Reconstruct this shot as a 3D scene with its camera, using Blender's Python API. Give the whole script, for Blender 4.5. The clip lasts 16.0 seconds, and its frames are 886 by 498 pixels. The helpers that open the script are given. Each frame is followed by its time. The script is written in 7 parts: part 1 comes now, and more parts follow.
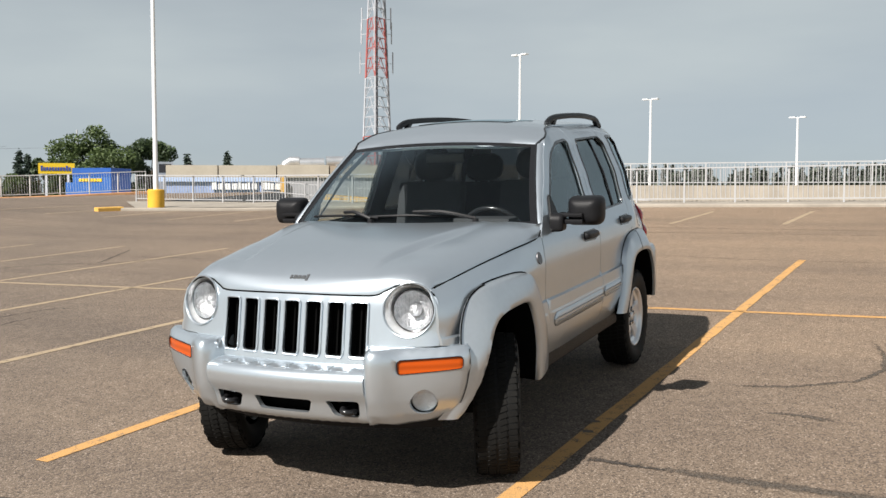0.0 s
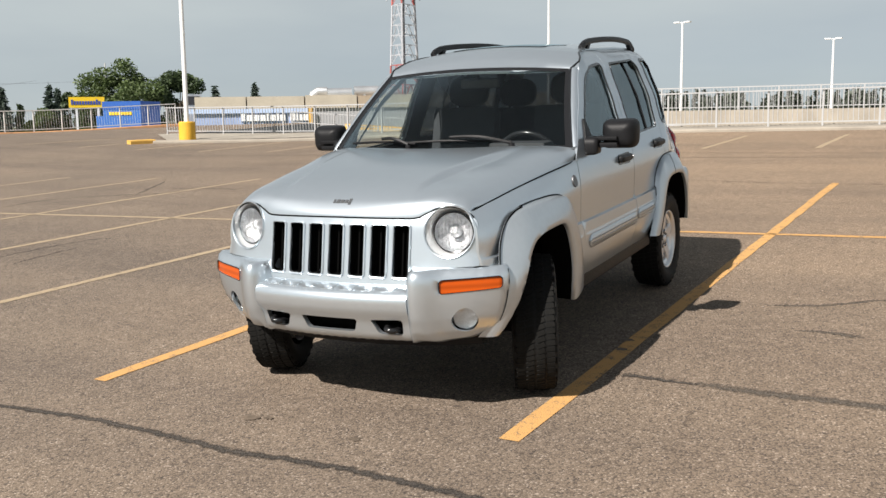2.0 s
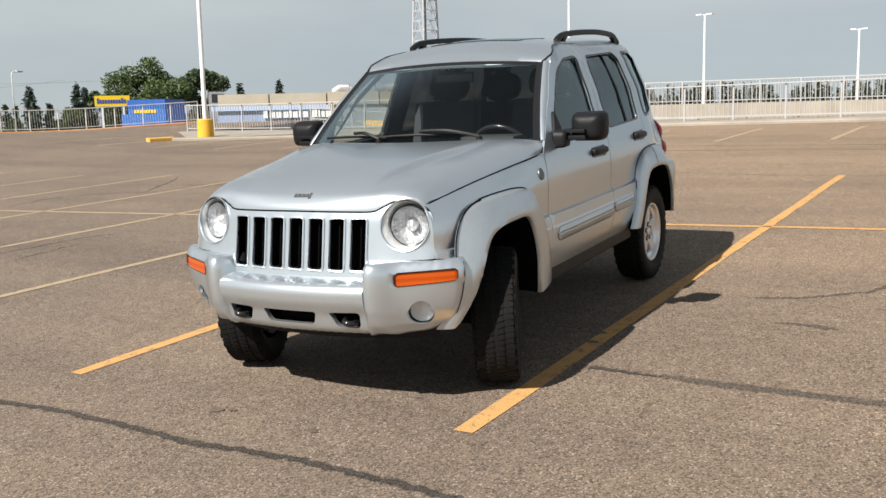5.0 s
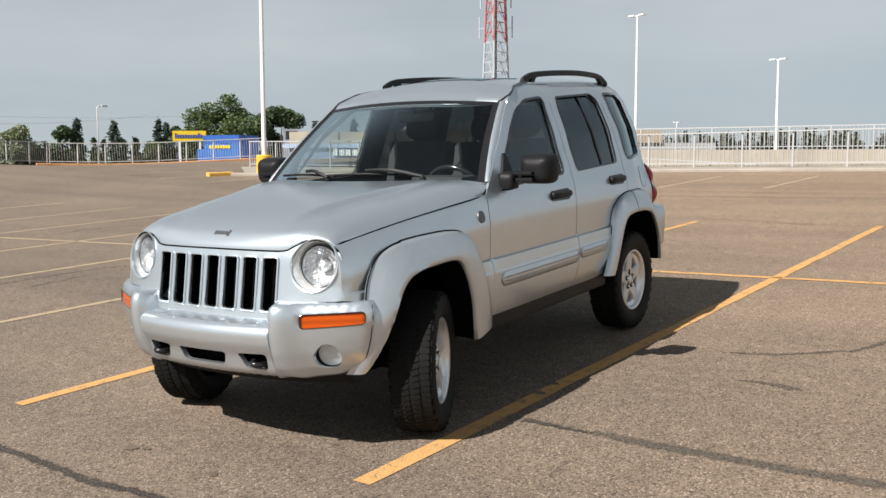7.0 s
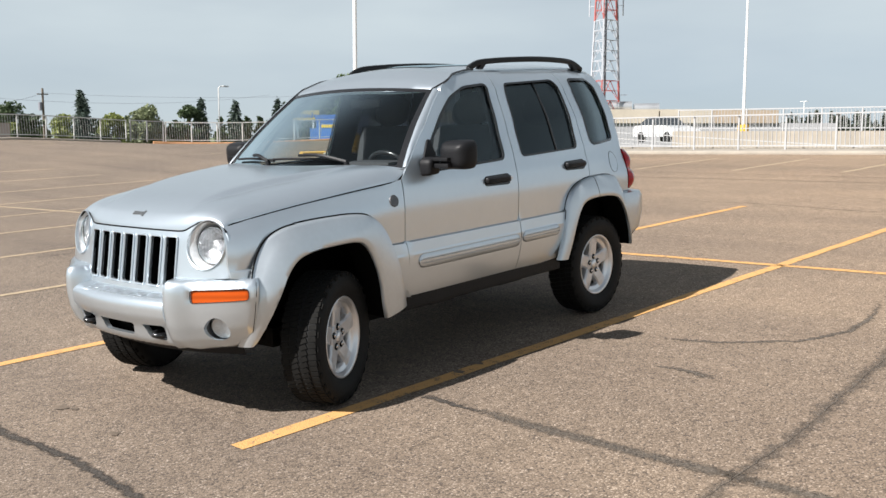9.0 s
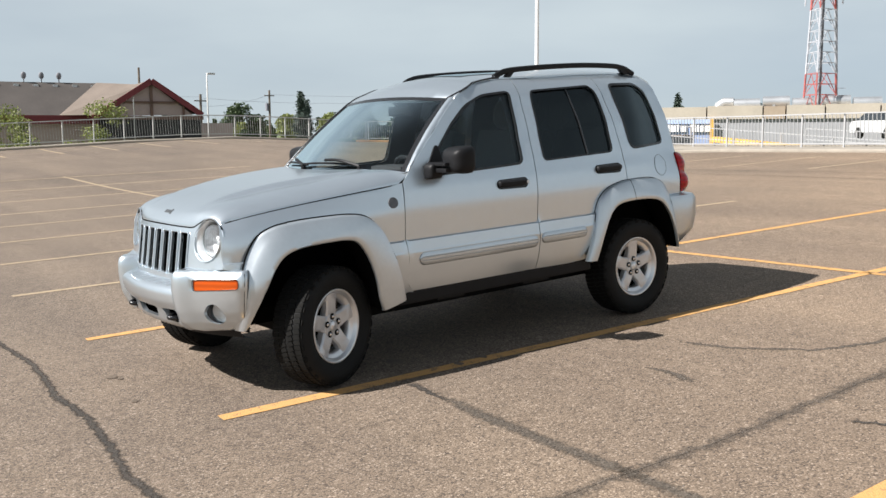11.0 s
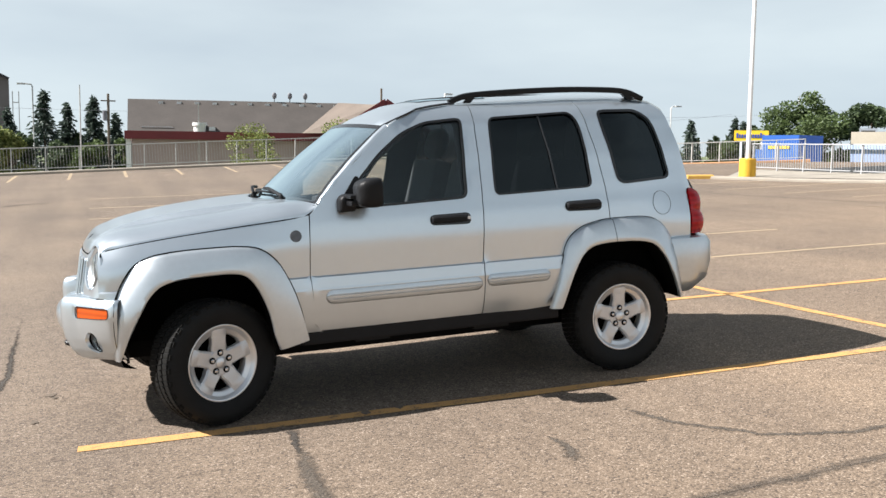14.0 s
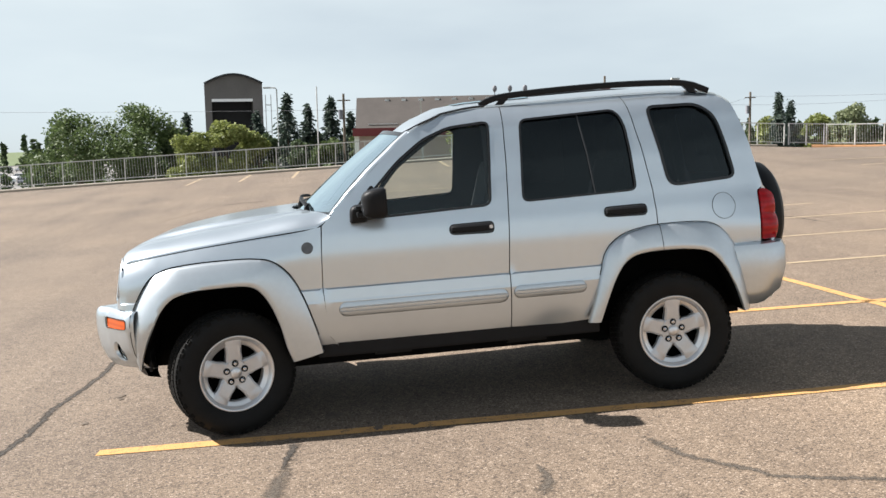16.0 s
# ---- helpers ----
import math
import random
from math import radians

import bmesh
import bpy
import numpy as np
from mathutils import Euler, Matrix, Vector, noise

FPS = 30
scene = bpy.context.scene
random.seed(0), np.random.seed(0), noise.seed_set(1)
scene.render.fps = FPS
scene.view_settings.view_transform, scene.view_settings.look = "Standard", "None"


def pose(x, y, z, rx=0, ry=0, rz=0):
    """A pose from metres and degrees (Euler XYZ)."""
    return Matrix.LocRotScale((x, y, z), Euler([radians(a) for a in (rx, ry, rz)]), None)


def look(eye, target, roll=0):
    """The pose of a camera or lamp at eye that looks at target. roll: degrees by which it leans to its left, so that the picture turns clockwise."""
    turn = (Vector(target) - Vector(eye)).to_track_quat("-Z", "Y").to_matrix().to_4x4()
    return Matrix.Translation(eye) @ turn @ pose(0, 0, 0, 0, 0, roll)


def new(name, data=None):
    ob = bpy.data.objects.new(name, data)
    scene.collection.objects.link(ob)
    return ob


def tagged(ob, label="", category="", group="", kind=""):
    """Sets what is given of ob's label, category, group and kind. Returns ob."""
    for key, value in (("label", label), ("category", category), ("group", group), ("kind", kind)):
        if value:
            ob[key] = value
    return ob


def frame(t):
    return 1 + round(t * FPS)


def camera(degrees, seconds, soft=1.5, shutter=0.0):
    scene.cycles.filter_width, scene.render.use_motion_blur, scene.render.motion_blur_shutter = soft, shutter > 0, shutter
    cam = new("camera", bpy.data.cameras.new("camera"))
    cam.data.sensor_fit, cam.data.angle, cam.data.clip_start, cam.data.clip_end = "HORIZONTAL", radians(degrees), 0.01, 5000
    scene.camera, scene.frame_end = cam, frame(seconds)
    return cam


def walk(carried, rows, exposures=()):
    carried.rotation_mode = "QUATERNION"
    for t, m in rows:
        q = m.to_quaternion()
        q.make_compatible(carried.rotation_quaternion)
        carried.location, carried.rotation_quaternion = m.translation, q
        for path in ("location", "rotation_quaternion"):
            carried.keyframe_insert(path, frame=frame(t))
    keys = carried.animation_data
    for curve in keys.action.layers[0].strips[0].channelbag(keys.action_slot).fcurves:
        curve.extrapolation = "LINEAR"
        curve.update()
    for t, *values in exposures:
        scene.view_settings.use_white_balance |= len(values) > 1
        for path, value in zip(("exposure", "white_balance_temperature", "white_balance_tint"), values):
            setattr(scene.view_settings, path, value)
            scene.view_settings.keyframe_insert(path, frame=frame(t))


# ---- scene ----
cam = camera(49.6, 16.0)
PATH = [
    (0, (5.902, 2.611, 1.683), (4.105, 1.758, 1.479), -1.7),
    (0.5, (5.92, 2.62, 1.67), (4.136, 1.76, 1.386), -0.8),
    (1, (5.977, 2.633, 1.675), (4.195, 1.763, 1.41), 0.5),
    (1.5, (6.016, 2.638, 1.664), (4.261, 1.731, 1.353), -2.0),
    (2, (6.053, 2.626, 1.67), (4.302, 1.723, 1.323), -2.6),
    (2.5, (6.068, 2.627, 1.663), (4.301, 1.749, 1.341), -2.1),
    (3, (6.072, 2.641, 1.66), (4.291, 1.777, 1.374), -1.9),
    (5.5, (5.818, 3.056, 1.637), (4.106, 2.085, 1.282), -3.2),
    (6, (5.686, 3.177, 1.609), (3.955, 2.219, 1.315), -2.3),
    (6.5, (5.536, 3.35, 1.609), (3.825, 2.345, 1.36), -3.2),
    (7, (5.384, 3.541, 1.601), (3.731, 2.447, 1.337), -2.2),
    (7.5, (5.242, 3.779, 1.625), (3.631, 2.627, 1.343), -1.6),
    (8, (5.109, 4.048, 1.612), (3.542, 2.837, 1.332), -2.6),
    (8.5, (4.978, 4.325, 1.609), (3.441, 3.079, 1.315), -2.4),
    (11, (4.131, 5.815, 1.619), (2.969, 4.212, 1.335), -2.9),
    (11.5, (3.861, 6.046, 1.649), (2.799, 4.38, 1.337), -2.9),
    (12, (3.519, 6.215, 1.643), (2.556, 4.491, 1.326), -3.5),
    (12.5, (3.15, 6.317, 1.632), (2.26, 4.551, 1.336), -2.1),
    (13, (2.773, 6.36, 1.628), (1.947, 4.555, 1.38), -1.3),
    (13.5, (2.389, 6.387, 1.589), (1.638, 4.545, 1.382), -2.6),
    (14, (2.034, 6.375, 1.583), (1.337, 4.513, 1.363), -2.2),
    (14.5, (1.697, 6.398, 1.585), (1.072, 4.51, 1.373), -2.1),
    (15, (1.354, 6.419, 1.591), (0.778, 4.518, 1.361), -2.6),
    (15.5, (1.025, 6.428, 1.602), (0.598, 4.492, 1.338), -2.4),
    (16, (0.663, 6.449, 1.612), (0.457, 4.471, 1.397), -4.1),
]
# The deck at the car leans a little against the true level; TILT lays its plane into the world.
TILT = Vector((-0.05, 0.01, 1.0)).rotation_difference(Vector((0, 0, 1))).to_matrix().to_4x4()
walk(cam, [(t, TILT @ look(eye, target, roll)) for t, eye, target, roll in PATH], exposures=[(0.0, 0.68, 6500, 10), (3.0, 0.73, 6640, 10), (5.5, 0.73, 6590, 10), (7.0, 0.71, 6510, 10), (8.5, 0.97, 6320, 10), (11.0, 0.95, 6320, 10), (13.0, 1.12, 6320, 10), (14.5, 1.24, 6330, 10), (16.0, 1.25, 6380, 10)])

# ---- sky, sun ----
SUN_WAY = (TILT.to_3x3() @ Vector((0.95, -0.27, 1.0))).normalized()
world = bpy.data.worlds.new("sky")
scene.world = world
world.use_nodes = True
wn, wl = world.node_tree.nodes, world.node_tree.links
wn.clear()
sky = wn.new("ShaderNodeTexSky")
sky.sky_type, sky.sun_disc = "NISHITA", False
sky.sun_elevation = math.asin(SUN_WAY.z)
sky.sun_rotation = math.atan2(SUN_WAY.x, SUN_WAY.y)
sky.air_density, sky.dust_density, sky.ozone_density = 0.45, 0.6, 1.3
wtc, wmap, wnoise, wramp = wn.new("ShaderNodeTexCoord"), wn.new("ShaderNodeMapping"), wn.new("ShaderNodeTexNoise"), wn.new("ShaderNodeValToRGB")
wmap.inputs["Scale"].default_value = (1.0, 1.0, 4.0)
wnoise.inputs["Scale"].default_value, wnoise.inputs["Detail"].default_value = 1.6, 5.0
wramp.color_ramp.elements[0].position, wramp.color_ramp.elements[0].color = 0.32, (0.64, 0.64, 0.64, 1)
wramp.color_ramp.elements[1].position, wramp.color_ramp.elements[1].color = 0.70, (1.0, 1.0, 1.0, 1)
wmix, wbg, wout = wn.new("ShaderNodeMix"), wn.new("ShaderNodeBackground"), wn.new("ShaderNodeOutputWorld")
wmix.data_type = "RGBA"
wmix.inputs[7].default_value = (9.8, 10.9, 11.2, 1)
wl.new(wtc.outputs["Generated"], wmap.inputs["Vector"])
wl.new(wmap.outputs[0], wnoise.inputs["Vector"])
wl.new(wnoise.outputs["Fac"], wramp.inputs["Fac"])
wsep, wele, wmul = wn.new("ShaderNodeSeparateXYZ"), wn.new("ShaderNodeValToRGB"), wn.new("ShaderNodeMath")
wele.color_ramp.elements[0].position, wele.color_ramp.elements[0].color = 0.20, (1, 1, 1, 1)
wele.color_ramp.elements[1].position, wele.color_ramp.elements[1].color = 0.85, (0.28, 0.28, 0.28, 1)
wmul.operation = "MULTIPLY"
wl.new(wtc.outputs["Generated"], wsep.inputs[0])
wl.new(wsep.outputs["Z"], wele.inputs["Fac"])
wl.new(wele.outputs["Color"], wmul.inputs[0])
wl.new(wramp.outputs["Color"], wmul.inputs[1])
wl.new(wmul.outputs[0], wmix.inputs[0])
wl.new(sky.outputs["Color"], wmix.inputs[6])
wl.new(wmix.outputs[2], wbg.inputs["Color"])
wl.new(wbg.outputs[0], wout.inputs["Surface"])
wbg.inputs["Strength"].default_value = 0.035
sun_data = bpy.data.lights.new("sun", "SUN")
sun_data.energy, sun_data.angle, sun_data.color = 5.0, radians(0.6), (1.0, 0.955, 0.90)
sun = new("sun", sun_data)
sun.matrix_world = look(SUN_WAY * 60, (0, 0, 0))


# ---- materials ----
def material(name, colour, rough=0.6, metal=0.0, vary=0.12, scale=6.0, bump=0.0, bump_scale=60.0, coat=0.0, second=None, spec=0.5, per_object=0.0):
    """A surface with grain at two scales: a broad stain and a fine grain, and a fine relief."""
    m = bpy.data.materials.new(name)
    m.use_nodes = True
    n, l = m.node_tree.nodes, m.node_tree.links
    b = n["Principled BSDF"]
    b.inputs["Roughness"].default_value, b.inputs["Metallic"].default_value = rough, metal
    b.inputs["Specular IOR Level"].default_value = spec
    b.inputs["Coat Weight"].default_value, b.inputs["Coat Roughness"].default_value = coat, 0.17
    tc = n.new("ShaderNodeTexCoord")
    broad, fine = n.new("ShaderNodeTexNoise"), n.new("ShaderNodeTexNoise")
    broad.inputs["Scale"].default_value, broad.inputs["Detail"].default_value = scale, 4.0
    fine.inputs["Scale"].default_value, fine.inputs["Detail"].default_value = scale * 14, 3.0
    for x in (broad, fine):
        l.new(tc.outputs["Object"], x.inputs["Vector"])
    add = n.new("ShaderNodeMath")
    add.operation = "MULTIPLY_ADD"
    l.new(fine.outputs["Fac"], add.inputs[0])
    add.inputs[1].default_value = 0.5
    l.new(broad.outputs["Fac"], add.inputs[2])
    ramp = n.new("ShaderNodeValToRGB")
    lo, hi = (tuple(c * (1 - vary) for c in colour), tuple(min(1, c * (1 + vary)) for c in colour))
    if second:
        hi = second
    ramp.color_ramp.elements[0].position, ramp.color_ramp.elements[0].color = 0.5, (*lo, 1)
    ramp.color_ramp.elements[1].position, ramp.color_ramp.elements[1].color = 1.0, (*hi, 1)
    l.new(add.outputs[0], ramp.inputs["Fac"])
    last = ramp.outputs["Color"]
    if per_object:
        info, hsv, rng = n.new("ShaderNodeObjectInfo"), n.new("ShaderNodeHueSaturation"), n.new("ShaderNodeMapRange")
        rng.inputs["To Min"].default_value, rng.inputs["To Max"].default_value = 1 - per_object, 1 + per_object
        l.new(info.outputs["Random"], rng.inputs["Value"])
        l.new(rng.outputs[0], hsv.inputs["Value"])
        l.new(last, hsv.inputs["Color"])
        last = hsv.outputs["Color"]
    l.new(last, b.inputs["Base Color"])
    if bump:
        bn, bt = n.new("ShaderNodeBump"), n.new("ShaderNodeTexNoise")
        bt.inputs["Scale"].default_value, bt.inputs["Detail"].default_value = bump_scale, 4.0
        l.new(tc.outputs["Object"], bt.inputs["Vector"])
        bn.inputs["Strength"].default_value, bn.inputs["Distance"].default_value = bump, 0.01
        l.new(bt.outputs["Fac"], bn.inputs["Height"])
        l.new(bn.outputs[0], b.inputs["Normal"])
    return m


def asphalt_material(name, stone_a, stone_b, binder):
    """Worn asphalt: small pale stones in a grey-brown binder, with broad stains."""
    m = bpy.data.materials.new(name)
    m.use_nodes = True
    n, l = m.node_tree.nodes, m.node_tree.links
    b = n["Principled BSDF"]
    b.inputs["Roughness"].default_value = 0.9
    b.inputs["Specular IOR Level"].default_value = 0.25
    tc = n.new("ShaderNodeTexCoord")
    vor = n.new("ShaderNodeTexVoronoi")
    vor.inputs["Scale"].default_value, vor.inputs["Randomness"].default_value = 105.0, 1.0
    big = n.new("ShaderNodeTexNoise")
    big.inputs["Scale"].default_value, big.inputs["Detail"].default_value = 0.35, 6.0
    mid = n.new("ShaderNodeTexNoise")
    mid.inputs["Scale"].default_value, mid.inputs["Detail"].default_value = 9.0, 5.0
    for x in (vor, big, mid):
        l.new(tc.outputs["Object"], x.inputs["Vector"])
    stone = n.new("ShaderNodeValToRGB")
    e = stone.color_ramp.elements
    e[0].position, e[0].color = 0.0, (*binder, 1)
    e[1].position, e[1].color = 1.0, (*stone_b, 1)
    for at, f in ((0.22, 0.82), (0.5, 1.0), (0.86, 1.12)):
        x = stone.color_ramp.elements.new(at)
        x.color = (*[c * f for c in stone_a], 1)
    sep = n.new("ShaderNodeSeparateColor")
    l.new(vor.outputs["Color"], sep.inputs[0])
    l.new(sep.outputs[0], stone.inputs["Fac"])
    edge = n.new("ShaderNodeValToRGB")
    edge.color_ramp.elements[0].position, edge.color_ramp.elements[0].color = 0.35, (1, 1, 1, 1)
    edge.color_ramp.elements[1].position, edge.color_ramp.elements[1].color = 0.75, (0.62, 0.61, 0.60, 1)
    l.new(vor.outputs["Distance"], edge.inputs["Fac"])
    mul = n.new("ShaderNodeMix")
    mul.data_type, mul.blend_type = "RGBA", "MULTIPLY"
    mul.inputs[0].default_value = 1.0
    l.new(stone.outputs["Color"], mul.inputs[6])
    l.new(edge.outputs["Color"], mul.inputs[7])
    stain = n.new("ShaderNodeValToRGB")
    stain.color_ramp.elements[0].position, stain.color_ramp.elements[0].color = 0.3, (0.84, 0.84, 0.85, 1)
    stain.color_ramp.elements[1].position, stain.color_ramp.elements[1].color = 0.7, (1.1, 1.08, 1.05, 1)
    l.new(big.outputs["Fac"], stain.inputs["Fac"])
    mul2 = n.new("ShaderNodeMix")
    mul2.data_type, mul2.blend_type = "RGBA", "MULTIPLY"
    mul2.inputs[0].default_value = 1.0
    l.new(mul.outputs[2], mul2.inputs[6])
    l.new(stain.outputs["Color"], mul2.inputs[7])
    grain = n.new("ShaderNodeValToRGB")
    grain.color_ramp.elements[0].position, grain.color_ramp.elements[0].color = 0.3, (0.9, 0.9, 0.9, 1)
    grain.color_ramp.elements[1].position, grain.color_ramp.elements[1].color = 0.7, (1.08, 1.08, 1.08, 1)
    l.new(mid.outputs["Fac"], grain.inputs["Fac"])
    mul3 = n.new("ShaderNodeMix")
    mul3.data_type, mul3.blend_type = "RGBA", "MULTIPLY"
    mul3.inputs[0].default_value = 1.0
    l.new(mul2.outputs[2], mul3.inputs[6])
    l.new(grain.outputs["Color"], mul3.inputs[7])
    # long faint streaks from paving and wheels
    lay, streak, sramp, mul4 = n.new("ShaderNodeMapping"), n.new("ShaderNodeTexNoise"), n.new("ShaderNodeValToRGB"), n.new("ShaderNodeMix")
    lay.inputs["Scale"].default_value = (1.1, 0.07, 1.0)
    lay.inputs["Rotation"].default_value = (0, 0, radians(3))
    streak.inputs["Scale"].default_value, streak.inputs["Detail"].default_value = 1.0, 5.0
    sramp.color_ramp.elements[0].position, sramp.color_ramp.elements[0].color = 0.34, (0.87, 0.87, 0.88, 1)
    sramp.color_ramp.elements[1].position, sramp.color_ramp.elements[1].color = 0.64, (1.06, 1.055, 1.04, 1)
    mul4.data_type, mul4.blend_type = "RGBA", "MULTIPLY"
    mul4.inputs[0].default_value = 1.0
    l.new(tc.outputs["Object"], lay.inputs["Vector"])
    l.new(lay.outputs[0], streak.inputs["Vector"])
    l.new(streak.outputs["Fac"], sramp.inputs["Fac"])
    l.new(mul3.outputs[2], mul4.inputs[6])
    l.new(sramp.outputs["Color"], mul4.inputs[7])
    mul3 = mul4
    l.new(mul3.outputs[2], b.inputs["Base Color"])
    bump = n.new("ShaderNodeBump")
    bump.inputs["Strength"].default_value, bump.inputs["Distance"].default_value = 0.5, 0.006
    bump.invert = True
    l.new(vor.outputs["Distance"], bump.inputs["Height"])
    l.new(bump.outputs[0], b.inputs["Normal"])
    return m, mul3


def line_paint(name, colour):
    """Worn road paint on asphalt: broken through to the stones here and there."""
    m, base = asphalt_material(name, (0.196, 0.156, 0.119), (0.312, 0.254, 0.200), (0.085, 0.072, 0.059))
    n, l = m.node_tree.nodes, m.node_tree.links
    tc, wear, fine, sum_ = n.new("ShaderNodeTexCoord"), n.new("ShaderNodeTexNoise"), n.new("ShaderNodeTexNoise"), n.new("ShaderNodeMath")
    wear.inputs["Scale"].default_value, wear.inputs["Detail"].default_value = 14.0, 6.0
    fine.inputs["Scale"].default_value, fine.inputs["Detail"].default_value = 95.0, 4.0
    for x in (wear, fine):
        l.new(tc.outputs["Object"], x.inputs["Vector"])
    sum_.operation = "ADD"
    l.new(wear.outputs["Fac"], sum_.inputs[0])
    l.new(fine.outputs["Fac"], sum_.inputs[1])
    r = n.new("ShaderNodeValToRGB")
    r.color_ramp.elements[0].position, r.color_ramp.elements[0].color = 0.77, (0.14, 0.14, 0.14, 1)
    r.color_ramp.elements[1].position, r.color_ramp.elements[1].color = 0.93, (0.96, 0.96, 0.96, 1)
    l.new(sum_.outputs[0], r.inputs["Fac"])
    mix = n.new("ShaderNodeMix")
    mix.data_type = "RGBA"
    l.new(r.outputs["Color"], mix.inputs[0])
    l.new(base.outputs[2], mix.inputs[6])
    mix.inputs[7].default_value = (*colour, 1)
    l.new(mix.outputs[2], n["Principled BSDF"].inputs["Base Color"])
    return m


def mark_material(name, tint, dense):
    """A mark on the asphalt: the same stones, stained, thinning out towards the mark's edges."""
    m, base = asphalt_material(name, *[tuple(a * b for a, b in zip(c, tint)) for c in ((0.196, 0.156, 0.119), (0.298, 0.243, 0.194), (0.085, 0.072, 0.059))])
    n, l = m.node_tree.nodes, m.node_tree.links
    cover, tc, noise = n.new("ShaderNodeAttribute"), n.new("ShaderNodeTexCoord"), n.new("ShaderNodeTexNoise")
    cover.attribute_name = "cover"
    noise.inputs["Scale"].default_value, noise.inputs["Detail"].default_value = 26.0, 8.0
    l.new(tc.outputs["Object"], noise.inputs["Vector"])
    mad, ramp = n.new("ShaderNodeMath"), n.new("ShaderNodeValToRGB")
    mad.operation = "MULTIPLY_ADD"
    l.new(noise.outputs["Fac"], mad.inputs[0])
    mad.inputs[1].default_value = 1.1
    l.new(cover.outputs["Fac"], mad.inputs[2])
    ramp.color_ramp.elements[0].position, ramp.color_ramp.elements[0].color = 0.62, (0, 0, 0, 1)
    ramp.color_ramp.elements[1].position, ramp.color_ramp.elements[1].color = 1.0, (dense, dense, dense, 1)
    half = n.new("ShaderNodeMath")
    half.operation = "MULTIPLY"
    half.inputs[1].default_value = 0.72
    l.new(mad.outputs[0], half.inputs[0])
    l.new(half.outputs[0], ramp.inputs["Fac"])
    clear, mix = n.new("ShaderNodeBsdfTransparent"), n.new("ShaderNodeMixShader")
    l.new(ramp.outputs["Color"], mix.inputs[0])
    l.new(clear.outputs[0], mix.inputs[1])
    l.new(n["Principled BSDF"].outputs[0], mix.inputs[2])
    l.new(mix.outputs[0], n["Material Output"].inputs["Surface"])
    return m


ASPHALT, LAST = asphalt_material("asphalt", (0.208, 0.165, 0.129), (0.372, 0.311, 0.258), (0.080, 0.066, 0.058))
def paint_grazing_tone(m, last):
    """Lanes towards the white railing paler than stalls: grazing-view brightness put into the colour."""
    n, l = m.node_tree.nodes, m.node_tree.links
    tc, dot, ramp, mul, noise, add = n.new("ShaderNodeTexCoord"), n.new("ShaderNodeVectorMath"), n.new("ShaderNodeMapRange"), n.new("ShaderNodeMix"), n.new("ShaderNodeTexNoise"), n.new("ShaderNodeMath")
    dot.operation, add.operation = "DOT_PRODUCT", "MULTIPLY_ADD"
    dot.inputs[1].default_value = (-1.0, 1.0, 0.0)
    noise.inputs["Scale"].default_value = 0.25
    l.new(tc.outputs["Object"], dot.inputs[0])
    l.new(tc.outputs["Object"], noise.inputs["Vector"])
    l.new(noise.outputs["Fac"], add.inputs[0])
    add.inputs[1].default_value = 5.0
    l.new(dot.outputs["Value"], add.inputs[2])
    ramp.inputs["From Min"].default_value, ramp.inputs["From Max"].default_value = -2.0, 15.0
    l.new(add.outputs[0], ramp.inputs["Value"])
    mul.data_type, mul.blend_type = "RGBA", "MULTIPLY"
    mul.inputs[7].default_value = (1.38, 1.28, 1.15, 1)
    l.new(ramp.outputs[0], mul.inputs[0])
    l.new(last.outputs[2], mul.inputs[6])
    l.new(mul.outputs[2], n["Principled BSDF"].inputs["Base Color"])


paint_grazing_tone(ASPHALT, LAST)
YELLOW_LINE = line_paint("worn yellow paint", (0.535, 0.300, 0.110))
PALE_LINE = line_paint("faded yellow paint", (0.360, 0.279, 0.184))
TAR = mark_material("crack sealing tar", (0.37, 0.40, 0.45), 1.0)
SCUFF = mark_material("tyre scuff", (0.69, 0.73, 0.785), 0.85)
FAINT = mark_material("faint grey scuff", (0.82, 0.85, 0.91), 0.55)
OIL = material("oil stain", (0.12, 0.09, 0.065), 0.8, vary=0.4, scale=20)
WHITE_WALL = material("white painted concrete", (0.324, 0.324, 0.333), 0.9, vary=0.08, scale=0.8)
CONCRETE = material("pale concrete", (0.300, 0.266, 0.220), 0.9, vary=0.16, scale=1.5, bump=0.3, bump_scale=50)
KERB_YELLOW = material("yellow painted kerb", (0.62, 0.36, 0.08), 0.8, vary=0.2, scale=3, bump=0.2)
KERB_ORANGE = material("faded orange kerb", (0.47, 0.25, 0.12), 0.85, vary=0.25, scale=2, bump=0.2)
WHITE_RAIL = material("white painted rail", (0.375, 0.375, 0.378), 0.45, vary=0.05, scale=3)
GREY_RAIL = material("galvanised rail", (0.52, 0.52, 0.50), 0.6, metal=0.1, vary=0.15, scale=3)
POLE_WHITE = material("white painted steel", (0.738, 0.738, 0.738), 0.45, vary=0.05, scale=2)
BASE_YELLOW = material("yellow painted concrete", (0.68, 0.38, 0.03), 0.7, vary=0.15, scale=3, bump=0.2)
TOWER_RED = material("red lattice steel", (0.36, 0.09, 0.08), 0.6, vary=0.2, scale=1)
TOWER_WHITE = material("white lattice steel", (0.414, 0.423, 0.450), 0.6, vary=0.1, scale=1)
TOWER_GREY = material("dark cable steel", (0.20, 0.20, 0.22), 0.6, vary=0.2, scale=1)
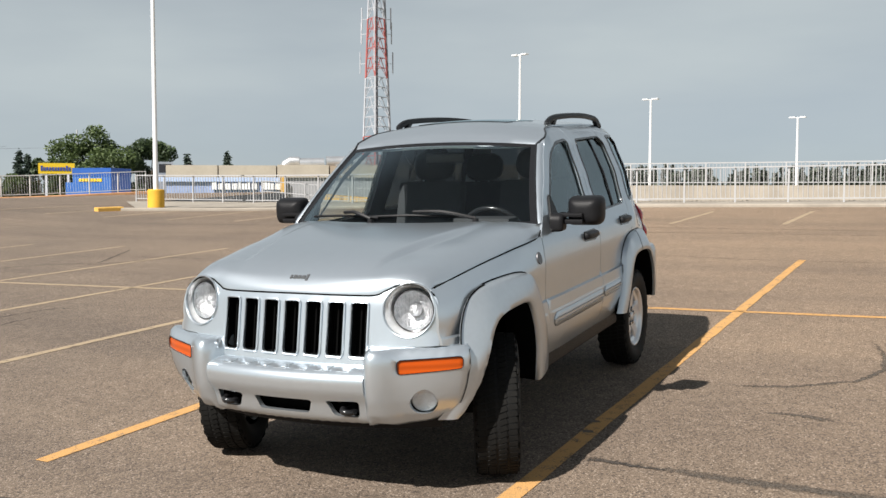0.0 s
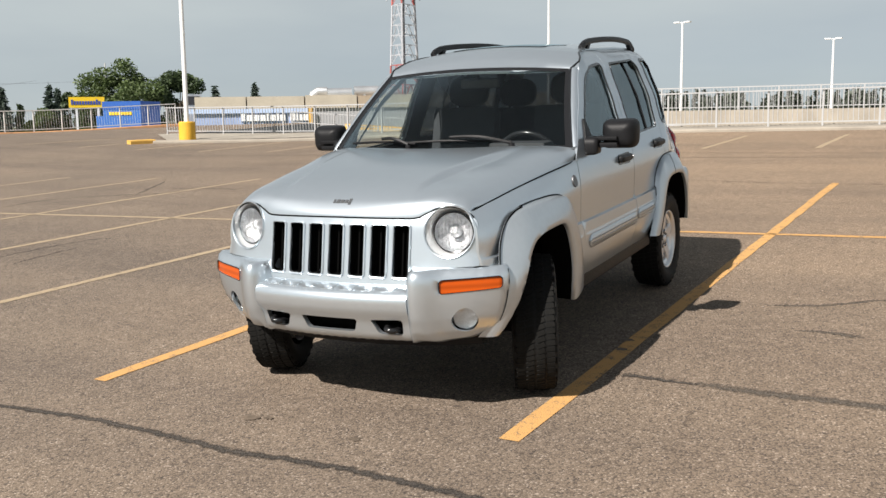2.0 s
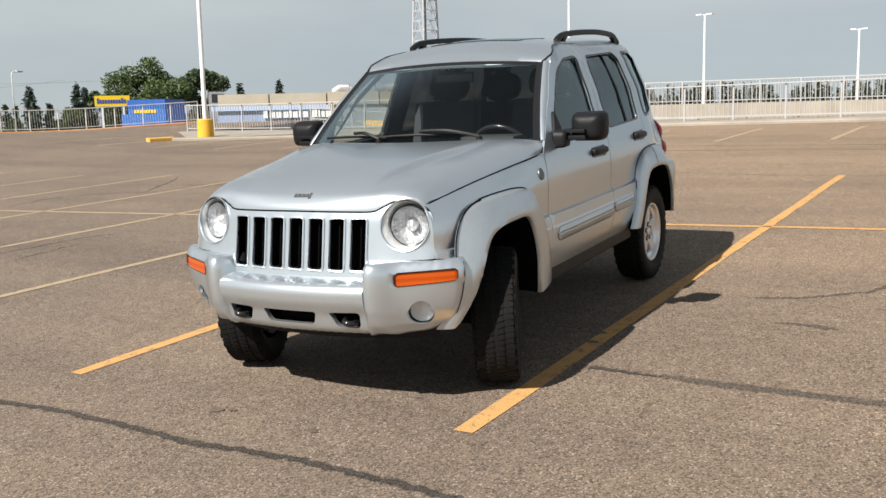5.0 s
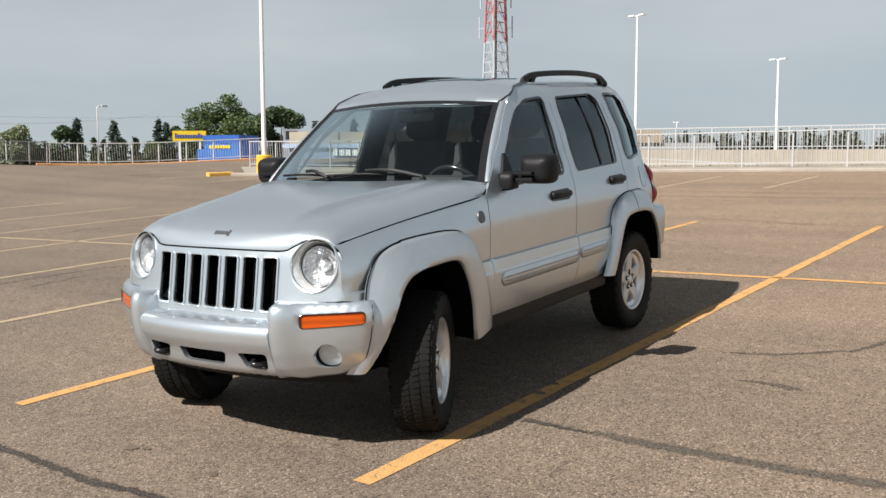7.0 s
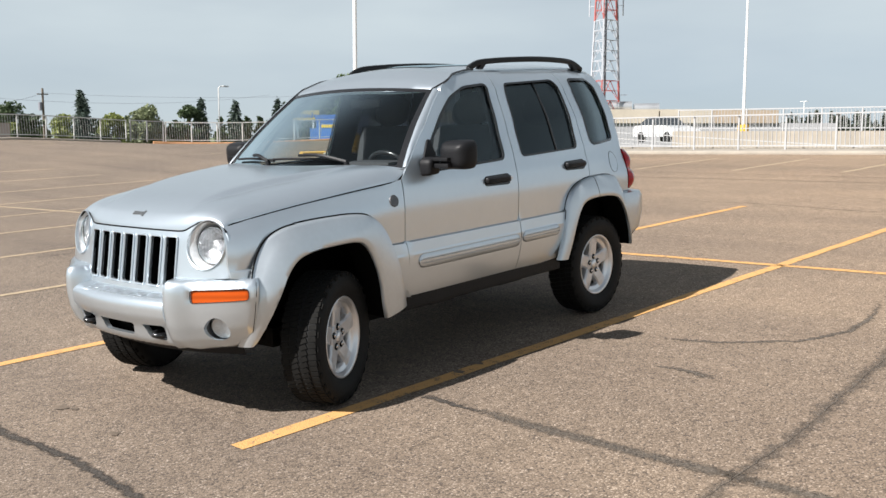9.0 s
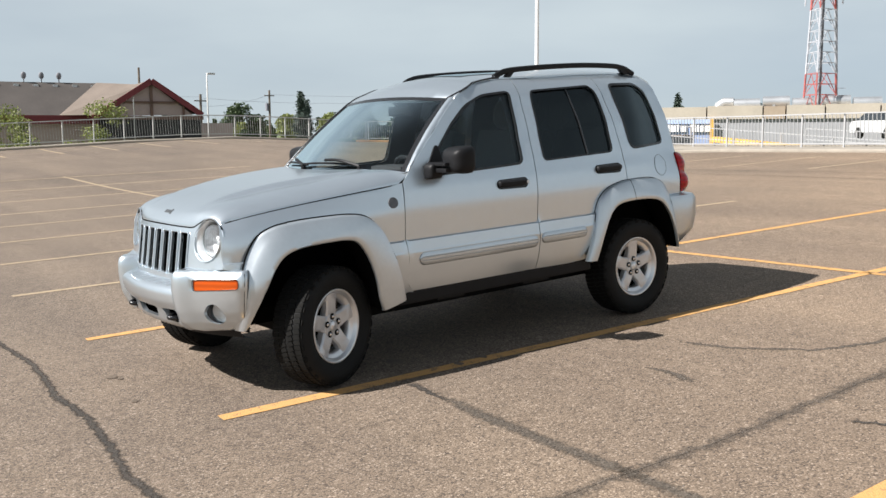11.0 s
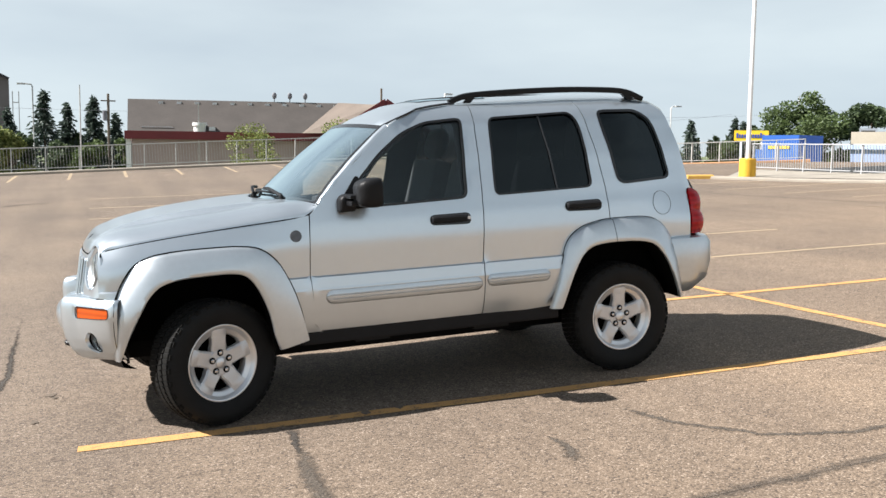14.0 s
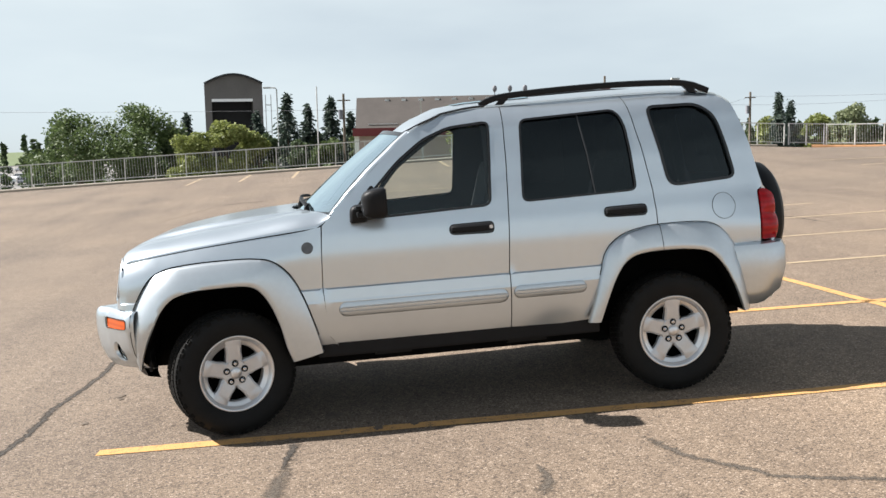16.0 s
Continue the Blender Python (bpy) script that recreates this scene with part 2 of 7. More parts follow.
BEIGE_WALL = material("beige stucco", (0.423, 0.373, 0.302), 0.9, vary=0.1, scale=0.8, bump=0.2)
BROWN_WALL = material("brown stucco", (0.34, 0.27, 0.20), 0.9, vary=0.12, scale=0.8)
BLUE_WALL = material("blue painted metal", (0.028, 0.125, 0.40), 0.5, vary=0.12, scale=1)
DEEP_BLUE = material("deep blue painted metal", (0.014, 0.085, 0.34), 0.5, vary=0.12, scale=1)
PALE_BLUE = material("faded blue wall", (0.29, 0.36, 0.55), 0.8, vary=0.15, scale=0.6)
SIGN_YELLOW = material("yellow sign sheet", (0.80, 0.52, 0.02), 0.5, vary=0.05, scale=1)
SIGN_WHITE = material("white lettering", (0.82, 0.82, 0.82), 0.5, vary=0.05, scale=3)
SIGN_BLUE = material("blue lettering", (0.05, 0.08, 0.30), 0.5, vary=0.05, scale=3)
DUCT = material("galvanised duct", (0.52, 0.53, 0.54), 0.4, metal=0.75, vary=0.15, scale=1.2)
FAN_WHITE = material("white painted fan casing", (0.648, 0.648, 0.639), 0.6, vary=0.08, scale=2)
SHINGLE = material("brown roof shingles", (0.070, 0.060, 0.054), 0.9, vary=0.18, scale=0.8, bump=0.5, bump_scale=8)
SHINGLE_PALE = material("pale brown shingles", (0.150, 0.120, 0.098), 0.9, vary=0.18, scale=0.8, bump=0.5, bump_scale=8)
STUCCO_PINK = material("pinkish stucco", (0.40, 0.31, 0.29), 0.9, vary=0.08, scale=0.7, bump=0.2)
TRIM_RED = material("dark red trim", (0.16, 0.02, 0.025), 0.6, vary=0.15, scale=1)
TRIM_BROWN = material("brown timber trim", (0.14, 0.08, 0.06), 0.7, vary=0.2, scale=2)
# Near-black: the inner shade of porch and hall is put into the colour.
DARK = material("dark opening", (0.02, 0.02, 0.022), 0.7, vary=0.2, scale=2)
ARCH_GREY = material("grey brown cladding", (0.12, 0.11, 0.105), 0.7, vary=0.15, scale=0.4)
GRASS = material("rough grass", (0.10, 0.13, 0.05), 0.95, vary=0.3, scale=0.15)
LOW_PAVING = material("lower car park", (0.20, 0.19, 0.18), 0.95, vary=0.2, scale=0.2)
BARK = material("bark", (0.12, 0.09, 0.065), 0.95, vary=0.3, scale=4, bump=0.6, bump_scale=15)
WOOD_POLE = material("weathered pole wood", (0.16, 0.13, 0.10), 0.9, vary=0.25, scale=3)


def leaf_material(name, colour, light):
    m = bpy.data.materials.new(name)
    m.use_nodes = True
    n, l = m.node_tree.nodes, m.node_tree.links
    b = n["Principled BSDF"]
    b.inputs["Roughness"].default_value = 0.6
    geo, ramp = n.new("ShaderNodeNewGeometry"), n.new("ShaderNodeValToRGB")
    ramp.color_ramp.elements[0].color, ramp.color_ramp.elements[1].color = (*colour, 1), (*light, 1)
    l.new(geo.outputs["Random Per Island"], ramp.inputs["Fac"])
    l.new(ramp.outputs["Color"], b.inputs["Base Color"])
    tr, mix = n.new("ShaderNodeBsdfTranslucent"), n.new("ShaderNodeMixShader")
    l.new(ramp.outputs["Color"], tr.inputs["Color"])
    mix.inputs[0].default_value = 0.3
    l.new(b.outputs[0], mix.inputs[1])
    l.new(tr.outputs[0], mix.inputs[2])
    l.new(mix.outputs[0], n["Material Output"].inputs["Surface"])
    return m


LEAF_GREEN = leaf_material("broad leaves", (0.059, 0.092, 0.029), (0.131, 0.176, 0.061))
LEAF_DARK = leaf_material("dark leaves", (0.036, 0.059, 0.027), (0.090, 0.128, 0.052))
LEAF_SPRUCE = leaf_material("spruce needles", (0.034, 0.052, 0.042), (0.075, 0.105, 0.078))
# Paler and greyer than the near spruce: distance haze put into the leaf colour.
LEAF_HAZED = leaf_material("haze-greyed spruce needles", (0.105, 0.120, 0.098), (0.18, 0.20, 0.16))
LEAF_YELLOW = leaf_material("fresh spring leaves", (0.135, 0.167, 0.043), (0.288, 0.315, 0.099))
LEAF_PALE = leaf_material("pale blossom leaves", (0.135, 0.162, 0.072), (0.243, 0.270, 0.153))


# ---- mesh helpers ----
def finish(ob, bm, mat, smooth=False):
    me = ob.data
    bm.to_mesh(me)
    bm.free()
    me.materials.append(mat)
    if smooth:
        for p in me.polygons:
            p.use_smooth = True
        me.set_sharp_from_angle(angle=radians(48))
    return ob


def part(name, bm, mat, parent=None, label="", smooth=False):
    """One mesh object from a bmesh, under a thing or a part."""
    ob = new(name, bpy.data.meshes.new(name))
    finish(ob, bm, mat, smooth)
    if parent is not None:
        ob.parent = parent
    if label:
        ob["label"] = label
    return ob


def box(bm, lo, hi, m=None, bevel=0.0):
    sx, sy, sz = (hi[i] - lo[i] for i in range(3))
    c = [(hi[i] + lo[i]) / 2 for i in range(3)]
    mm = Matrix.Translation(c) @ Matrix.Diagonal((sx, sy, sz, 1))
    made = bmesh.ops.create_cube(bm, size=1.0, matrix=(m @ mm) if m else mm)
    if bevel:
        edges = list({e for v in made["verts"] for e in v.link_edges})
        bmesh.ops.bevel(bm, geom=edges, offset=bevel, segments=2, profile=0.7, affect="EDGES")
    return made


def tube(bm, a, b, r1, r2=None, seg=10, caps=True):
    a, b = Vector(a), Vector(b)
    d = b - a
    m = Matrix.Translation((a + b) / 2) @ d.to_track_quat("Z", "Y").to_matrix().to_4x4()
    return bmesh.ops.create_cone(bm, cap_ends=caps, segments=seg, radius1=r1, radius2=r1 if r2 is None else r2, depth=d.length, matrix=m)


def bar(bm, a, b, w, h):
    """A square bar from a to b."""
    a, b = Vector(a), Vector(b)
    d = b - a
    m = Matrix.Translation((a + b) / 2) @ d.to_track_quat("Z", "Y").to_matrix().to_4x4() @ Matrix.Diagonal((w, h, d.length, 1))
    return bmesh.ops.create_cube(bm, size=1.0, matrix=m)


def thing(name, label, category, m=None, group="", kind=""):
    ob = new(name)
    ob.empty_display_size = 0.2
    if m is not None:
        ob.matrix_world = m
    return tagged(ob, label, category, group, kind)


def sweep(bm, pts, r, seg=8, closed=False):
    """A round tube along points."""
    rings = []
    pts = [Vector(p) for p in pts]
    n = len(pts)
    for i, p in enumerate(pts):
        d = (pts[(i + 1) % n] - pts[i - 1]) if closed or 0 < i < n - 1 else (pts[1] - pts[0] if i == 0 else pts[-1] - pts[-2])
        q = d.to_track_quat("Z", "Y").to_matrix()
        rings.append([bm.verts.new(p + q @ Vector((r * math.cos(k * math.tau / seg), r * math.sin(k * math.tau / seg), 0))) for k in range(seg)])
    for i in range(n if closed else n - 1):
        a, b = rings[i], rings[(i + 1) % n]
        for k in range(seg):
            bm.faces.new((a[k], a[(k + 1) % seg], b[(k + 1) % seg], b[k]))
    if not closed:
        bm.faces.new(rings[0][::-1])
        bm.faces.new(rings[-1])
    return rings


# ---- the deck ----
def rise(x, y):
    """How far the deck climbs off the car's plane towards its far edge."""
    s = min(max((-14.0 - y) / 27.0, 0.0), 1.1)
    s = s if s > 0.3 else s * s / 0.6 + s * 0.5
    u = min(1.0, max(0.0, (-12.0 - x) / 15.0))
    return 1.08 * s * (1.0 - u * u * (3.0 - 2.0 * u))


def deck(x, y, dz=0.0):
    return TILT @ Vector((x, y, rise(x, y) + dz))


def sheet(name, xs, ys, dz, mat, label, category, kind="structure"):
    bm = bmesh.new()
    grid = [[bm.verts.new(deck(x, y, dz)) for y in ys] for x in xs]
    for i in range(len(xs) - 1):
        for j in range(len(ys) - 1):
            bm.faces.new((grid[i][j], grid[i + 1][j], grid[i + 1][j + 1], grid[i][j + 1]))
    ob = part(name, bm, mat, smooth=True)
    return tagged(ob, label, category, kind=kind)


def ribbon(bm, pts, width, dz, rough=0.0, seed=1, steps=14):
    """A flat strip on the deck along points, with an uneven edge."""
    rng = random.Random(seed)
    path = []
    for a, b in zip(pts, pts[1:]):
        path += [(a[0] + (b[0] - a[0]) * k / steps, a[1] + (b[1] - a[1]) * k / steps) for k in range(steps)]
    path.append(pts[-1])
    left, right, mid = [], [], []
    cover = bm.verts.layers.float.get("cover") or bm.verts.layers.float.new("cover")
    for i, p in enumerate(path):
        a, b = path[max(0, i - 1)], path[min(len(path) - 1, i + 1)]
        d = Vector((b[0] - a[0], b[1] - a[1])).normalized()
        nx, ny = -d.y, d.x
        w = width if not callable(width) else width(i / (len(path) - 1))
        off = rng.uniform(-rough, rough) if rough else 0
        wl_, wr_ = w / 2 + rng.uniform(-rough, rough), w / 2 + rng.uniform(-rough, rough)
        left.append(bm.verts.new(deck(p[0] + nx * (wl_ + off), p[1] + ny * (wl_ + off), dz)))
        right.append(bm.verts.new(deck(p[0] - nx * (wr_ - off), p[1] - ny * (wr_ - off), dz)))
        mid.append(bm.verts.new(deck(p[0] + nx * off, p[1] + ny * off, dz)))
        end = min(1.0, 5 * min(i, len(path) - 1 - i) / len(path))
        mid[-1][cover] = end
    for i in range(len(path) - 1):
        bm.faces.new((left[i], mid[i], mid[i + 1], left[i + 1]))
        bm.faces.new((mid[i], right[i], right[i + 1], mid[i + 1]))


def deck_line(pts, width, mat, label, category, dz=0.004, rough=0.0, seed=1, name="parking_line", group=""):
    bm = bmesh.new()
    ribbon(bm, pts, width, dz, rough, seed)
    return tagged(part(name, bm, mat), label, category, group, kind="structure")
def span(a, b, n):
    return [a + (b - a) * k / n for k in range(n + 1)]


ground = bmesh.new()
for r0, r1 in ((0, 60), (60, 300), (300, 2500)):
    ring = [[ground.verts.new((r * math.cos(k * math.tau / 48) - 20, r * math.sin(k * math.tau / 48) - 20, -5.2)) for k in range(48)] for r in (max(r0, 0.5), r1)]
    for k in range(48):
        ground.faces.new((ring[0][k], ring[0][(k + 1) % 48], ring[1][(k + 1) % 48], ring[1][k]))
bmesh.ops.remove_doubles(ground, verts=ground.verts, dist=0.001)
tagged(part("ground", ground, GRASS), "rough green and grey land below the parking deck", "ground", kind="structure")
low = bmesh.new()
box(low, (-130, -420, -5.19), (190, -46, -5.12))
tagged(part("road", low, LOW_PAVING), "grey asphalt lot one storey below the deck", "road", kind="structure")

sheet("pavement", span(-21.6, 46, 60), span(-37.8, 46, 60), 0.0, ASPHALT, "worn brownish asphalt parking deck with pale stones", "parking deck")
wing = bmesh.new()
outline = [(-21.6, -37.8), (-22.0, -37.55), (-22.5, -37.25), (-31.0, -31.3), (-31.0, -22.8), (-21.6, -22.8)]
pts = [wing.verts.new(deck(x, y)) for x, y in outline]
hub = wing.verts.new(deck(-25.5, -29))
for i in range(6):
    wing.faces.new((hub, pts[i], pts[(i + 1) % 6]))
tagged(part("pavement", wing, ASPHALT), "worn asphalt corner of the parking deck", "parking deck", kind="structure")
slab = bmesh.new()
edge = [(46, 46), (46, -37.8)] + outline[:5] + [(-21.7, -22.8), (-21.7, 46)]
for a, b in zip(edge, edge[1:] + edge[:1]):
    if a == (-31.0, -22.8):
        continue
    p, q = deck(*a), deck(*b)
    slab.faces.new([slab.verts.new(v) for v in (p, q, Vector((q.x, q.y, -5.2)), Vector((p.x, p.y, -5.2)))])
# Shaded face of the deck side: its lighter colour makes up for missing light.
low_wall = bmesh.new()
low_wall.faces.new([low_wall.verts.new(v) for v in (deck(-31.0, -22.8), deck(-21.7, -22.8), Vector((-21.7, -22.8, -5.2)), Vector((-31.0, -22.8, -5.2)))])
tagged(part("deck_side", low_wall, WHITE_WALL), "concrete side of the deck corner, colour lightened against its shade", "retaining wall", kind="structure")
tagged(part("deck_side", slab, CONCRETE), "plain concrete side of the parking deck", "retaining wall", kind="structure")

# Parking lines: the double row in which the car stands, its middle line, and the rows along the edges.
def stall(k):
    return 0.917 - 2.66 * k


for k in range(-4, 10):
    y = stall(k) + (0.235 if k == -1 else 0.0)
    tip = 2.155 - 0.037 * k
    far = 1.43 - 2.5 * k
    deck_line([(tip, y), ((tip - 8.35) / 2, (y + far) / 2), (-8.35, far)], 0.105, YELLOW_LINE if k < 2 else PALE_LINE, "worn yellow painted parking line on asphalt", "parking line", rough=0.004, seed=k + 40, group="stall lines")
deck_line([(-3.98, 12.0), (-3.88, 2.0), (-3.84, -1.4), (-3.74, -5.0)], 0.10, YELLOW_LINE, "worn yellow middle line between two parking rows", "parking line", rough=0.004, seed=9)
deck_line([(-3.74, -5.0), (-3.55, -12.0), (-3.2, -22.3)], 0.10, PALE_LINE, "faded far part of the middle parking line", "parking line", rough=0.004, seed=9)
for k in range(-9, 10):
    deck_line([(-14.4, -1.7 + 2.27 * k), (-18.2, -1.43 + 2.27 * k)], 0.11, PALE_LINE, "faded yellow parking line before the white railing", "parking line", rough=0.008, seed=k + 90, group="edge stall lines")
for k in range(-1, 12):
    deck_line([(4.55 - 2.1 * k, -32.4), (4.45 - 2.1 * k, -36.6)], 0.12, PALE_LINE, "faded yellow parking line before the deck edge", "parking line", rough=0.008, seed=k + 130, group="far stall lines")

# Sealed cracks and tyre scuffs.
deck_line([(2.67, -5.2), (2.67, -3.3), (2.66, -2.0), (2.63, -1.25), (2.68, -0.66), (2.73, -0.3), (2.71, 0.35), (2.78, 1.03), (2.84, 1.4), (2.82, 2.1), (2.9, 3.4), (2.8, 5.0)], lambda s: 0.10 - 0.05 * max(0.0, 0.35 - s), TAR, "dark sealed crack across the asphalt", "sealed crack", 0.002, 0.008, 3, "sealed_crack")
deck_line([(-8.9, -3.0), (-8.64, -0.7), (-8.3, 0.5), (-8.2, 2.4), (-8.0, 7.0)], 0.05, TAR, "thin dark crack across the asphalt", "crack", 0.005, 0.012, 4, "crack")
deck_line([(1.0, 1.02), (1.09, 1.84), (1.12, 2.45), (1.14, 2.95), (1.15, 3.5), (1.2, 4.6)], lambda s: 0.19 - 0.03 * s, SCUFF, "grey tyre scuff on the asphalt", "tyre scuff", 0.002, 0.006, 5, "tyre_scuff")
deck_line([(1.02, 1.06), (1.08, 1.62)], lambda s: 0.11 * (1 - s) + 0.025, TAR, "short black tar smear on the asphalt", "tar smear", 0.004, 0.008, 6, "tar_smear")
deck_line([(-6.0, 2.7), (-3.4, 2.85), (-1.07, 2.955), (-0.27, 2.986), (0.54, 3.015), (1.18, 2.99), (1.8, 2.98), (3.2, 3.1)], 0.17, FAINT, "faint grey scuff along the asphalt", "tyre scuff", 0.002, 0.02, 7, "tyre_scuff")
deck_line([(-6.0, 2.7), (-3.4, 2.85), (-1.07, 2.955), (-0.27, 2.986), (0.54, 3.015), (1.18, 2.99), (1.8, 2.98), (3.2, 3.1)], 0.011, SCUFF, "fine rough crack along the asphalt", "crack", 0.004, 0.004, 7, "crack")
deck_line([(-0.8, 1.5), (-0.85, 1.7), (-0.93, 1.97), (-1.22, 2.38), (-1.62, 2.56), (-2.2, 2.55), (-3.2, 2.35)], 0.09, SCUFF, "curved grey tyre scuff on the asphalt", "tyre scuff", 0.002, 0.012, 8, "tyre_scuff")
deck_line([(-0.19, 1.83), (-0.215, 2.0), (-0.21, 2.13), (-0.12, 2.36)], lambda s: 0.05 + 0.11 * s, SCUFF, "short curved scuff mark on the asphalt", "tyre scuff", 0.002, 0.008, 10, "tyre_scuff")
deck_line([(-0.13, 3.24), (-0.2, 3.4), (-0.26, 3.75)], lambda s: 0.09 * (1 - 0.5 * s), TAR, "short dark tar smear on the asphalt", "tar smear", 0.004, 0.012, 11, "tar_smear")
deck_line([(-13.0, -18.4), (-13.3, -14.4), (-13.4, -10.0), (-13.8, -5.2), (-13.45, -1.0), (-13.1, 2.4), (-12.7, 9.0)], 0.07, TAR, "long fine crack across the asphalt", "crack", 0.002, 0.012, 12, "crack")
deck_line([(-12.8, -14.0), (-12.55, -4.6), (-12.35, 0.0), (-12.1, 3.0), (-11.8, 10.0)], 0.09, TAR, "long fine crack across the asphalt", "crack", 0.002, 0.012, 13, "crack")
deck_line([(-3.9, -11.2), (-4.1, -10.4), (-4.8, -10.5), (-5.4, -10.2), (-5.9, -9.3), (-7.5, -10.2), (-8.9, -11.3)], 0.08, SCUFF, "curved black tyre mark on the asphalt", "tyre mark", 0.005, 0.02, 14, "tyre_mark")
deck_line([(-0.3, -6.4), (-0.86, -6.33), (-1.58, -6.29), (-2.1, -6.15), (-2.15, -5.8)], 0.05, TAR, "thin dark crack across the asphalt", "crack", 0.002, 0.02, 15, "crack")
deck_line([(-0.5, -5.75), (-0.81, -5.84), (-1.66, -5.92)], 0.045, TAR, "thin dark crack across the asphalt", "crack", 0.002, 0.02, 16, "crack")
deck_line([(-6.8, -9.5), (-6.85, -8.6), (-6.8, -7.6)], 0.06, TAR, "thin dark crack across the asphalt", "crack", 0.002, 0.02, 17, "crack")
deck_line([(-6.6, -8.6), (-5.5, -9.4)], 0.06, TAR, "thin dark crack across the asphalt", "crack", 0.005, 0.02, 18, "crack")
deck_line([(4.2, -21.9), (3.5, -22.3), (2.6, -22.35)], lambda s: 0.16 + 0.12 * s, TAR, "dark tar smear on the far asphalt", "tar smear", 0.004, 0.02, 19, "tar_smear")
deck_line([(4.2, -21.9), (4.7, -20.4), (5.4, -18.6)], 0.07, SCUFF, "thin dark crack across the asphalt", "crack", 0.002, 0.02, 20, "crack")
for i, (x, y, r) in enumerate(((2.33, -0.45, 0.035), (2.40, 0.22, 0.025), (2.30, -0.36, 0.02), (0.55, 0.98, 0.03), (0.33, 0.95, 0.035), (0.8, 0.6, 0.06))):
    bm = bmesh.new()
    rng = random.Random(i)
    ring = [bm.verts.new(deck(x + r * rng.uniform(0.6, 1.3) * math.cos(a), y + 1.5 * r * rng.uniform(0.6, 1.3) * math.sin(a), 0.005)) for a in span(0, math.tau * 13 / 14, 13)]
    bm.faces.new(ring)
    tagged(part("oil_stain", bm, OIL), "small dark brown oil stain on asphalt", "oil stain", kind="structure")


# ---- kerbs and railings ----
def kerb(pts, width, height, mat, label, name="kerb", steps=6):
    bm = bmesh.new()
    path = []
    for a, b in zip(pts, pts[1:]):
        path += [(a[0] + (b[0] - a[0]) * k / steps, a[1] + (b[1] - a[1]) * k / steps) for k in range(steps)]
    path.append(pts[-1])
    rows = []
    for i, p in enumerate(path):
        a, b = path[max(0, i - 1)], path[min(len(path) - 1, i + 1)]
        d = Vector((b[0] - a[0], b[1] - a[1])).normalized()
        n = (-d.y * width / 2, d.x * width / 2)
        prof = ((1, 0), (1, height - 0.03), (0.9, height), (-0.9, height), (-1, height - 0.03), (-1, 0))
        rows.append([bm.verts.new(deck(p[0] + n[0] * s, p[1] + n[1] * s, h - 0.01)) for s, h in prof])
    for r, s in zip(rows, rows[1:]):
        for k in range(5):
            bm.faces.new((r[k], r[k + 1], s[k + 1], s[k]))
    bm.faces.new(rows[0])
    bm.faces.new(rows[-1][::-1])
    bmesh.ops.recalc_face_normals(bm, faces=bm.faces)
    return tagged(part(name, bm, mat), label, "kerb", kind="structure")


def railing(name, corners, height, bay, mat, label, base=0.0, bars=8, post=0.028, rail=0.022, thin=0.009, place=deck, group=""):
    """Posts, top and bottom rail, and upright bars between, along a line of corners."""
    top = thing(name, label, "railing", group=group)
    run = [Vector(c) for c in corners]
    posts = []
    for a, b in zip(run, run[1:]):
        n = max(1, round((b - a).length / bay))
        posts += [a + (b - a) * k / n for k in range(n)]
    posts.append(run[-1])
    bm = bmesh.new()
    bar(bm, (0, 0, 0), (0, 0, height), post * 2, post * 2)
    mesh = bpy.data.meshes.new("post")
    bm.to_mesh(mesh)
    bm.free()
    mesh.materials.append(mat)
    for p in posts:
        o = new("post", mesh)
        o.parent, o.location = top, place(p.x, p.y, base)
    for nm, h, r in (("top_rail", height - rail, rail), ("bottom_rail", 0.12, rail * 0.8)):
        for a, b in zip(posts, posts[1:]):
            bm = bmesh.new()
            bar(bm, place(a.x, a.y, base + h), place(b.x, b.y, base + h), r * 2, r * 2)
            part(nm, bm, mat, top)
    bm = bmesh.new()
    for a, b in zip(posts, posts[1:]):
        for k in range(1, bars):
            q = a + (b - a) * k / bars
            bar(bm, place(q.x, q.y, base + 0.12), place(q.x, q.y, base + height - rail), thin * 2, thin * 2)
    tagged(part("baluster", bm, mat, top), kind="stuff")
    return top


kerb([(-16.75, -19.2), (-19.7, -12.5), (-20.0, -3.0), (-19.9, 14.0), (-19.9, 30.0)], 0.4, 0.09, CONCRETE, "pale concrete kerb below the white railing")
kerb([(-16.0, -19.45), (-16.75, -19.15)], 0.3, 0.13, KERB_YELLOW, "yellow painted end of the concrete kerb")
walkway = bmesh.new()
strip = [(-17.2, -19.0), (-20.0, -12.5), (-20.3, -3.0), (-20.2, 30.0), (-21.5, 30.0), (-21.5, -3.0), (-21.4, -12.5), (-21.4, -22.6), (-20.6, -22.6)]
walkway.faces.new([walkway.verts.new(deck(x, y, 0.055)) for x, y in strip])
bmesh.ops.triangulate(walkway, faces=walkway.faces)
tagged(part("pavement", walkway, CONCRETE), "pale concrete walk under the white railing", "pavement", kind="structure")
railing("railing", [(-20.9, -22.4), (-20.9, -12.0), (-20.95, -2.7), (-20.7, 30.0)], 0.98, 1.36, WHITE_RAIL, "white painted steel railing along the deck edge", base=0.04, bars=11, thin=0.008, post=0.022, rail=0.018)
railing("railing", [(34.0, -37.5), (10.0, -37.5), (-20.6, -37.5)], 1.02, 1.36, GREY_RAIL, "grey galvanised railing along the far deck edge", base=0.1, bars=11, thin=0.0045, post=0.024)
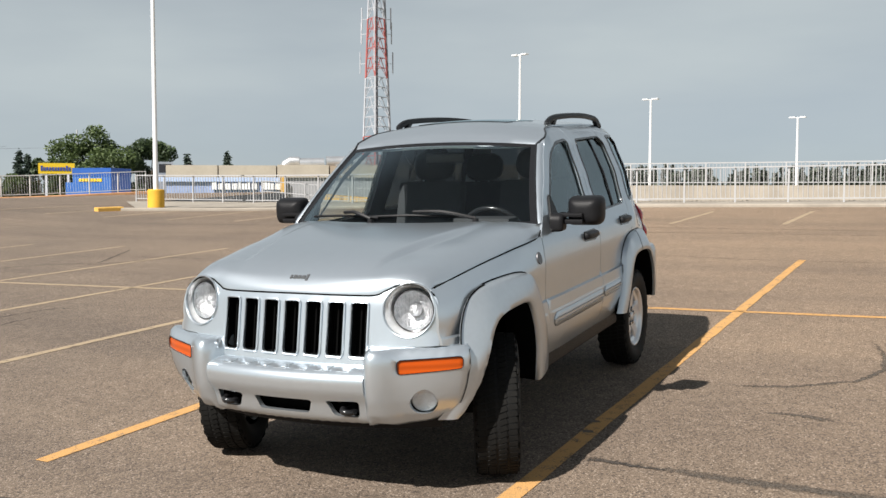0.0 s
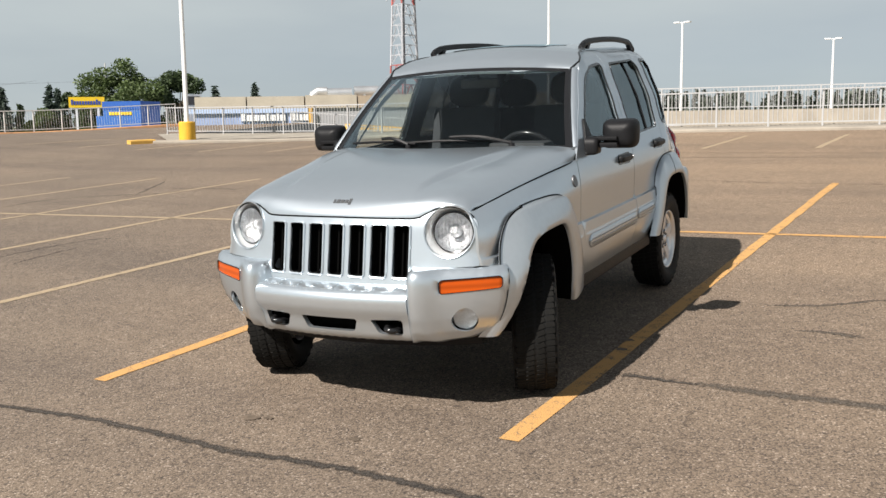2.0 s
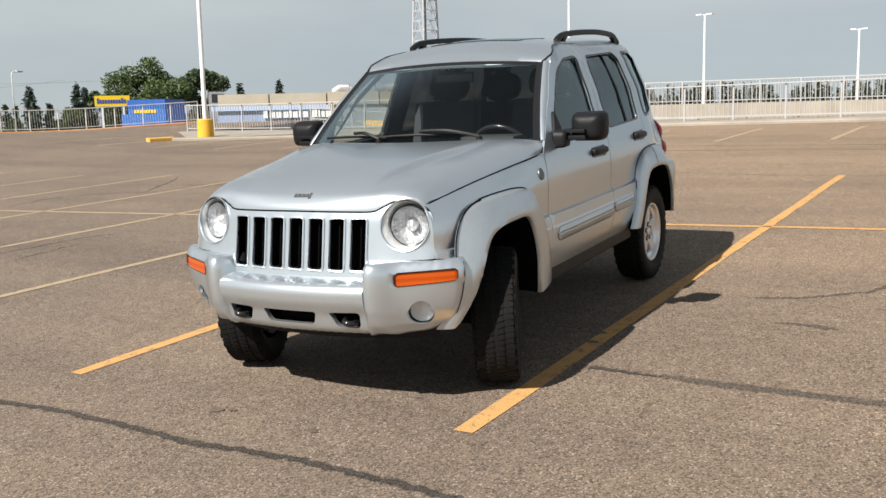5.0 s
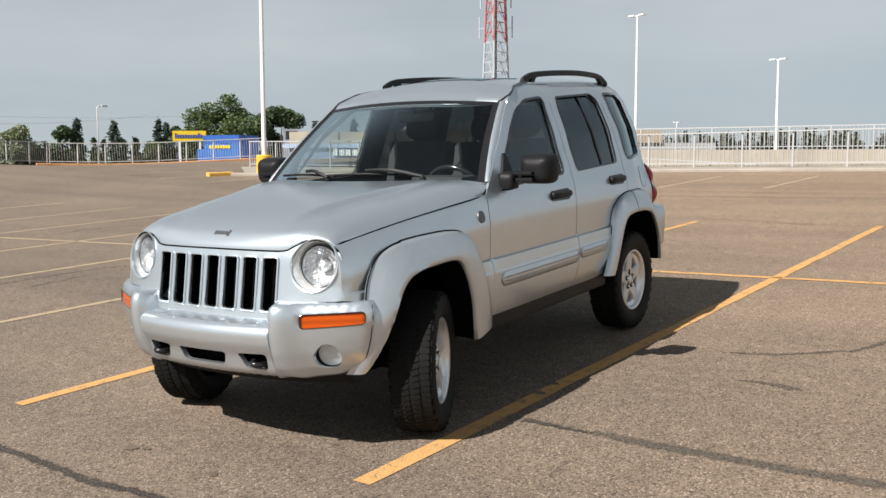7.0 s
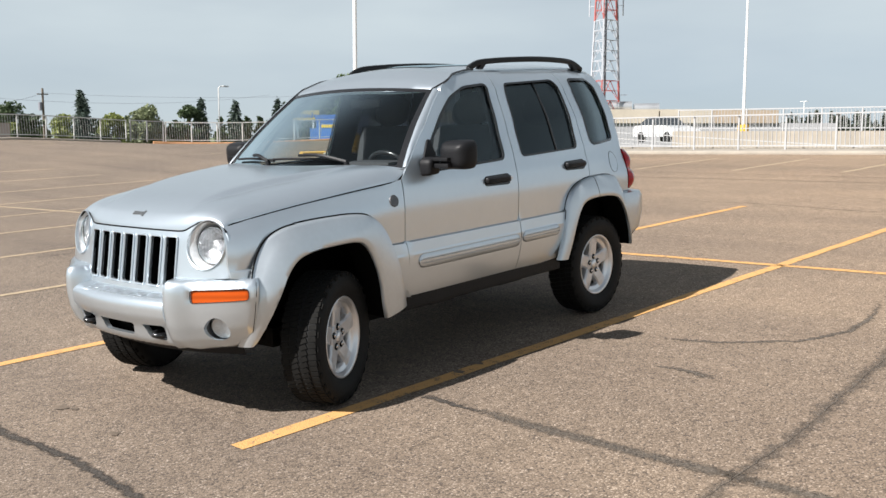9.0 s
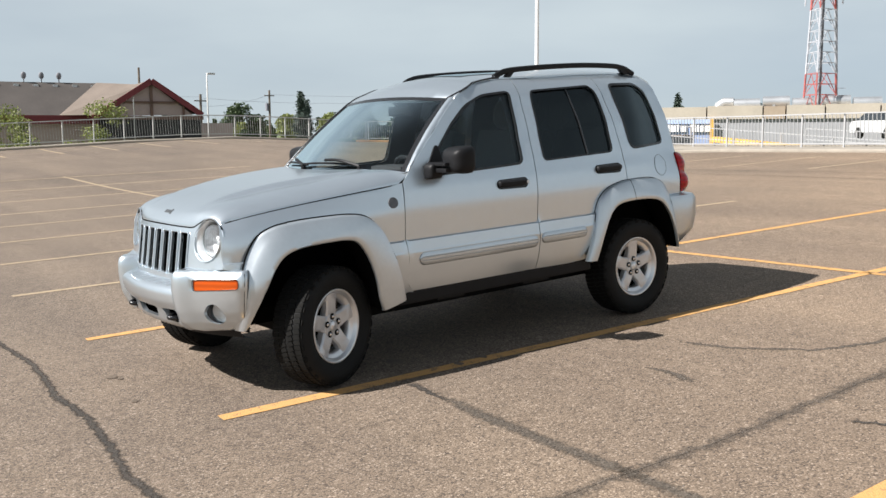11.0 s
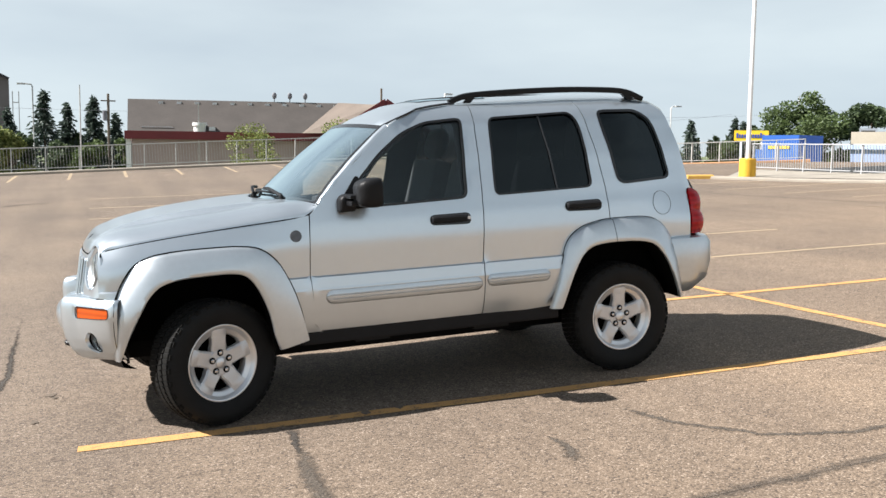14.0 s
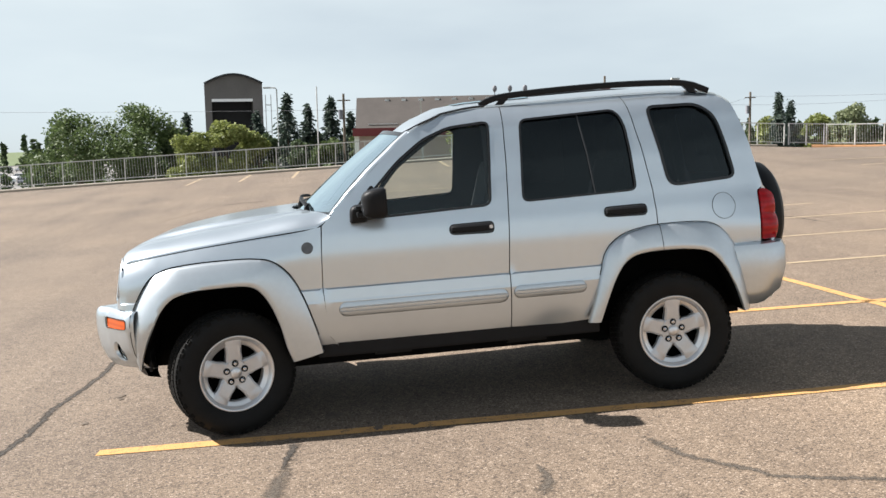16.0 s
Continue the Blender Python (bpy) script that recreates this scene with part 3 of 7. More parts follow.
railing("railing", [(-20.8, -37.45), (-22.3, -36.95)], 1.04, 0.9, WHITE_RAIL, "short pale steel railing at the deck corner", base=0.1, bars=9, thin=0.007)
railing("railing", [(-22.4, -36.9), (-26.5, -34.1), (-30.8, -31.0)], 1.02, 1.36, GREY_RAIL, "grey galvanised railing with close upright bars", base=0.1, bars=11, thin=0.0045, post=0.024)
kerb([(34.0, -37.2), (10.0, -37.2), (-20.0, -37.2)], 0.5, 0.12, CONCRETE, "pale concrete kerb under the grey railing")
kerb([(-21.6, -36.75), (-22.5, -36.3), (-26.5, -33.6), (-30.8, -30.6)], 0.45, 0.14, KERB_ORANGE, "faded orange painted kerb under the grey railing")

# The ramp beyond the white railing, and the upper deck behind it.
def true(x, y, z=0.0):
    return Vector((x, y, z))


ramp = bmesh.new()
ramp.faces.new([ramp.verts.new(v) for v in ((-22.4, 30, -1.6), (-22.4, -22, 0.9), (-34.9, -22, 0.9), (-34.9, 30, -1.6))])
tagged(part("road", ramp, CONCRETE), "pale concrete car ramp between two decks", "ramp", kind="structure")
upper = bmesh.new()
box(upper, (-135, -16, -5.2), (-35.0, 80, 1.62))
tagged(part("upper_deck", upper, CONCRETE), "pale concrete upper parking deck behind the ramp", "parking deck", kind="structure")
railing("railing", [(-35.2, -15.8), (-35.2, 40.0)], 0.96, 1.6, WHITE_RAIL, "white painted railing on the upper deck edge", base=1.62, bars=11, thin=0.007, place=true)
for (x0, y0, z0), (x1, y1, z1) in (((-26.5, -14.2, 1.55), (-26.5, -4.6, 1.05)), ((-23.6, -18.8, 1.75), (-23.6, -9.5, 1.15))):
    rail_thing = thing("ramp_handrail", "white sloping handrail beside the ramp", "handrail")
    bm = bmesh.new()
    for h in (0.0, -0.38):
        bar(bm, (x0, y0, z0 + h), (x1, y1, z1 + h), 0.03, 0.03)
    part("rail", bm, WHITE_RAIL, rail_thing)
    for k in range(6):
        bm = bmesh.new()
        s = k / 5
        p = Vector((x0 + (x1 - x0) * s, y0 + (y1 - y0) * s, z0 + (z1 - z0) * s))
        bar(bm, p, p - Vector((0, 0, 1.3)), 0.035, 0.035)
        part("post", bm, WHITE_RAIL, rail_thing)


drive_kerb = bmesh.new()
bar(drive_kerb, (-26.5, -18.2, 1.16), (-21.95, -10.6, 0.88), 0.28, 0.2)
tagged(part("kerb", drive_kerb, KERB_YELLOW), "yellow painted kerb of the ramp drive", "kerb", kind="structure")


# ---- lamp poles ----
def lamp_pole(base, height, label, drum=True, turn=0.0, r=0.075):
    top = thing("street_lamp", label, "street lamp", Matrix.Translation(base) @ pose(0, 0, 0, 0, 0, turn), group="deck lamps")
    if drum:
        bm = bmesh.new()
        tube(bm, (0, 0, 0), (0, 0, 0.61), 0.262, 0.255, 28)
        tube(bm, (0, 0, 0.61), (0, 0, 0.64), 0.255, 0.23, 28)
        part("base_drum", bm, BASE_YELLOW, top, "yellow painted concrete drum", True)
    bm = bmesh.new()
    tube(bm, (0, 0, 0.0), (0, 0, height), r, r * 0.62, 16)
    part("pole", bm, POLE_WHITE, top, smooth=True)
    bm = bmesh.new()
    bar(bm, (-0.22, 0, height), (0.22, 0, height), 0.04, 0.04)
    part("cross_arm", bm, POLE_WHITE, top)
    for s in (-1, 1):
        bm = bmesh.new()
        box(bm, (s * 0.30 - 0.17, -0.13, height - 0.02), (s * 0.30 + 0.17, 0.13, height + 0.05), bevel=0.02)
        part("lamp_head", bm, POLE_WHITE, top)
    return top


lamp_pole(deck(-17.58, -18.515, 0.0), 13.0, "tall white lamp pole in a yellow concrete drum", turn=40)
lamp_pole((-39.1, -14.45, 1.3), 6.8, "white double-headed lamp pole with yellow drum", turn=70)
lamp_pole((-47.0, -9.75, 1.6), 4.8, "white double-headed lamp pole on the upper deck", False, turn=75, r=0.08)
lamp_pole((-53.7, -2.7, 1.6), 4.05, "white double-headed lamp pole on the upper deck", False, turn=80, r=0.08)
lamp_pole((-107.5, -36.8, -5.2), 10.6, "far white double-headed lamp pole", False, turn=70)
lamp_pole((-104.0, 2.0, 1.6), 3.0, "far white double-headed lamp pole", False, turn=80)
# ---- radio mast ----
def lattice_mast(base, height, foot, head, label):
    top = thing("radio_mast", label, "radio mast", Matrix.Translation(base) @ Matrix.Scale(0.64, 4))
    n = 17

    def corner(k, s):
        r = (foot + (head - foot) * min(1, s * 1.15)) / math.sqrt(3)
        a = math.radians(25 + 120 * k)
        return Vector((r * math.cos(a), r * math.sin(a), s * height))

    for i in range(n):
        s0, s1 = i / n, (i + 1) / n
        mat = (TOWER_RED, TOWER_WHITE)[(i // 3 + 1) % 2]
        bm = bmesh.new()
        for k in range(3):
            bar(bm, corner(k, s0), corner(k, s1), 0.13, 0.13)
            a0, b0, a1, b1 = corner(k, s0), corner((k + 1) % 3, s0), corner(k, s1), corner((k + 1) % 3, s1)
            m0, m1 = (a0 + a1) / 2, (b0 + b1) / 2
            mid = (a1 + b1) / 2
            for p, q in ((a0, mid), (b0, mid), (a1, b1), (m0, m1)):
                bar(bm, p, q, 0.055, 0.055)
        part("lattice_section", bm, mat, top, "red lattice section" if mat is TOWER_RED else "white lattice section")
    bm = bmesh.new()
    for dx in (-0.16, -0.05, 0.06, 0.17):
        bar(bm, (dx, 0.1, 0.5), (dx, 0.1, height - 2), 0.07, 0.07)
    bar(bm, corner(1, 0.0) * 1.02, corner(1, 0.99) * 1.01, 0.1, 0.1)
    part("cable_run", bm, TOWER_GREY, top, "dark cables up the mast")
    for z, side, dz in ((7.2, 1, 0.0), (8.0, 1, 0.0), (9.9, 1, 0.0), (10.6, 1, 0.0)):
        bm = bmesh.new()
        c = corner(1, z / height)
        bar(bm, c, c + Vector((0.75, -1.35, 0)).normalized() * -0.9, 0.05, 0.05)
        part("stub_arm", bm, TOWER_GREY, top)
    for z in (19.5, 22.5, 24.0):
        for k in range(3):
            bm = bmesh.new()
            c = corner(k, z / height)
            d = Vector((c.x, c.y, 0)).normalized()
            bar(bm, c, c + d * 0.75, 0.05, 0.05)
            bar(bm, c + d * 0.75 + Vector((0, 0, -1.0)), c + d * 0.75 + Vector((0, 0, 1.2)), 0.09, 0.09)
            part("antenna", bm, TOWER_WHITE, top)
    return top


lattice_mast((-49.6, -28.5, -2.73), 34.0, 3.75, 1.2, "tall red and white lattice radio mast")


# ---- buildings ----
def frame_on(a, b):
    """A pose with x running from a to b on the ground plan, z up, y away to its left."""
    d = Vector((b[0] - a[0], b[1] - a[1], 0))
    return Matrix.Translation((a[0], a[1], 0)) @ Matrix.Rotation(math.atan2(d.y, d.x), 4, "Z"), d.length


def boxes(name, mat, parent, *spans, label=""):
    bm = bmesh.new()
    for lo, hi in spans:
        box(bm, lo, hi)
    return part(name, bm, mat, parent, label)


def fboxes(name, mat, parent, *spans, label=""):
    """Boxes on a front whose depth runs away from the deck."""
    return boxes(name, mat, parent, *[((lo[0], -hi[1], lo[2]), (hi[0], -lo[1], hi[2])) for lo, hi in spans], label=label)


PALE_BAND = material("pale blue strip", (0.42, 0.52, 0.72), 0.6, vary=0.1, scale=1)

# The shop: a low beige parapet over a blue front, with ducts on its roof.
m, length = frame_on((-40.6, -38.4), (-50.0, -24.0))
shop = thing("shop_building", "low beige shop with blue sign band and roof ducts", "building", m)
fboxes("wall", PALE_BLUE, shop, ((0, -14, -5.2), (7.25, -0.05, 2.2)), label="faded blue shop front")
fboxes("wall", WHITE_WALL, shop, ((7.25, -14, -5.2), (length + 10, -0.04, 2.2)), label="pale painted end of the shop front")
x = 0.0
for w, h, mat in ((3.2, 2.95, BEIGE_WALL), (3.6, 2.95, BEIGE_WALL), (3.3, 3.0, BEIGE_WALL), (1.3, 2.95, BROWN_WALL), (2.2, 3.0, BEIGE_WALL), (3.0, 3.05, BEIGE_WALL), (3.2, 3.05, BEIGE_WALL), (4.0, 3.0, BROWN_WALL)):
    fboxes("parapet_panel", mat, shop, ((x + 0.04, -6.0, 2.2), (x + w - 0.04, 0.12, h)))
    x += w
fboxes("sign_band", PALE_BAND, shop, ((-0.4, 0.02, 1.93), (7.0, 0.14, 2.2)), label="blue strip over the sign")
for j, (x0, w, hh) in enumerate(((4.1, 0.34, 0.62), (4.6, 0.42, 0.45), (5.15, 0.42, 0.45), (5.7, 0.42, 0.45), (6.2, 0.2, 0.6), (6.5, 0.42, 0.45), (7.0, 0.18, 0.55), (7.3, 0.42, 0.45), (8.1, 0.42, 0.62), (8.6, 0.16, 0.5), (8.85, 0.26, 0.45), (9.2, 0.42, 0.45))):
    fboxes("sign_block", SIGN_WHITE, shop, ((x0 * 0.76 - 0.3, 0.0, 1.44), (x0 * 0.76 - 0.3 + w * 0.78, 0.10, 1.44 + hh * 0.85)), label="plain white sign block")
for i in range(5):
    bm = bmesh.new()
    a = Vector((8.2 + i * 1.75, 2.6, 3.15 + 0.12 * (i % 2)))
    tube(bm, a, a + Vector((1.6, 0.1, 0.02)), 0.36, 0.36, 16)
    part("roof_duct", bm, DUCT, shop, "round galvanised duct", True)
    fboxes("duct_stand", DUCT, shop, ((a.x + 0.6, -2.9, 2.7), (a.x + 0.75, -2.3, 3.1)))
bm = bmesh.new()
sweep(bm, [(7.2, 2.6, 2.8), (7.3, 2.6, 3.1), (7.6, 2.6, 3.3), (8.2, 2.6, 3.3)], 0.3, 12)
part("duct_bend", bm, DUCT, shop, smooth=True)
bm = bmesh.new()
bar(bm, (7.15, -0.3, -1.0), (7.15, -0.3, 2.2), 0.22, 0.22)
part("portal_post", bm, KERB_YELLOW, shop, "orange painted post")

# The blue unit and the yellow sign beside it.
m, length = frame_on((-40.28, -45.85), (-41.1, -43.35))
unit = thing("blue_unit", "blue painted metal store unit with yellow lettering", "building", m)
fboxes("body", BLUE_WALL, unit, ((0.0, -2.87, -5.2), (length, 0, 2.3)), ((-0.55, -2.8, -5.2), (0.0, -0.1, 1.9)))
fboxes("fascia", DEEP_BLUE, unit, ((-0.02, -2.9, 2.3), (length + 0.02, 0.03, 2.83)), label="deep blue overhanging top")
for j in range(8):
    fboxes("lettering_bar", SIGN_YELLOW, unit, ((0.45 + 0.2 * j, 0.0, 1.95), (0.60 + 0.2 * j, 0.05, 2.15)), label="yellow sign bar")
m, length = frame_on((-40.77, -49.47), (-42.46, -47.93))
sign = thing("shop_sign", "yellow sign panel with dark blue bars on posts", "sign", m)
fboxes("panel", SIGN_YELLOW, sign, ((0, -0.2, 2.5), (length, 0, 3.21)))
for j in range(11):
    fboxes("lettering_bar", SIGN_BLUE, sign, ((0.15 + 0.175 * j, 0.0, 2.70), (0.27 + 0.175 * j, 0.03, 2.94 + 0.1 * (j in (0, 9)))))
for x in (0.4, length - 0.5):
    fboxes("post", POLE_WHITE, sign, ((x, -0.18, -5.2), (x + 0.15, -0.03, 2.5)))
m, length = frame_on((-50.0, -47.5), (-53.0, -44.5))
ac = thing("roof_unit", "grey metal rooftop cooling unit", "cooling unit", m)
fboxes("casing", DUCT, ac, ((0, -1.5, -5.2), (1.2, 0, 3.5)), ((1.3, -1.5, -5.2), (length, 0, 3.3)))
fboxes("grille", DARK, ac, ((0.15, 0.0, 2.7), (1.05, 0.02, 3.35)))


# The long restaurant with a big shingled roof and a gable.
def restaurant():
    m, length = frame_on((0.3, -49.6), (-19.2, -46.6))
    top = thing("restaurant_building", "long pinkish building with brown shingle roof and red trim", "building", m)
    boxes("wall", STUCCO_PINK, top, ((1.0, 0.05, -5.2), (length, 9.0, 2.05)))
    boxes("fascia", TRIM_RED, top, ((0.65, -0.35, 2.0), (12.3, 0.2, 2.45)), label="dark red eaves board")
    bm = bmesh.new()
    v = [bm.verts.new(p) for p in ((0.8, -0.2, 2.45), (13.2, -0.2, 2.45), (13.2, 2.4, 4.3), (0.58, 2.4, 4.3), (0.8, 9, 2.45), (13.2, 9, 2.45))]
    bm.faces.new((v[0], v[1], v[2], v[3]))
    bm.faces.new((v[3], v[2], v[5], v[4]))
    bm.faces.new((v[0], v[3], v[4]))
    part("roof", bm, SHINGLE, top)
    # the gable wing, which faces the deck
    gx0, gx1, peak = 12.3, 17.1, 14.9
    bm = bmesh.new()
    for sgn, xe, ze in ((-1, gx0 - 0.4, 2.35), (1, gx1 + 0.4, 2.55)):
        a = [bm.verts.new(p) for p in ((xe, -1.6, ze), (peak, -1.6, 4.33), (peak, 7, 4.33), (xe, 7, ze))]
        bm.faces.new(a if sgn < 0 else a[::-1])
    part("gable_roof", bm, SHINGLE_PALE, top)
    bm = bmesh.new()
    a = [bm.verts.new(p) for p in ((10.3, -0.25, 2.45), (gx0 - 0.2, -1.5, 2.46), (peak - 0.4, -1.5, 4.08), (12.6, 2.2, 4.32))]
    bm.faces.new(a)
    part("hip_roof", bm, SHINGLE_PALE, top)
    bm = bmesh.new()
    tri = ((gx0 + 0.1, -1.3, 2.4), (gx1 + 0.0, -1.3, 2.5), (peak, -1.3, 4.18))
    f = bm.faces.new([bm.verts.new(p) for p in tri])
    g = bmesh.ops.extrude_face_region(bm, geom=[f])
    bmesh.ops.translate(bm, verts=[e for e in g["geom"] if isinstance(e, bmesh.types.BMVert)], vec=(0, 0.2, 0))
    part("gable_wall", bm, STUCCO_PINK, top)
    bm = bmesh.new()
    bar(bm, (gx0 - 0.5, -1.55, 2.28), (peak, -1.55, 4.29), 0.12, 0.3)
    bar(bm, (gx1 + 0.5, -1.55, 2.47), (peak, -1.55, 4.29), 0.12, 0.3)
    part("barge_board", bm, TRIM_RED, top, "dark red barge boards")
    bm = bmesh.new()
    bar(bm, (peak, -1.36, 2.4), (peak, -1.36, 4.12), 0.14, 0.1)
    bar(bm, (peak - 1.45, -1.36, 3.15), (peak + 1.45, -1.36, 3.15), 0.1, 0.12)
    bar(bm, (peak - 1.7, -1.36, 2.4), (peak - 1.7, -1.36, 3.2), 0.12, 0.1)
    bar(bm, (peak + 1.7, -1.36, 2.4), (peak + 1.7, -1.36, 3.0), 0.12, 0.1)
    part("timber_frame", bm, TRIM_BROWN, top)
    boxes("porch", DARK, top, ((gx0, -1.2, 1.2), (gx1 + 0.5, 0.0, 2.35)), label="near-black block for the shaded porch below the gable")
    boxes("porch_beam", TRIM_BROWN, top, ((gx0, -1.35, 2.22), (gx1 + 0.6, -1.15, 2.42)))
    for j in range(12):
        x = 2.3 + j * 1.0
        boxes("roof_vent", DUCT, top, ((x, 2.05, 4.02), (x + 0.26, 2.5, 4.18)))
    for j in range(7):
        boxes("snow_guard", DUCT, top, ((peak - 1.9 + j * 0.27, -1.0, 4.33 - (1.9 - j * 0.27) * 0.66), (peak - 1.75 + j * 0.27, -0.7, 4.43 - (1.9 - j * 0.27) * 0.66)))
    bm = bmesh.new()
    tube(bm, (4.65, -0.05, 2.45), (4.65, -0.05, 2.78), 0.34, 0.34, 18)
    tube(bm, (4.65, -0.05, 2.78), (4.65, -0.05, 2.95), 0.41, 0.39, 18)
    part("exhaust_fan", bm, FAN_WHITE, top, "round metal exhaust fan", True)
    boxes("fan_motor", DUCT, top, ((5.15, -0.2, 2.5), (5.5, 0.2, 2.72)))
    boxes("roof_pipe", DUCT, top, ((1.5, 0.0, 2.66), (3.2, 0.06, 2.70)))
    boxes("end_wall_sign", SIGN_WHITE, top, ((0.68, 0.1, 0.3), (0.95, 0.9, 2.0)), label="pale painted end wall panel")
    for x in (8.85, 9.75, 10.65):
        bm = bmesh.new()
        bmesh.ops.create_uvsphere(bm, u_segments=14, v_segments=8, radius=0.2, matrix=Matrix.Translation((x, 2.4, 4.66)) @ Matrix.Diagonal((0.7, 0.35, 1, 1)))
        bar(bm, (x, 2.4, 4.25), (x, 2.4, 4.5), 0.05, 0.05)
        part("roof_dish", bm, TOWER_GREY, top, "small dark dish on the ridge", True)
    for x, y, z0, z1 in ((4.6, -0.3, 0.4, 4.0), (13.9, -1.7, 0.2, 3.4)):
        bm = bmesh.new()
        bar(bm, (x, y, z0), (x, y, z1), 0.04, 0.04)
        part("conduit", bm, GREY_RAIL, top)


restaurant()


# The tall arched hall far behind the trees.
def arched_hall():
    m, w = frame_on((14.85, -102.7), (8.6, -103.45))
    top = thing("arched_hall", "tall grey brown hall with arched roof and dark opening", "building", m)
    arc = [(w * k / 16, 8.35 + 1.0 * math.sin(math.pi * k / 16)) for k in range(17)]
    bm = bmesh.new()
    prof = [(0, 6.75)] + arc + [(w, 6.75)]
    f = bm.faces.new([bm.verts.new((x, 0, z)) for x, z in prof])
    g = bmesh.ops.extrude_face_region(bm, geom=[f])
    bmesh.ops.translate(bm, verts=[e for e in g["geom"] if isinstance(e, bmesh.types.BMVert)], vec=(0, 9, 0))
    bmesh.ops.recalc_face_normals(bm, faces=bm.faces)
    part("upper_wall", bm, ARCH_GREY, top)
    bm = bmesh.new()
    for (x0, z0), (x1, z1) in zip(arc, arc[1:]):
        bar(bm, (x0, -0.25, z0 + 0.08), (x1, -0.25, z1 + 0.08), 0.6, 0.2)
    part("roof_edge", bm, DARK, top)
    boxes("side_pier", ARCH_GREY, top, ((0, 0, -5.2), (0.75, 9, 6.75)), ((w - 1.1, 0, -5.2), (w, 9, 6.75)))
    boxes("back_wall", DARK, top, ((0.7, 4, -5.2), (w - 1.0, 4.2, 6.75)))
    boxes("door_head", SIGN_WHITE, top, ((0.75, -0.05, 6.45), (w - 1.1, 0.4, 6.75)), label="pale door head")
    boxes("side_ladder", GREY_RAIL, top, ((w + 0.3, 0.5, -3), (w + 0.38, 0.6, 7.2)), ((w + 0.9, 0.5, -3), (w + 0.98, 0.6, 7.2)), ((w + 0.3, 0.5, 6.0), (w + 0.98, 0.6, 6.1)), ((w + 0.3, 0.5, 3.0), (w + 0.98, 0.6, 3.1)))


arched_hall()


# ---- poles and wires beyond the deck ----
def utility_pole(base, height, label, cross=True, r=0.13, mat=None):
    top = thing("utility_pole", label, "utility pole", Matrix.Translation(base), group="utility poles")
    bm = bmesh.new()
    tube(bm, (0, 0, 0), (0, 0, height), r, r * 0.7, 10)
    part("pole", bm, mat or WOOD_POLE, top)
    if cross:
        bm = bmesh.new()
        bar(bm, (-0.5, 0, height - 0.5), (0.5, 0, height - 0.5), 0.08, 0.09)
        part("cross_arm", bm, mat or WOOD_POLE, top)
        bm = bmesh.new()
        tube(bm, (0.25, 0, height - 1.9), (0.25, 0, height - 1.2), 0.16, 0.16, 10)
        part("transformer", bm, TOWER_GREY, top)
    return top


def road_lamp(base, height, arm, label):
    top = thing("street_lamp", label, "street lamp", Matrix.Translation(base))
    bm = bmesh.new()
    sweep(bm, [(0, 0, 0), (0, 0, height * 0.6), (0, 0, height - 0.15), (arm * 0.2, 0, height - 0.02), (arm, 0, height)], 0.05, 8)
    part("pole", bm, GREY_RAIL, top, smooth=True)
    bm = bmesh.new()
    box(bm, (arm - 0.05, -0.12, height - 0.06), (arm + 0.5, 0.12, height + 0.06), bevel=0.03)
    part("lamp_head", bm, GREY_RAIL, top)


utility_pole((0.0, -66.5, -5.2), 10.5, "weathered wooden utility pole with transformer")
utility_pole((-24.4, -64.0, -5.2), 9.6, "weathered wooden utility pole with cross arm")
utility_pole((-36.0, -76.0, -5.2), 10.6, "weathered wooden utility pole with cross arm")
utility_pole((1.9, -62.0, -5.2), 10.8, "thin pale pole behind the railing", False, 0.06, GREY_RAIL)
utility_pole((-17.2, -56.5, -5.2), 10.9, "thin dark pole behind the gable", False, 0.1)
utility_pole((-64.5, -70.5, -5.2), 12.5, "thin grey pole beyond the trees", False, 0.09, GREY_RAIL)
road_lamp((5.0, -68.0, -5.2), 11.1, 0.5, "grey steel street lamp with short arm")
road_lamp((-21.4, -55.5, -5.2), 10.6, -0.5, "grey steel street lamp with short arm")
road_lamp((-43.3, -61.0, -5.2), 10.6, -0.9, "grey steel street lamp with curved arm")
for i, (a, b, sag) in enumerate((((80.0, -70.5, 6.4), (-24.4, -64.0, 4.2), 0.9), ((-24.4, -64.0, 4.1), (-60.0, -75.0, 5.6), 0.7), ((-24.4, -64.0, 3.5), (-36, -76, 5.0), 0.3), ((-36, -76, 5.0), (-75, -70, 6.5), 0.6))):
    bm = bmesh.new()
    sweep(bm, [Vector(a).lerp(Vector(b), k / 12) - Vector((0, 0, sag * 4 * (k / 12) * (1 - k / 12))) for k in range(13)], 0.009, 4)
    tagged(part("power_line", bm, TOWER_GREY), "thin sagging power line between poles", "power line")


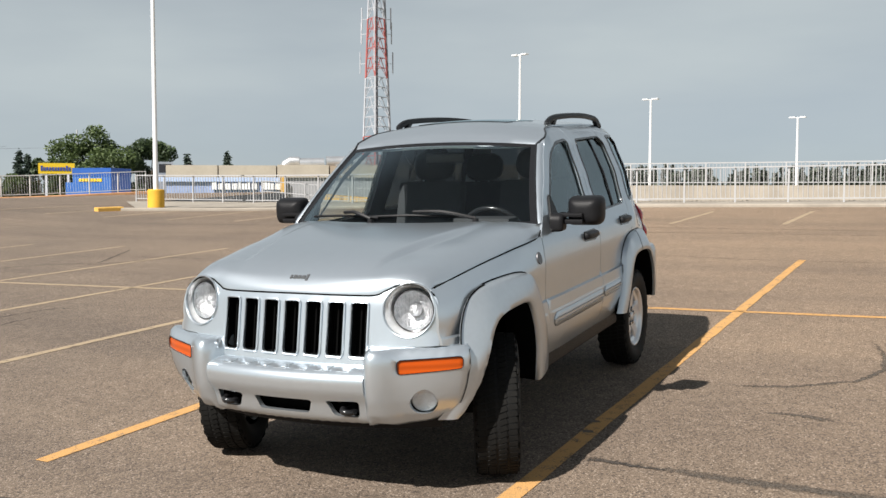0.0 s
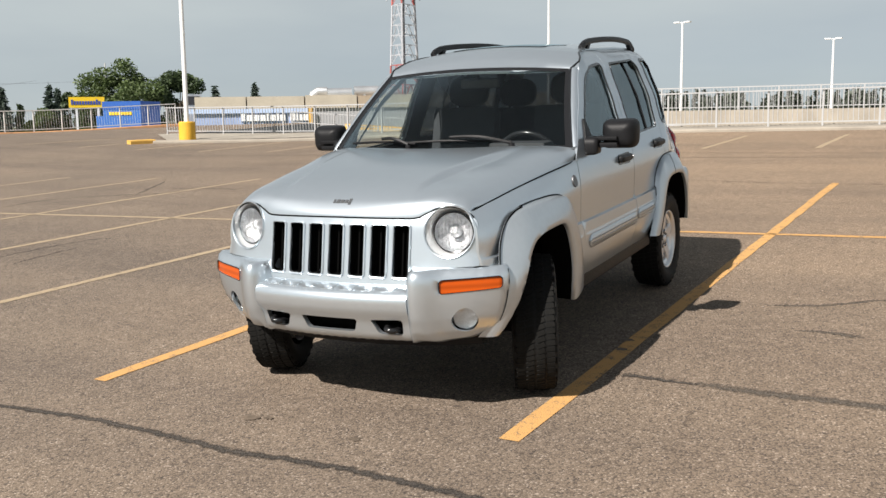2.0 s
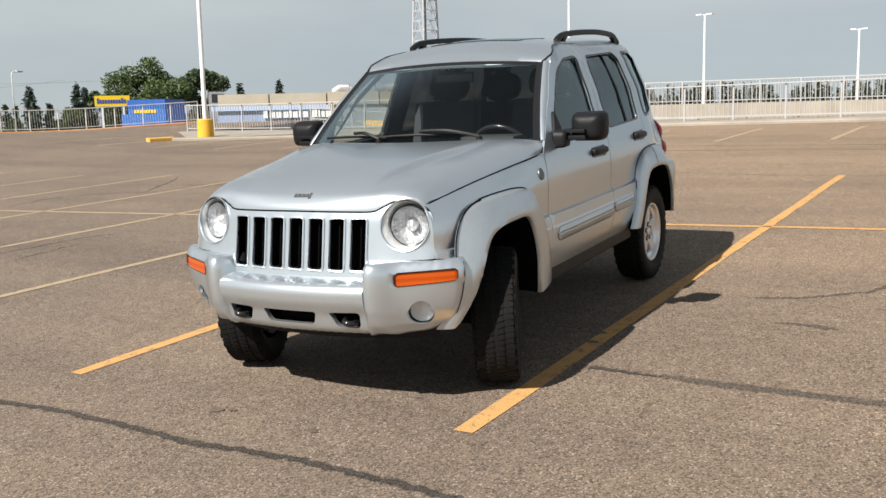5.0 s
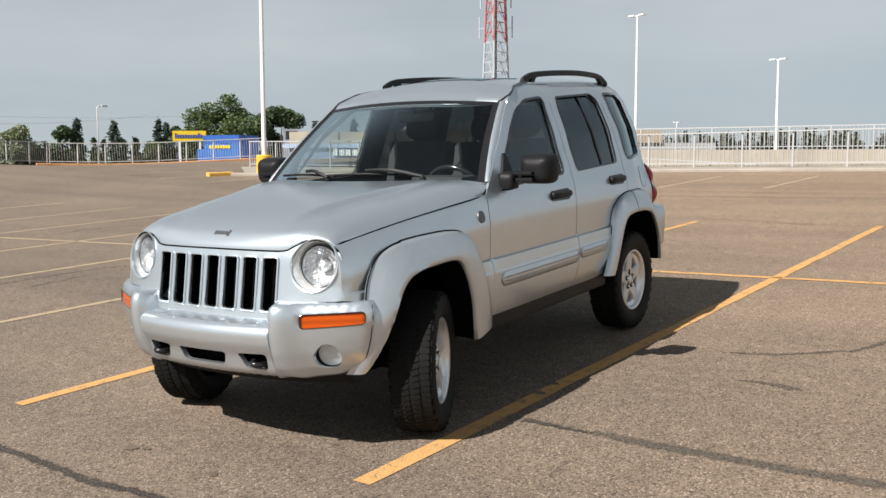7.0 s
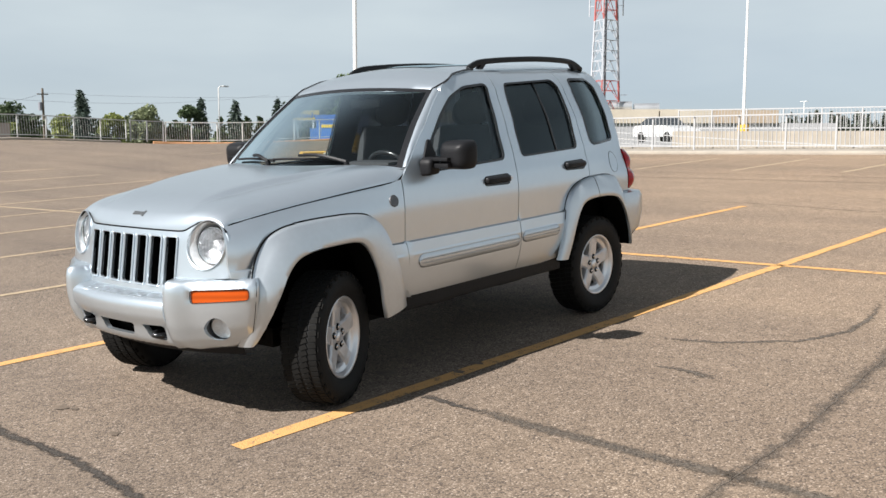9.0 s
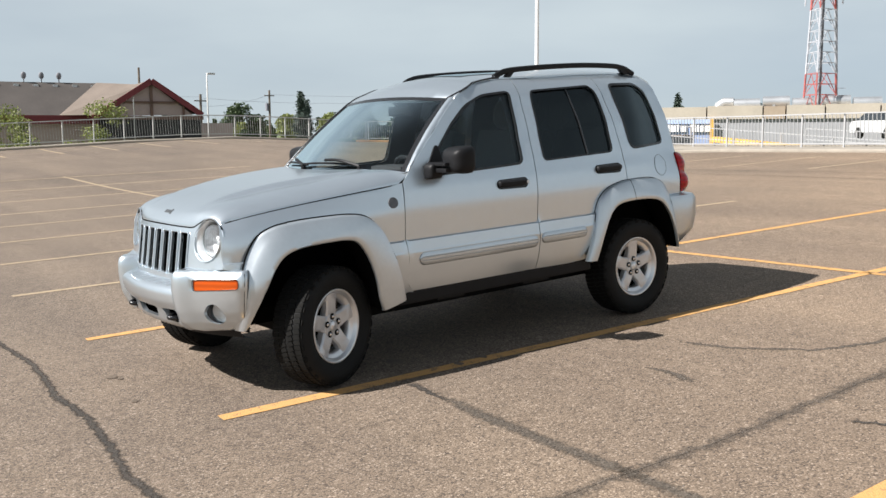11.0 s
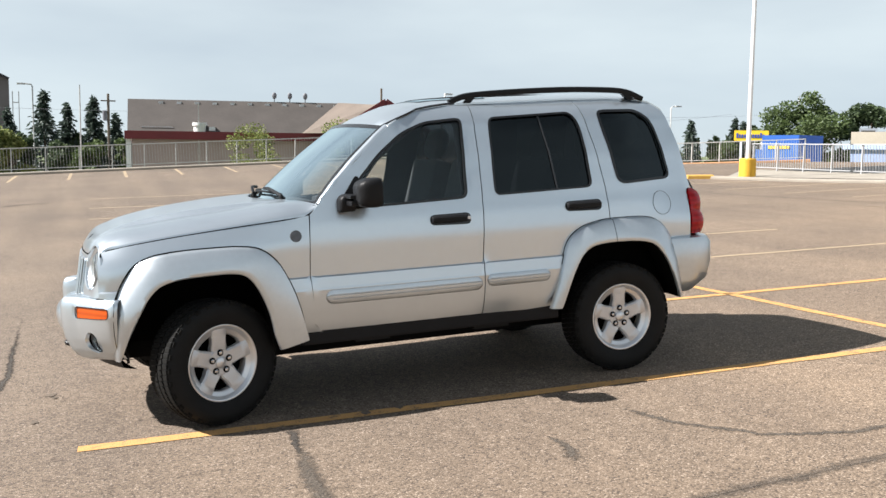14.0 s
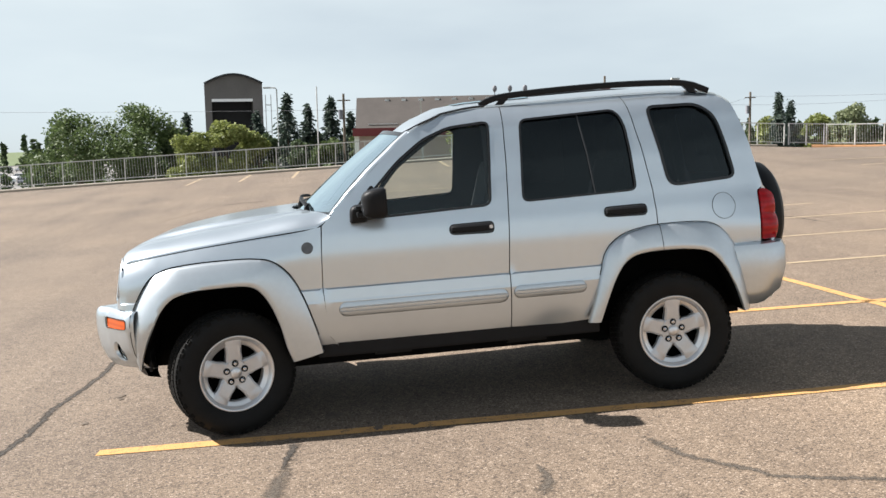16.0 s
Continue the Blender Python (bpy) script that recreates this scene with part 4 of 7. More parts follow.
# ---- trees ----
def leaf_cloud(clumps, count, size, rng, flat=0.6):
    """Many small bent leaves over a set of clumps (centre, radius)."""
    verts, faces = [], []
    total = sum(r ** 2 for _, r in clumps)
    for c, r in clumps:
        for _ in range(int(count * r * r / total)):
            d = Vector((rng.gauss(0, 1), rng.gauss(0, 1), rng.gauss(0, 1))).normalized()
            p = c + Vector((d.x, d.y, d.z * 0.8)) * r * (rng.random() ** 0.45)
            u = Vector((rng.gauss(0, 1), rng.gauss(0, 1), rng.gauss(0, flat))).normalized()
            v = u.orthogonal().normalized()
            v.rotate(Matrix.Rotation(rng.uniform(0, math.tau), 3, u))
            s = size * rng.uniform(0.6, 1.4)
            k = len(verts)
            verts += [p - u * s, p + v * s * 0.55, p + u * s, p - v * s * 0.55]
            faces.append((k, k + 1, k + 2, k + 3))
    return verts, faces


def tree(base, height, spread, mat, label, seed, count=3500, size=0.16, trunk=0.28, crown=0.35, clumps=22, name="tree"):
    rng = random.Random(seed)
    top = thing(name, label, "tree", Matrix.Translation(base), group="trees round the deck")
    bm = bmesh.new()
    lean = Vector((rng.uniform(-0.3, 0.3), rng.uniform(-0.3, 0.3), 0))
    sweep_pts = [lean * (k / 5) + Vector((0, 0, height * 0.75 * k / 5)) for k in range(6)]
    for k in range(5):
        tube(bm, sweep_pts[k], sweep_pts[k + 1], trunk * (1 - k / 5.5), trunk * (1 - (k + 1) / 5.5), 8, False)
    spots = []
    wide, tall = spread * 0.82, height * (1 - crown) / 2
    mid = height * (1 + crown) / 2
    for k in range(clumps):
        a, e = rng.uniform(0, math.tau), rng.uniform(-0.9, 1.0)
        f = rng.uniform(0.35, 0.86)
        ring = math.sqrt(max(0.0, 1 - e * e)) * f * (1.0 if e > -0.2 else 0.8)
        c = Vector((math.cos(a) * wide * ring, math.sin(a) * wide * ring, mid + tall * e * 0.84 * (f if e < 0 else 1.0)))
        spots.append((c, min(wide, tall) * rng.uniform(0.24, 0.42)))
        if k % 2 == 0:
            s = sweep_pts[min(4, 1 + k % 4)]
            tube(bm, s, c, trunk * 0.28, trunk * 0.08, 5, False)
    part("trunk", bm, BARK, top)
    verts, faces = leaf_cloud(spots, int(count * 2.2), size * 0.68, rng)
    me = bpy.data.meshes.new("crown")
    me.from_pydata([tuple(v) for v in verts], [], faces)
    me.materials.append(mat)
    o = new("crown", me)
    o.parent = top
    return top


def spruce(base, height, spread, label, seed, count=4200, size=0.17, mat=None):
    rng = random.Random(seed)
    top = thing("spruce_tree", label, "tree", Matrix.Translation(base), group="trees round the deck")
    bm = bmesh.new()
    tube(bm, (0, 0, 0), (0, 0, height), 0.16, 0.02, 8)
    part("trunk", bm, BARK, top)
    verts, faces = [], []
    tiers = int(height * 9)
    for t in range(tiers):
        s = (t + rng.random()) / tiers
        z = height * (0.10 + 0.89 * s)
        reach = 1.35 * spread * (1 - s) ** 0.85 * rng.uniform(0.62, 1.1) + 0.05
        arms = max(3, int(6 * (1 - s) + 2.5))
        for a in range(arms):
            ang = rng.uniform(0, math.tau)
            r = reach * rng.uniform(0.65, 1.1)
            for j in range(max(3, int(count / (tiers * arms)))):
                f = rng.random() ** 0.7
                p = Vector((math.cos(ang) * r * f, math.sin(ang) * r * f, z - 0.28 * r * f + rng.gauss(0, 0.16)))
                p += Vector((rng.gauss(0, 0.1), rng.gauss(0, 0.1), 0)) * (0.4 + f)
                u = Vector((math.cos(ang) + rng.gauss(0, 0.4), math.sin(ang) + rng.gauss(0, 0.4), -0.35)).normalized()
                v = u.orthogonal().normalized()
                v.rotate(Matrix.Rotation(rng.uniform(0, math.tau), 3, u))
                w = size * rng.uniform(0.7, 1.4)
                k = len(verts)
                verts += [p - u * w, p + v * w * 0.4, p + u * w, p - v * w * 0.4]
                faces.append((k, k + 1, k + 2, k + 3))
    me = bpy.data.meshes.new("crown")
    me.from_pydata([tuple(v) for v in verts], [], faces)
    me.materials.append(mat or LEAF_SPRUCE)
    o = new("crown", me)
    o.parent = top
    return top


LOW = -5.2
# behind the blue unit and the shop
tree((-57.1, -61.4, LOW), 12.1, 4.7, LEAF_GREEN, "large broad green tree behind the blue unit", 1, 9000, 0.20, 0.4, 0.42, 34)
tree((-60.6, -57.9, LOW), 11.1, 3.8, LEAF_DARK, "dark green broad tree behind the blue unit", 2, 6000, 0.22, 0.35)
tree((-54.2, -64.3, LOW), 9.5, 1.6, LEAF_DARK, "dark green tree behind the yellow sign", 3, 3000, 0.2)
spruce((-53.0, -65.3, LOW), 9.8, 1.9, "dark spruce behind the grey railing", 4)
spruce((-66.6, -58.6, LOW), 9.8, 1.4, "dark spruce behind the shop roof", 5)
spruce((-68.9, -55.7, LOW), 10.1, 1.6, "dark spruce behind the shop roof", 6)
spruce((-79.0, -47.8, LOW), 9.6, 1.5, "dark spruce beside the radio mast", 7)
spruce((-77.0, -52.5, LOW), 9.3, 1.4, "dark spruce beside the radio mast", 8)
# behind the corner railing
for i, (x, y, h, r, mat, lab) in enumerate((
    (-43.2, -71.4, 9.3, 3.0, LEAF_PALE, "pale blossoming tree behind the corner railing"),
    (-41.0, -73.0, 8.6, 2.0, LEAF_YELLOW, "fresh green tree behind the corner railing"),
    (-46.3, -69.6, 9.4, 2.2, LEAF_DARK, "dark green tree behind the corner railing"),
    (-52.0, -64.8, 7.8, 2.6, LEAF_GREEN, "low green tree behind the corner railing"),
    (-37.4, -75.0, 8.3, 2.4, LEAF_YELLOW, "fresh green tree behind the far railing"),
    (-28.8, -67.0, 8.9, 3.2, LEAF_DARK, "dark bushy tree behind the restaurant"),
    (-31.5, -72.0, 7.6, 2.6, LEAF_YELLOW, "fresh green tree behind the far railing"),
)):
    tree((x, y, LOW), h, r, mat, lab, 20 + i, 3200, 0.2, 0.2)
for i, (x, y, h, r) in enumerate(((-39.0, -74.5, 9.6, 1.8), (-49.6, -67.1, 9.6, 1.8), (-54.5, -66.0, 9.5, 1.7), (-33.4, -65.0, 9.9, 1.3), (-23.5, -68.5, 9.6, 1.7), (-57.5, -66.5, 9.4, 1.6), (-47.2, -69.0, 9.8, 1.4))):
    spruce((x, y, LOW), h, r, "dark spruce beyond the corner railing", 40 + i)
# before the restaurant and beyond the far railing
for i, (x, y, h, r) in enumerate(((-6.6, -44.9, 8.15, 2.1), (-10.75, -43.8, 8.4, 2.2))):
    tree((x, y, LOW), h, r, LEAF_YELLOW, "slender young tree with fresh yellow-green leaves", 60 + i, 1500, 0.10, 0.07, 0.45, 18)
for i, (x, y, h, r, mat, lab) in enumerate((
    (19.2, -66.0, 9.3, 5.2, LEAF_GREEN, "bushy green tree beyond the far railing"),
    (14.9, -67.0, 9.9, 4.6, LEAF_GREEN, "bushy green tree beyond the far railing"),
    (12.9, -67.8, 8.4, 2.0, LEAF_DARK, "dark green tree beyond the far railing"),
    (10.3, -61.0, 8.1, 2.3, LEAF_YELLOW, "fresh yellow-green tree beyond the far railing"),
    (8.0, -61.5, 8.6, 2.5, LEAF_YELLOW, "fresh yellow-green tree beyond the far railing"),
    (6.3, -62.5, 7.9, 2.0, LEAF_YELLOW, "fresh yellow-green tree beyond the far railing"),
    (1.9, -70.0, 8.0, 2.2, LEAF_GREEN, "green tree beside the restaurant"),
    (3.2, -64.5, 7.4, 2.0, LEAF_DARK, "low dark green tree beyond the far railing"),
    (0.9, -63.0, 7.5, 1.9, LEAF_GREEN, "low green tree beside the restaurant"),
    (-1.2, -64.0, 7.7, 1.7, LEAF_GREEN, "low green tree beside the restaurant"),
    (6.0, -66.5, 8.0, 1.8, LEAF_DARK, "low dark green tree beyond the far railing"),
    (23.8, -78.0, 9.2, 1.6, LEAF_DARK, "dark green tree far beyond the railing"),
)):
    tree((x, y, LOW), h, r, mat, lab, 80 + i, 5200, 0.17, 0.2, 0.25, 30)
for i, (x, y, h, r) in enumerate(((4.3, -68.5, 10.6, 2.5), (2.75, -69.5, 9.7, 1.9), (0.95, -68.8, 10.3, 2.0), (-0.5, -67.0, 8.9, 1.4), (12.4, -72.0, 9.3, 1.4), (-2.4, -69.0, 9.0, 1.4), (7.0, -74.0, 9.4, 1.4), (13.9, -74.0, 8.6, 1.4))):
    spruce((x, y, LOW), h, r, "dark spruce beyond the far railing", 100 + i)


def far_woods(name, a, b, n, low, high, seed, label, mat=None):
    """A far belt of trees as one mass of small leaves."""
    rng = random.Random(seed)
    verts, faces = [], []
    for i in range(n):
        c = Vector(a).lerp(Vector(b), rng.random()) + Vector((rng.uniform(-4, 4), rng.uniform(-4, 4), 0))
        h, r = rng.uniform(low, high), rng.uniform(0.9, 1.7)
        for _ in range(150):
            s = rng.random()
            p = c + Vector((rng.gauss(0, 0.45) * r * (1.1 - s), rng.gauss(0, 0.45) * r * (1.1 - s), LOW + h * s))
            u = Vector((rng.gauss(0, 1), rng.gauss(0, 1), rng.gauss(0, 1))).normalized()
            v = u.orthogonal().normalized()
            w = rng.uniform(0.3, 0.6)
            k = len(verts)
            verts += [p - u * w, p + v * w * 0.6, p + u * w, p - v * w * 0.6]
            faces.append((k, k + 1, k + 2, k + 3))
    me = bpy.data.meshes.new(name)
    me.from_pydata([tuple(v) for v in verts], [], faces)
    me.materials.append(mat or LEAF_SPRUCE)
    return tagged(new(name, me), label, "woods", kind="stuff")


far_woods("far_woods", (-152, -75, 0), (-166, 40, 0), 560, 7.4, 10.9, 5, "far belt of spruce trees behind the upper deck, haze in their grey-green", LEAF_HAZED)
far_woods("far_woods", (-95, -95, 0), (-60, -120, 0), 60, 7.0, 9.5, 6, "far belt of green trees beyond the corner", LEAF_DARK)
far_woods("far_woods", (-60, -120, 0), (60, -125, 0), 110, 7.0, 8.6, 7, "far belt of green trees beyond the far railing", LEAF_DARK)


far_woods("bushes", (-72, -50, 0), (-33, -86, 0), 150, 5.6, 7.4, 8, "low belt of green bushes beyond the corner railing", LEAF_GREEN)

# ---- cars parked in the lot below ----
CAR_COLOURS = [material("far car paint", c, 0.3, metal=0.3, vary=0.03, scale=1, coat=0.6) for c in ((0.75, 0.75, 0.75), (0.45, 0.46, 0.48), (0.10, 0.11, 0.13), (0.30, 0.05, 0.05), (0.12, 0.16, 0.28))]
FAR_GLASS = material("far car glass", (0.03, 0.035, 0.04), 0.1, vary=0.05, scale=1)
FAR_TYRE = material("far car tyre", (0.015, 0.015, 0.015), 0.8, vary=0.1, scale=3)


def far_car(base, turn, colour, label):
    top = thing("parked_car", label, "car", Matrix.Translation(base) @ pose(0, 0, 0, 0, 0, turn), group="cars in the lot below")
    bm = bmesh.new()
    prof = [(-2.2, 0.35), (-2.25, 0.75), (-2.1, 0.98), (-1.3, 1.02), (1.0, 1.0), (2.05, 0.82), (2.2, 0.6), (2.15, 0.35)]
    rows = [[bm.verts.new((x, y * (0.96 if z > 0.9 else 1.0), z)) for x, z in prof] for y in (-0.86, 0.86)]
    for k in range(8):
        bm.faces.new((rows[0][k], rows[0][(k + 1) % 8], rows[1][(k + 1) % 8], rows[1][k]))
    bm.faces.new(rows[0][::-1])
    bm.faces.new(rows[1])
    bmesh.ops.recalc_face_normals(bm, faces=bm.faces)
    part("body", bm, colour, top)
    bm = bmesh.new()
    prof = [(-1.75, 1.0), (-1.15, 1.42), (0.15, 1.45), (0.95, 1.0)]
    rows = [[bm.verts.new((x, s * (0.80 if z < 1.2 else 0.64), z)) for x, z in prof] for s in (-1, 1)]
    for k in range(3):
        bm.faces.new((rows[0][k], rows[0][k + 1], rows[1][k + 1], rows[1][k]))
    bm.faces.new(rows[0])
    bm.faces.new(rows[1])
    bmesh.ops.recalc_face_normals(bm, faces=bm.faces)
    part("windows", bm, FAR_GLASS, top, "dark car windows")
    bm = bmesh.new()
    box(bm, (-1.12, -0.62, 1.425), (0.12, 0.62, 1.48), bevel=0.02)
    part("roof", bm, colour, top)
    for x in (-1.35, 1.35):
        for s in (-1, 1):
            bm = bmesh.new()
            tube(bm, (x, s * 0.70, 0.32), (x, s * 0.88, 0.32), 0.32, 0.32, 16)
            part("wheel", bm, FAR_TYRE, top)


rng = random.Random(77)
NAMES = ("white", "silver", "black", "dark red", "dark blue")
for row, (x0, y0, x1, y1, n) in enumerate(((66, -214, 88, -220, 6), (60, -187, 78, -192, 5), (92, -300, 112, -310, 5), (36, -252, 52, -256, 5), (4, -300, 24, -305, 6))):
    for k in range(n):
        i = rng.choice((0, 0, 1, 1, 2, 3, 4))
        s = k / max(1, n - 1)
        far_car((x0 + (x1 - x0) * s, y0 + (y1 - y0) * s, -5.12), 75 + rng.uniform(-4, 4) + 180 * rng.randint(0, 1), CAR_COLOURS[i], NAMES[i] + " car parked in the lot below the deck")

far_car((-47.0, -22.6, 1.02), 62, CAR_COLOURS[0], "white car parked beyond the ramp railing")

# ---- the silver car ----
# Its own frame: x ahead, y to its left, z up from the ground under it.
from mathutils.geometry import delaunay_2d_cdt

PAINT = material("silver metallic paint", (0.614, 0.673, 0.722), 0.29, metal=0.80, vary=0.025, scale=1.2, coat=1.0)
PAINT_LOW = material("silver paint with road dust", (0.601, 0.645, 0.679), 0.33, metal=0.76, vary=0.05, scale=2.5, coat=0.8)
for m in (PAINT, PAINT_LOW):
    # silver flakes lie flat, so the paint dims towards grazing
    m.node_tree.nodes["Principled BSDF"].inputs["Specular Tint"].default_value = (0.42, 0.45, 0.48, 1)
PLASTIC = material("black grained plastic", (0.010, 0.010, 0.011), 0.46, vary=0.15, scale=8, bump=0.12, bump_scale=400, spec=0.17)
GLOSS_BLACK = material("black glossy trim", (0.012, 0.012, 0.013), 0.22, vary=0.1, scale=4)
RUBBER = material("tyre rubber", (0.007, 0.007, 0.007), 0.7, vary=0.3, scale=9, bump=0.1, bump_scale=90, spec=0.25)
TREAD = material("dusty tread rubber", (0.010, 0.0097, 0.009), 0.9, vary=0.3, scale=12, spec=0.15)
ALLOY = material("cast alloy", (0.62, 0.62, 0.63), 0.38, metal=0.5, vary=0.05, scale=6, coat=0.3)
ALLOY_CUT = material("machined alloy lip", (0.72, 0.72, 0.73), 0.3, metal=0.75, vary=0.04, scale=10)
STEEL_DARK = material("dark underbody steel", (0.005, 0.005, 0.005), 0.8, vary=0.3, scale=5, spec=0.1)
# Black liner; near-zero colour also holds the shade of slots, brakes and bumper space.
LINER = material("black arch liner and recess shade", (0.003, 0.003, 0.003), 0.95, vary=0.2, scale=5, spec=0.05)
CHROME = material("bright reflector", (0.60, 0.61, 0.63), 0.30, metal=0.75, vary=0.12, scale=60, bump=1.0, bump_scale=70)
LAMP_SILVER = material("silvered lamp bucket", (0.74, 0.75, 0.76), 0.32, metal=0.45, vary=0.08, scale=40, bump=0.3, bump_scale=60)
CHROME_TRIM = material("satin bright trim", (0.70, 0.71, 0.72), 0.2, metal=1.0, vary=0.03, scale=6)
CABIN = material("dark grey cabin plastic", (0.022, 0.023, 0.026), 0.7, vary=0.12, scale=6, bump=0.15, bump_scale=300)
CLOTH = material("grey seat cloth", (0.030, 0.0325, 0.036), 0.95, vary=0.15, scale=10, bump=0.3, bump_scale=300)
HEADLINER = material("pale grey headlining", (0.30, 0.30, 0.29), 0.95, vary=0.06, scale=5)
BADGE = material("dark grey badge", (0.13, 0.13, 0.135), 0.4, metal=0.5, vary=0.2, scale=50)


def glass_material(name, tint, rough=0.01, sheen=4.2, dust=0.0, steep=False):
    """Thin glass: clear or tinted, with a mirror sheen that grows towards grazing."""
    m = bpy.data.materials.new(name)
    m.use_nodes = True
    n, l = m.node_tree.nodes, m.node_tree.links
    n.remove(n["Principled BSDF"])
    t, g, f, x = n.new("ShaderNodeBsdfTransparent"), n.new("ShaderNodeBsdfGlossy"), n.new("ShaderNodeLayerWeight"), n.new("ShaderNodeMixShader")
    power, grow = n.new("ShaderNodeMath"), n.new("ShaderNodeMath")
    power.operation, grow.operation = "POWER", "MULTIPLY_ADD"
    power.inputs[1].default_value = sheen
    grow.inputs[1].default_value, grow.inputs[2].default_value = 0.93, 0.02 if steep else 0.034
    t.inputs["Color"].default_value = (*tint, 1)
    g.inputs["Roughness"].default_value = rough
    g.inputs["Color"].default_value = (0.80, 0.93, 0.97, 1)
    f.inputs["Blend"].default_value = 0.5
    if steep:
        rise = n.new("ShaderNodeMapRange")
        rise.interpolation_type = "SMOOTHSTEP"
        rise.inputs["From Min"].default_value, rise.inputs["From Max"].default_value = 0.40, 0.73
        l.new(f.outputs["Facing"], rise.inputs["Value"])
        l.new(rise.outputs["Result"], power.inputs[0])
    else:
        l.new(f.outputs["Facing"], power.inputs[0])
    l.new(power.outputs[0], grow.inputs[0])
    l.new(grow.outputs[0], x.inputs[0])
    l.new(t.outputs[0], x.inputs[1])
    l.new(g.outputs[0], x.inputs[2])
    # dust: pale diffuse film that paints a veil of reflected light over the glass.
    film, last = n.new("ShaderNodeBsdfDiffuse"), n.new("ShaderNodeMixShader")
    film.inputs["Color"].default_value = (0.52, 0.62, 0.70, 1)
    last.inputs[0].default_value = dust
    l.new(x.outputs[0], last.inputs[1])
    l.new(film.outputs[0], last.inputs[2])
    l.new(last.outputs[0], n["Material Output"].inputs["Surface"])
    return m


def lens_material(name, colour, trans=0.0, rough=0.12):
    m = bpy.data.materials.new(name)
    m.use_nodes = True
    n, l = m.node_tree.nodes, m.node_tree.links
    b = n["Principled BSDF"]
    b.inputs["Roughness"].default_value = rough
    b.inputs["Transmission Weight"].default_value = trans
    b.inputs["Coat Weight"].default_value = 0.15
    b.inputs["Specular IOR Level"].default_value = 0.3
    tc, wv, bump, ramp = n.new("ShaderNodeTexCoord"), n.new("ShaderNodeTexWave"), n.new("ShaderNodeBump"), n.new("ShaderNodeValToRGB")
    wv.inputs["Scale"].default_value, wv.bands_direction = 9.0, "Z"
    l.new(tc.outputs["Object"], wv.inputs["Vector"])
    l.new(wv.outputs["Fac"], bump.inputs["Height"])
    bump.inputs["Strength"].default_value, bump.inputs["Distance"].default_value = 0.05, 0.003
    l.new(bump.outputs[0], b.inputs["Normal"])
    ramp.color_ramp.elements[0].color = (*[c * 0.72 for c in colour], 1)
    ramp.color_ramp.elements[1].color = (*colour, 1)
    l.new(wv.outputs["Fac"], ramp.inputs["Fac"])
    l.new(ramp.outputs["Color"], b.inputs["Base Color"])
    return m


GLASS_FRONT = glass_material("windscreen glass", (0.82, 0.88, 0.87), sheen=1.5, dust=0.006, steep=True)
GLASS_SIDE = glass_material("front door glass", (0.84, 0.89, 0.88), sheen=4.0, dust=0.012)
GLASS_DARK = glass_material("dark privacy glass", (0.040, 0.044, 0.048), sheen=4.0, dust=0.003)
GLASS_LAMP = glass_material("lamp glass", (0.95, 0.95, 0.95))
MARK_GREY = material("grey raised lettering", (0.20, 0.205, 0.21), 0.35, metal=0.8, vary=0.1, scale=50)
AMBER = lens_material("amber lens", (0.50, 0.076, 0.006))
RED = lens_material("red lens", (0.42, 0.005, 0.009))

car = thing("car", "silver compact sport utility car with turned front wheels", "car", TILT @ Matrix.Translation((0, -0.025, 0)))


# -- curves and panels --
def mixed(x, table):
    """A smooth curve through a table of (x, value)."""
    if x <= table[0][0]:
        return table[0][1]
    for (a, va), (b, vb) in zip(table, table[1:]):
        if x <= b:
            s = (x - a) / (b - a)
            s = s * s * (3 - 2 * s) * 0.3 + s * 0.7
            return va + (vb - va) * s
    return table[-1][1]


def glide(x, table):
    """A curve through a table without waves: its slopes are means of the slopes beside each point."""
    if x <= table[0][0]:
        return table[0][1]
    if x >= table[-1][0]:
        return table[-1][1]
    k = max(i for i in range(len(table) - 1) if table[i][0] <= x)
    cut = [(b[1] - a[1]) / (b[0] - a[0]) for a, b in zip(table, table[1:])]
    slope = [cut[max(0, min(len(cut) - 1, i - 1))] * 0.5 + cut[min(len(cut) - 1, i)] * 0.5 for i in (k, k + 1)]
    (a, va), (b, vb) = table[k], table[k + 1]
    h, t = b - a, (x - a) / (b - a)
    return va * (1 + 2 * t) * (1 - t) ** 2 + vb * t * t * (3 - 2 * t) + h * slope[0] * t * (1 - t) ** 2 + h * slope[1] * t * t * (t - 1)


def smooth(a, b, x):
    s = min(1.0, max(0.0, (x - a) / (b - a)))
    return s * s * (3 - 2 * s)


def spline(pts, n=6, closed=False):
    """Catmull-Rom through points of any dimension."""
    out, k = [], len(pts)
    for i in range(k if closed else k - 1):
        p = [pts[(i + j - 1) % k] if closed else pts[min(k - 1, max(0, i + j - 1))] for j in range(4)]
        for s in range(n):
            t = s / n
            out.append(tuple(0.5 * (2 * b + (c - a) * t + (2 * a - 5 * b + 4 * c - d) * t * t + (3 * b - a - 3 * c + d) * t ** 3) for a, b, c, d in zip(*p)))
    if not closed:
        out.append(tuple(pts[-1]))
    return out


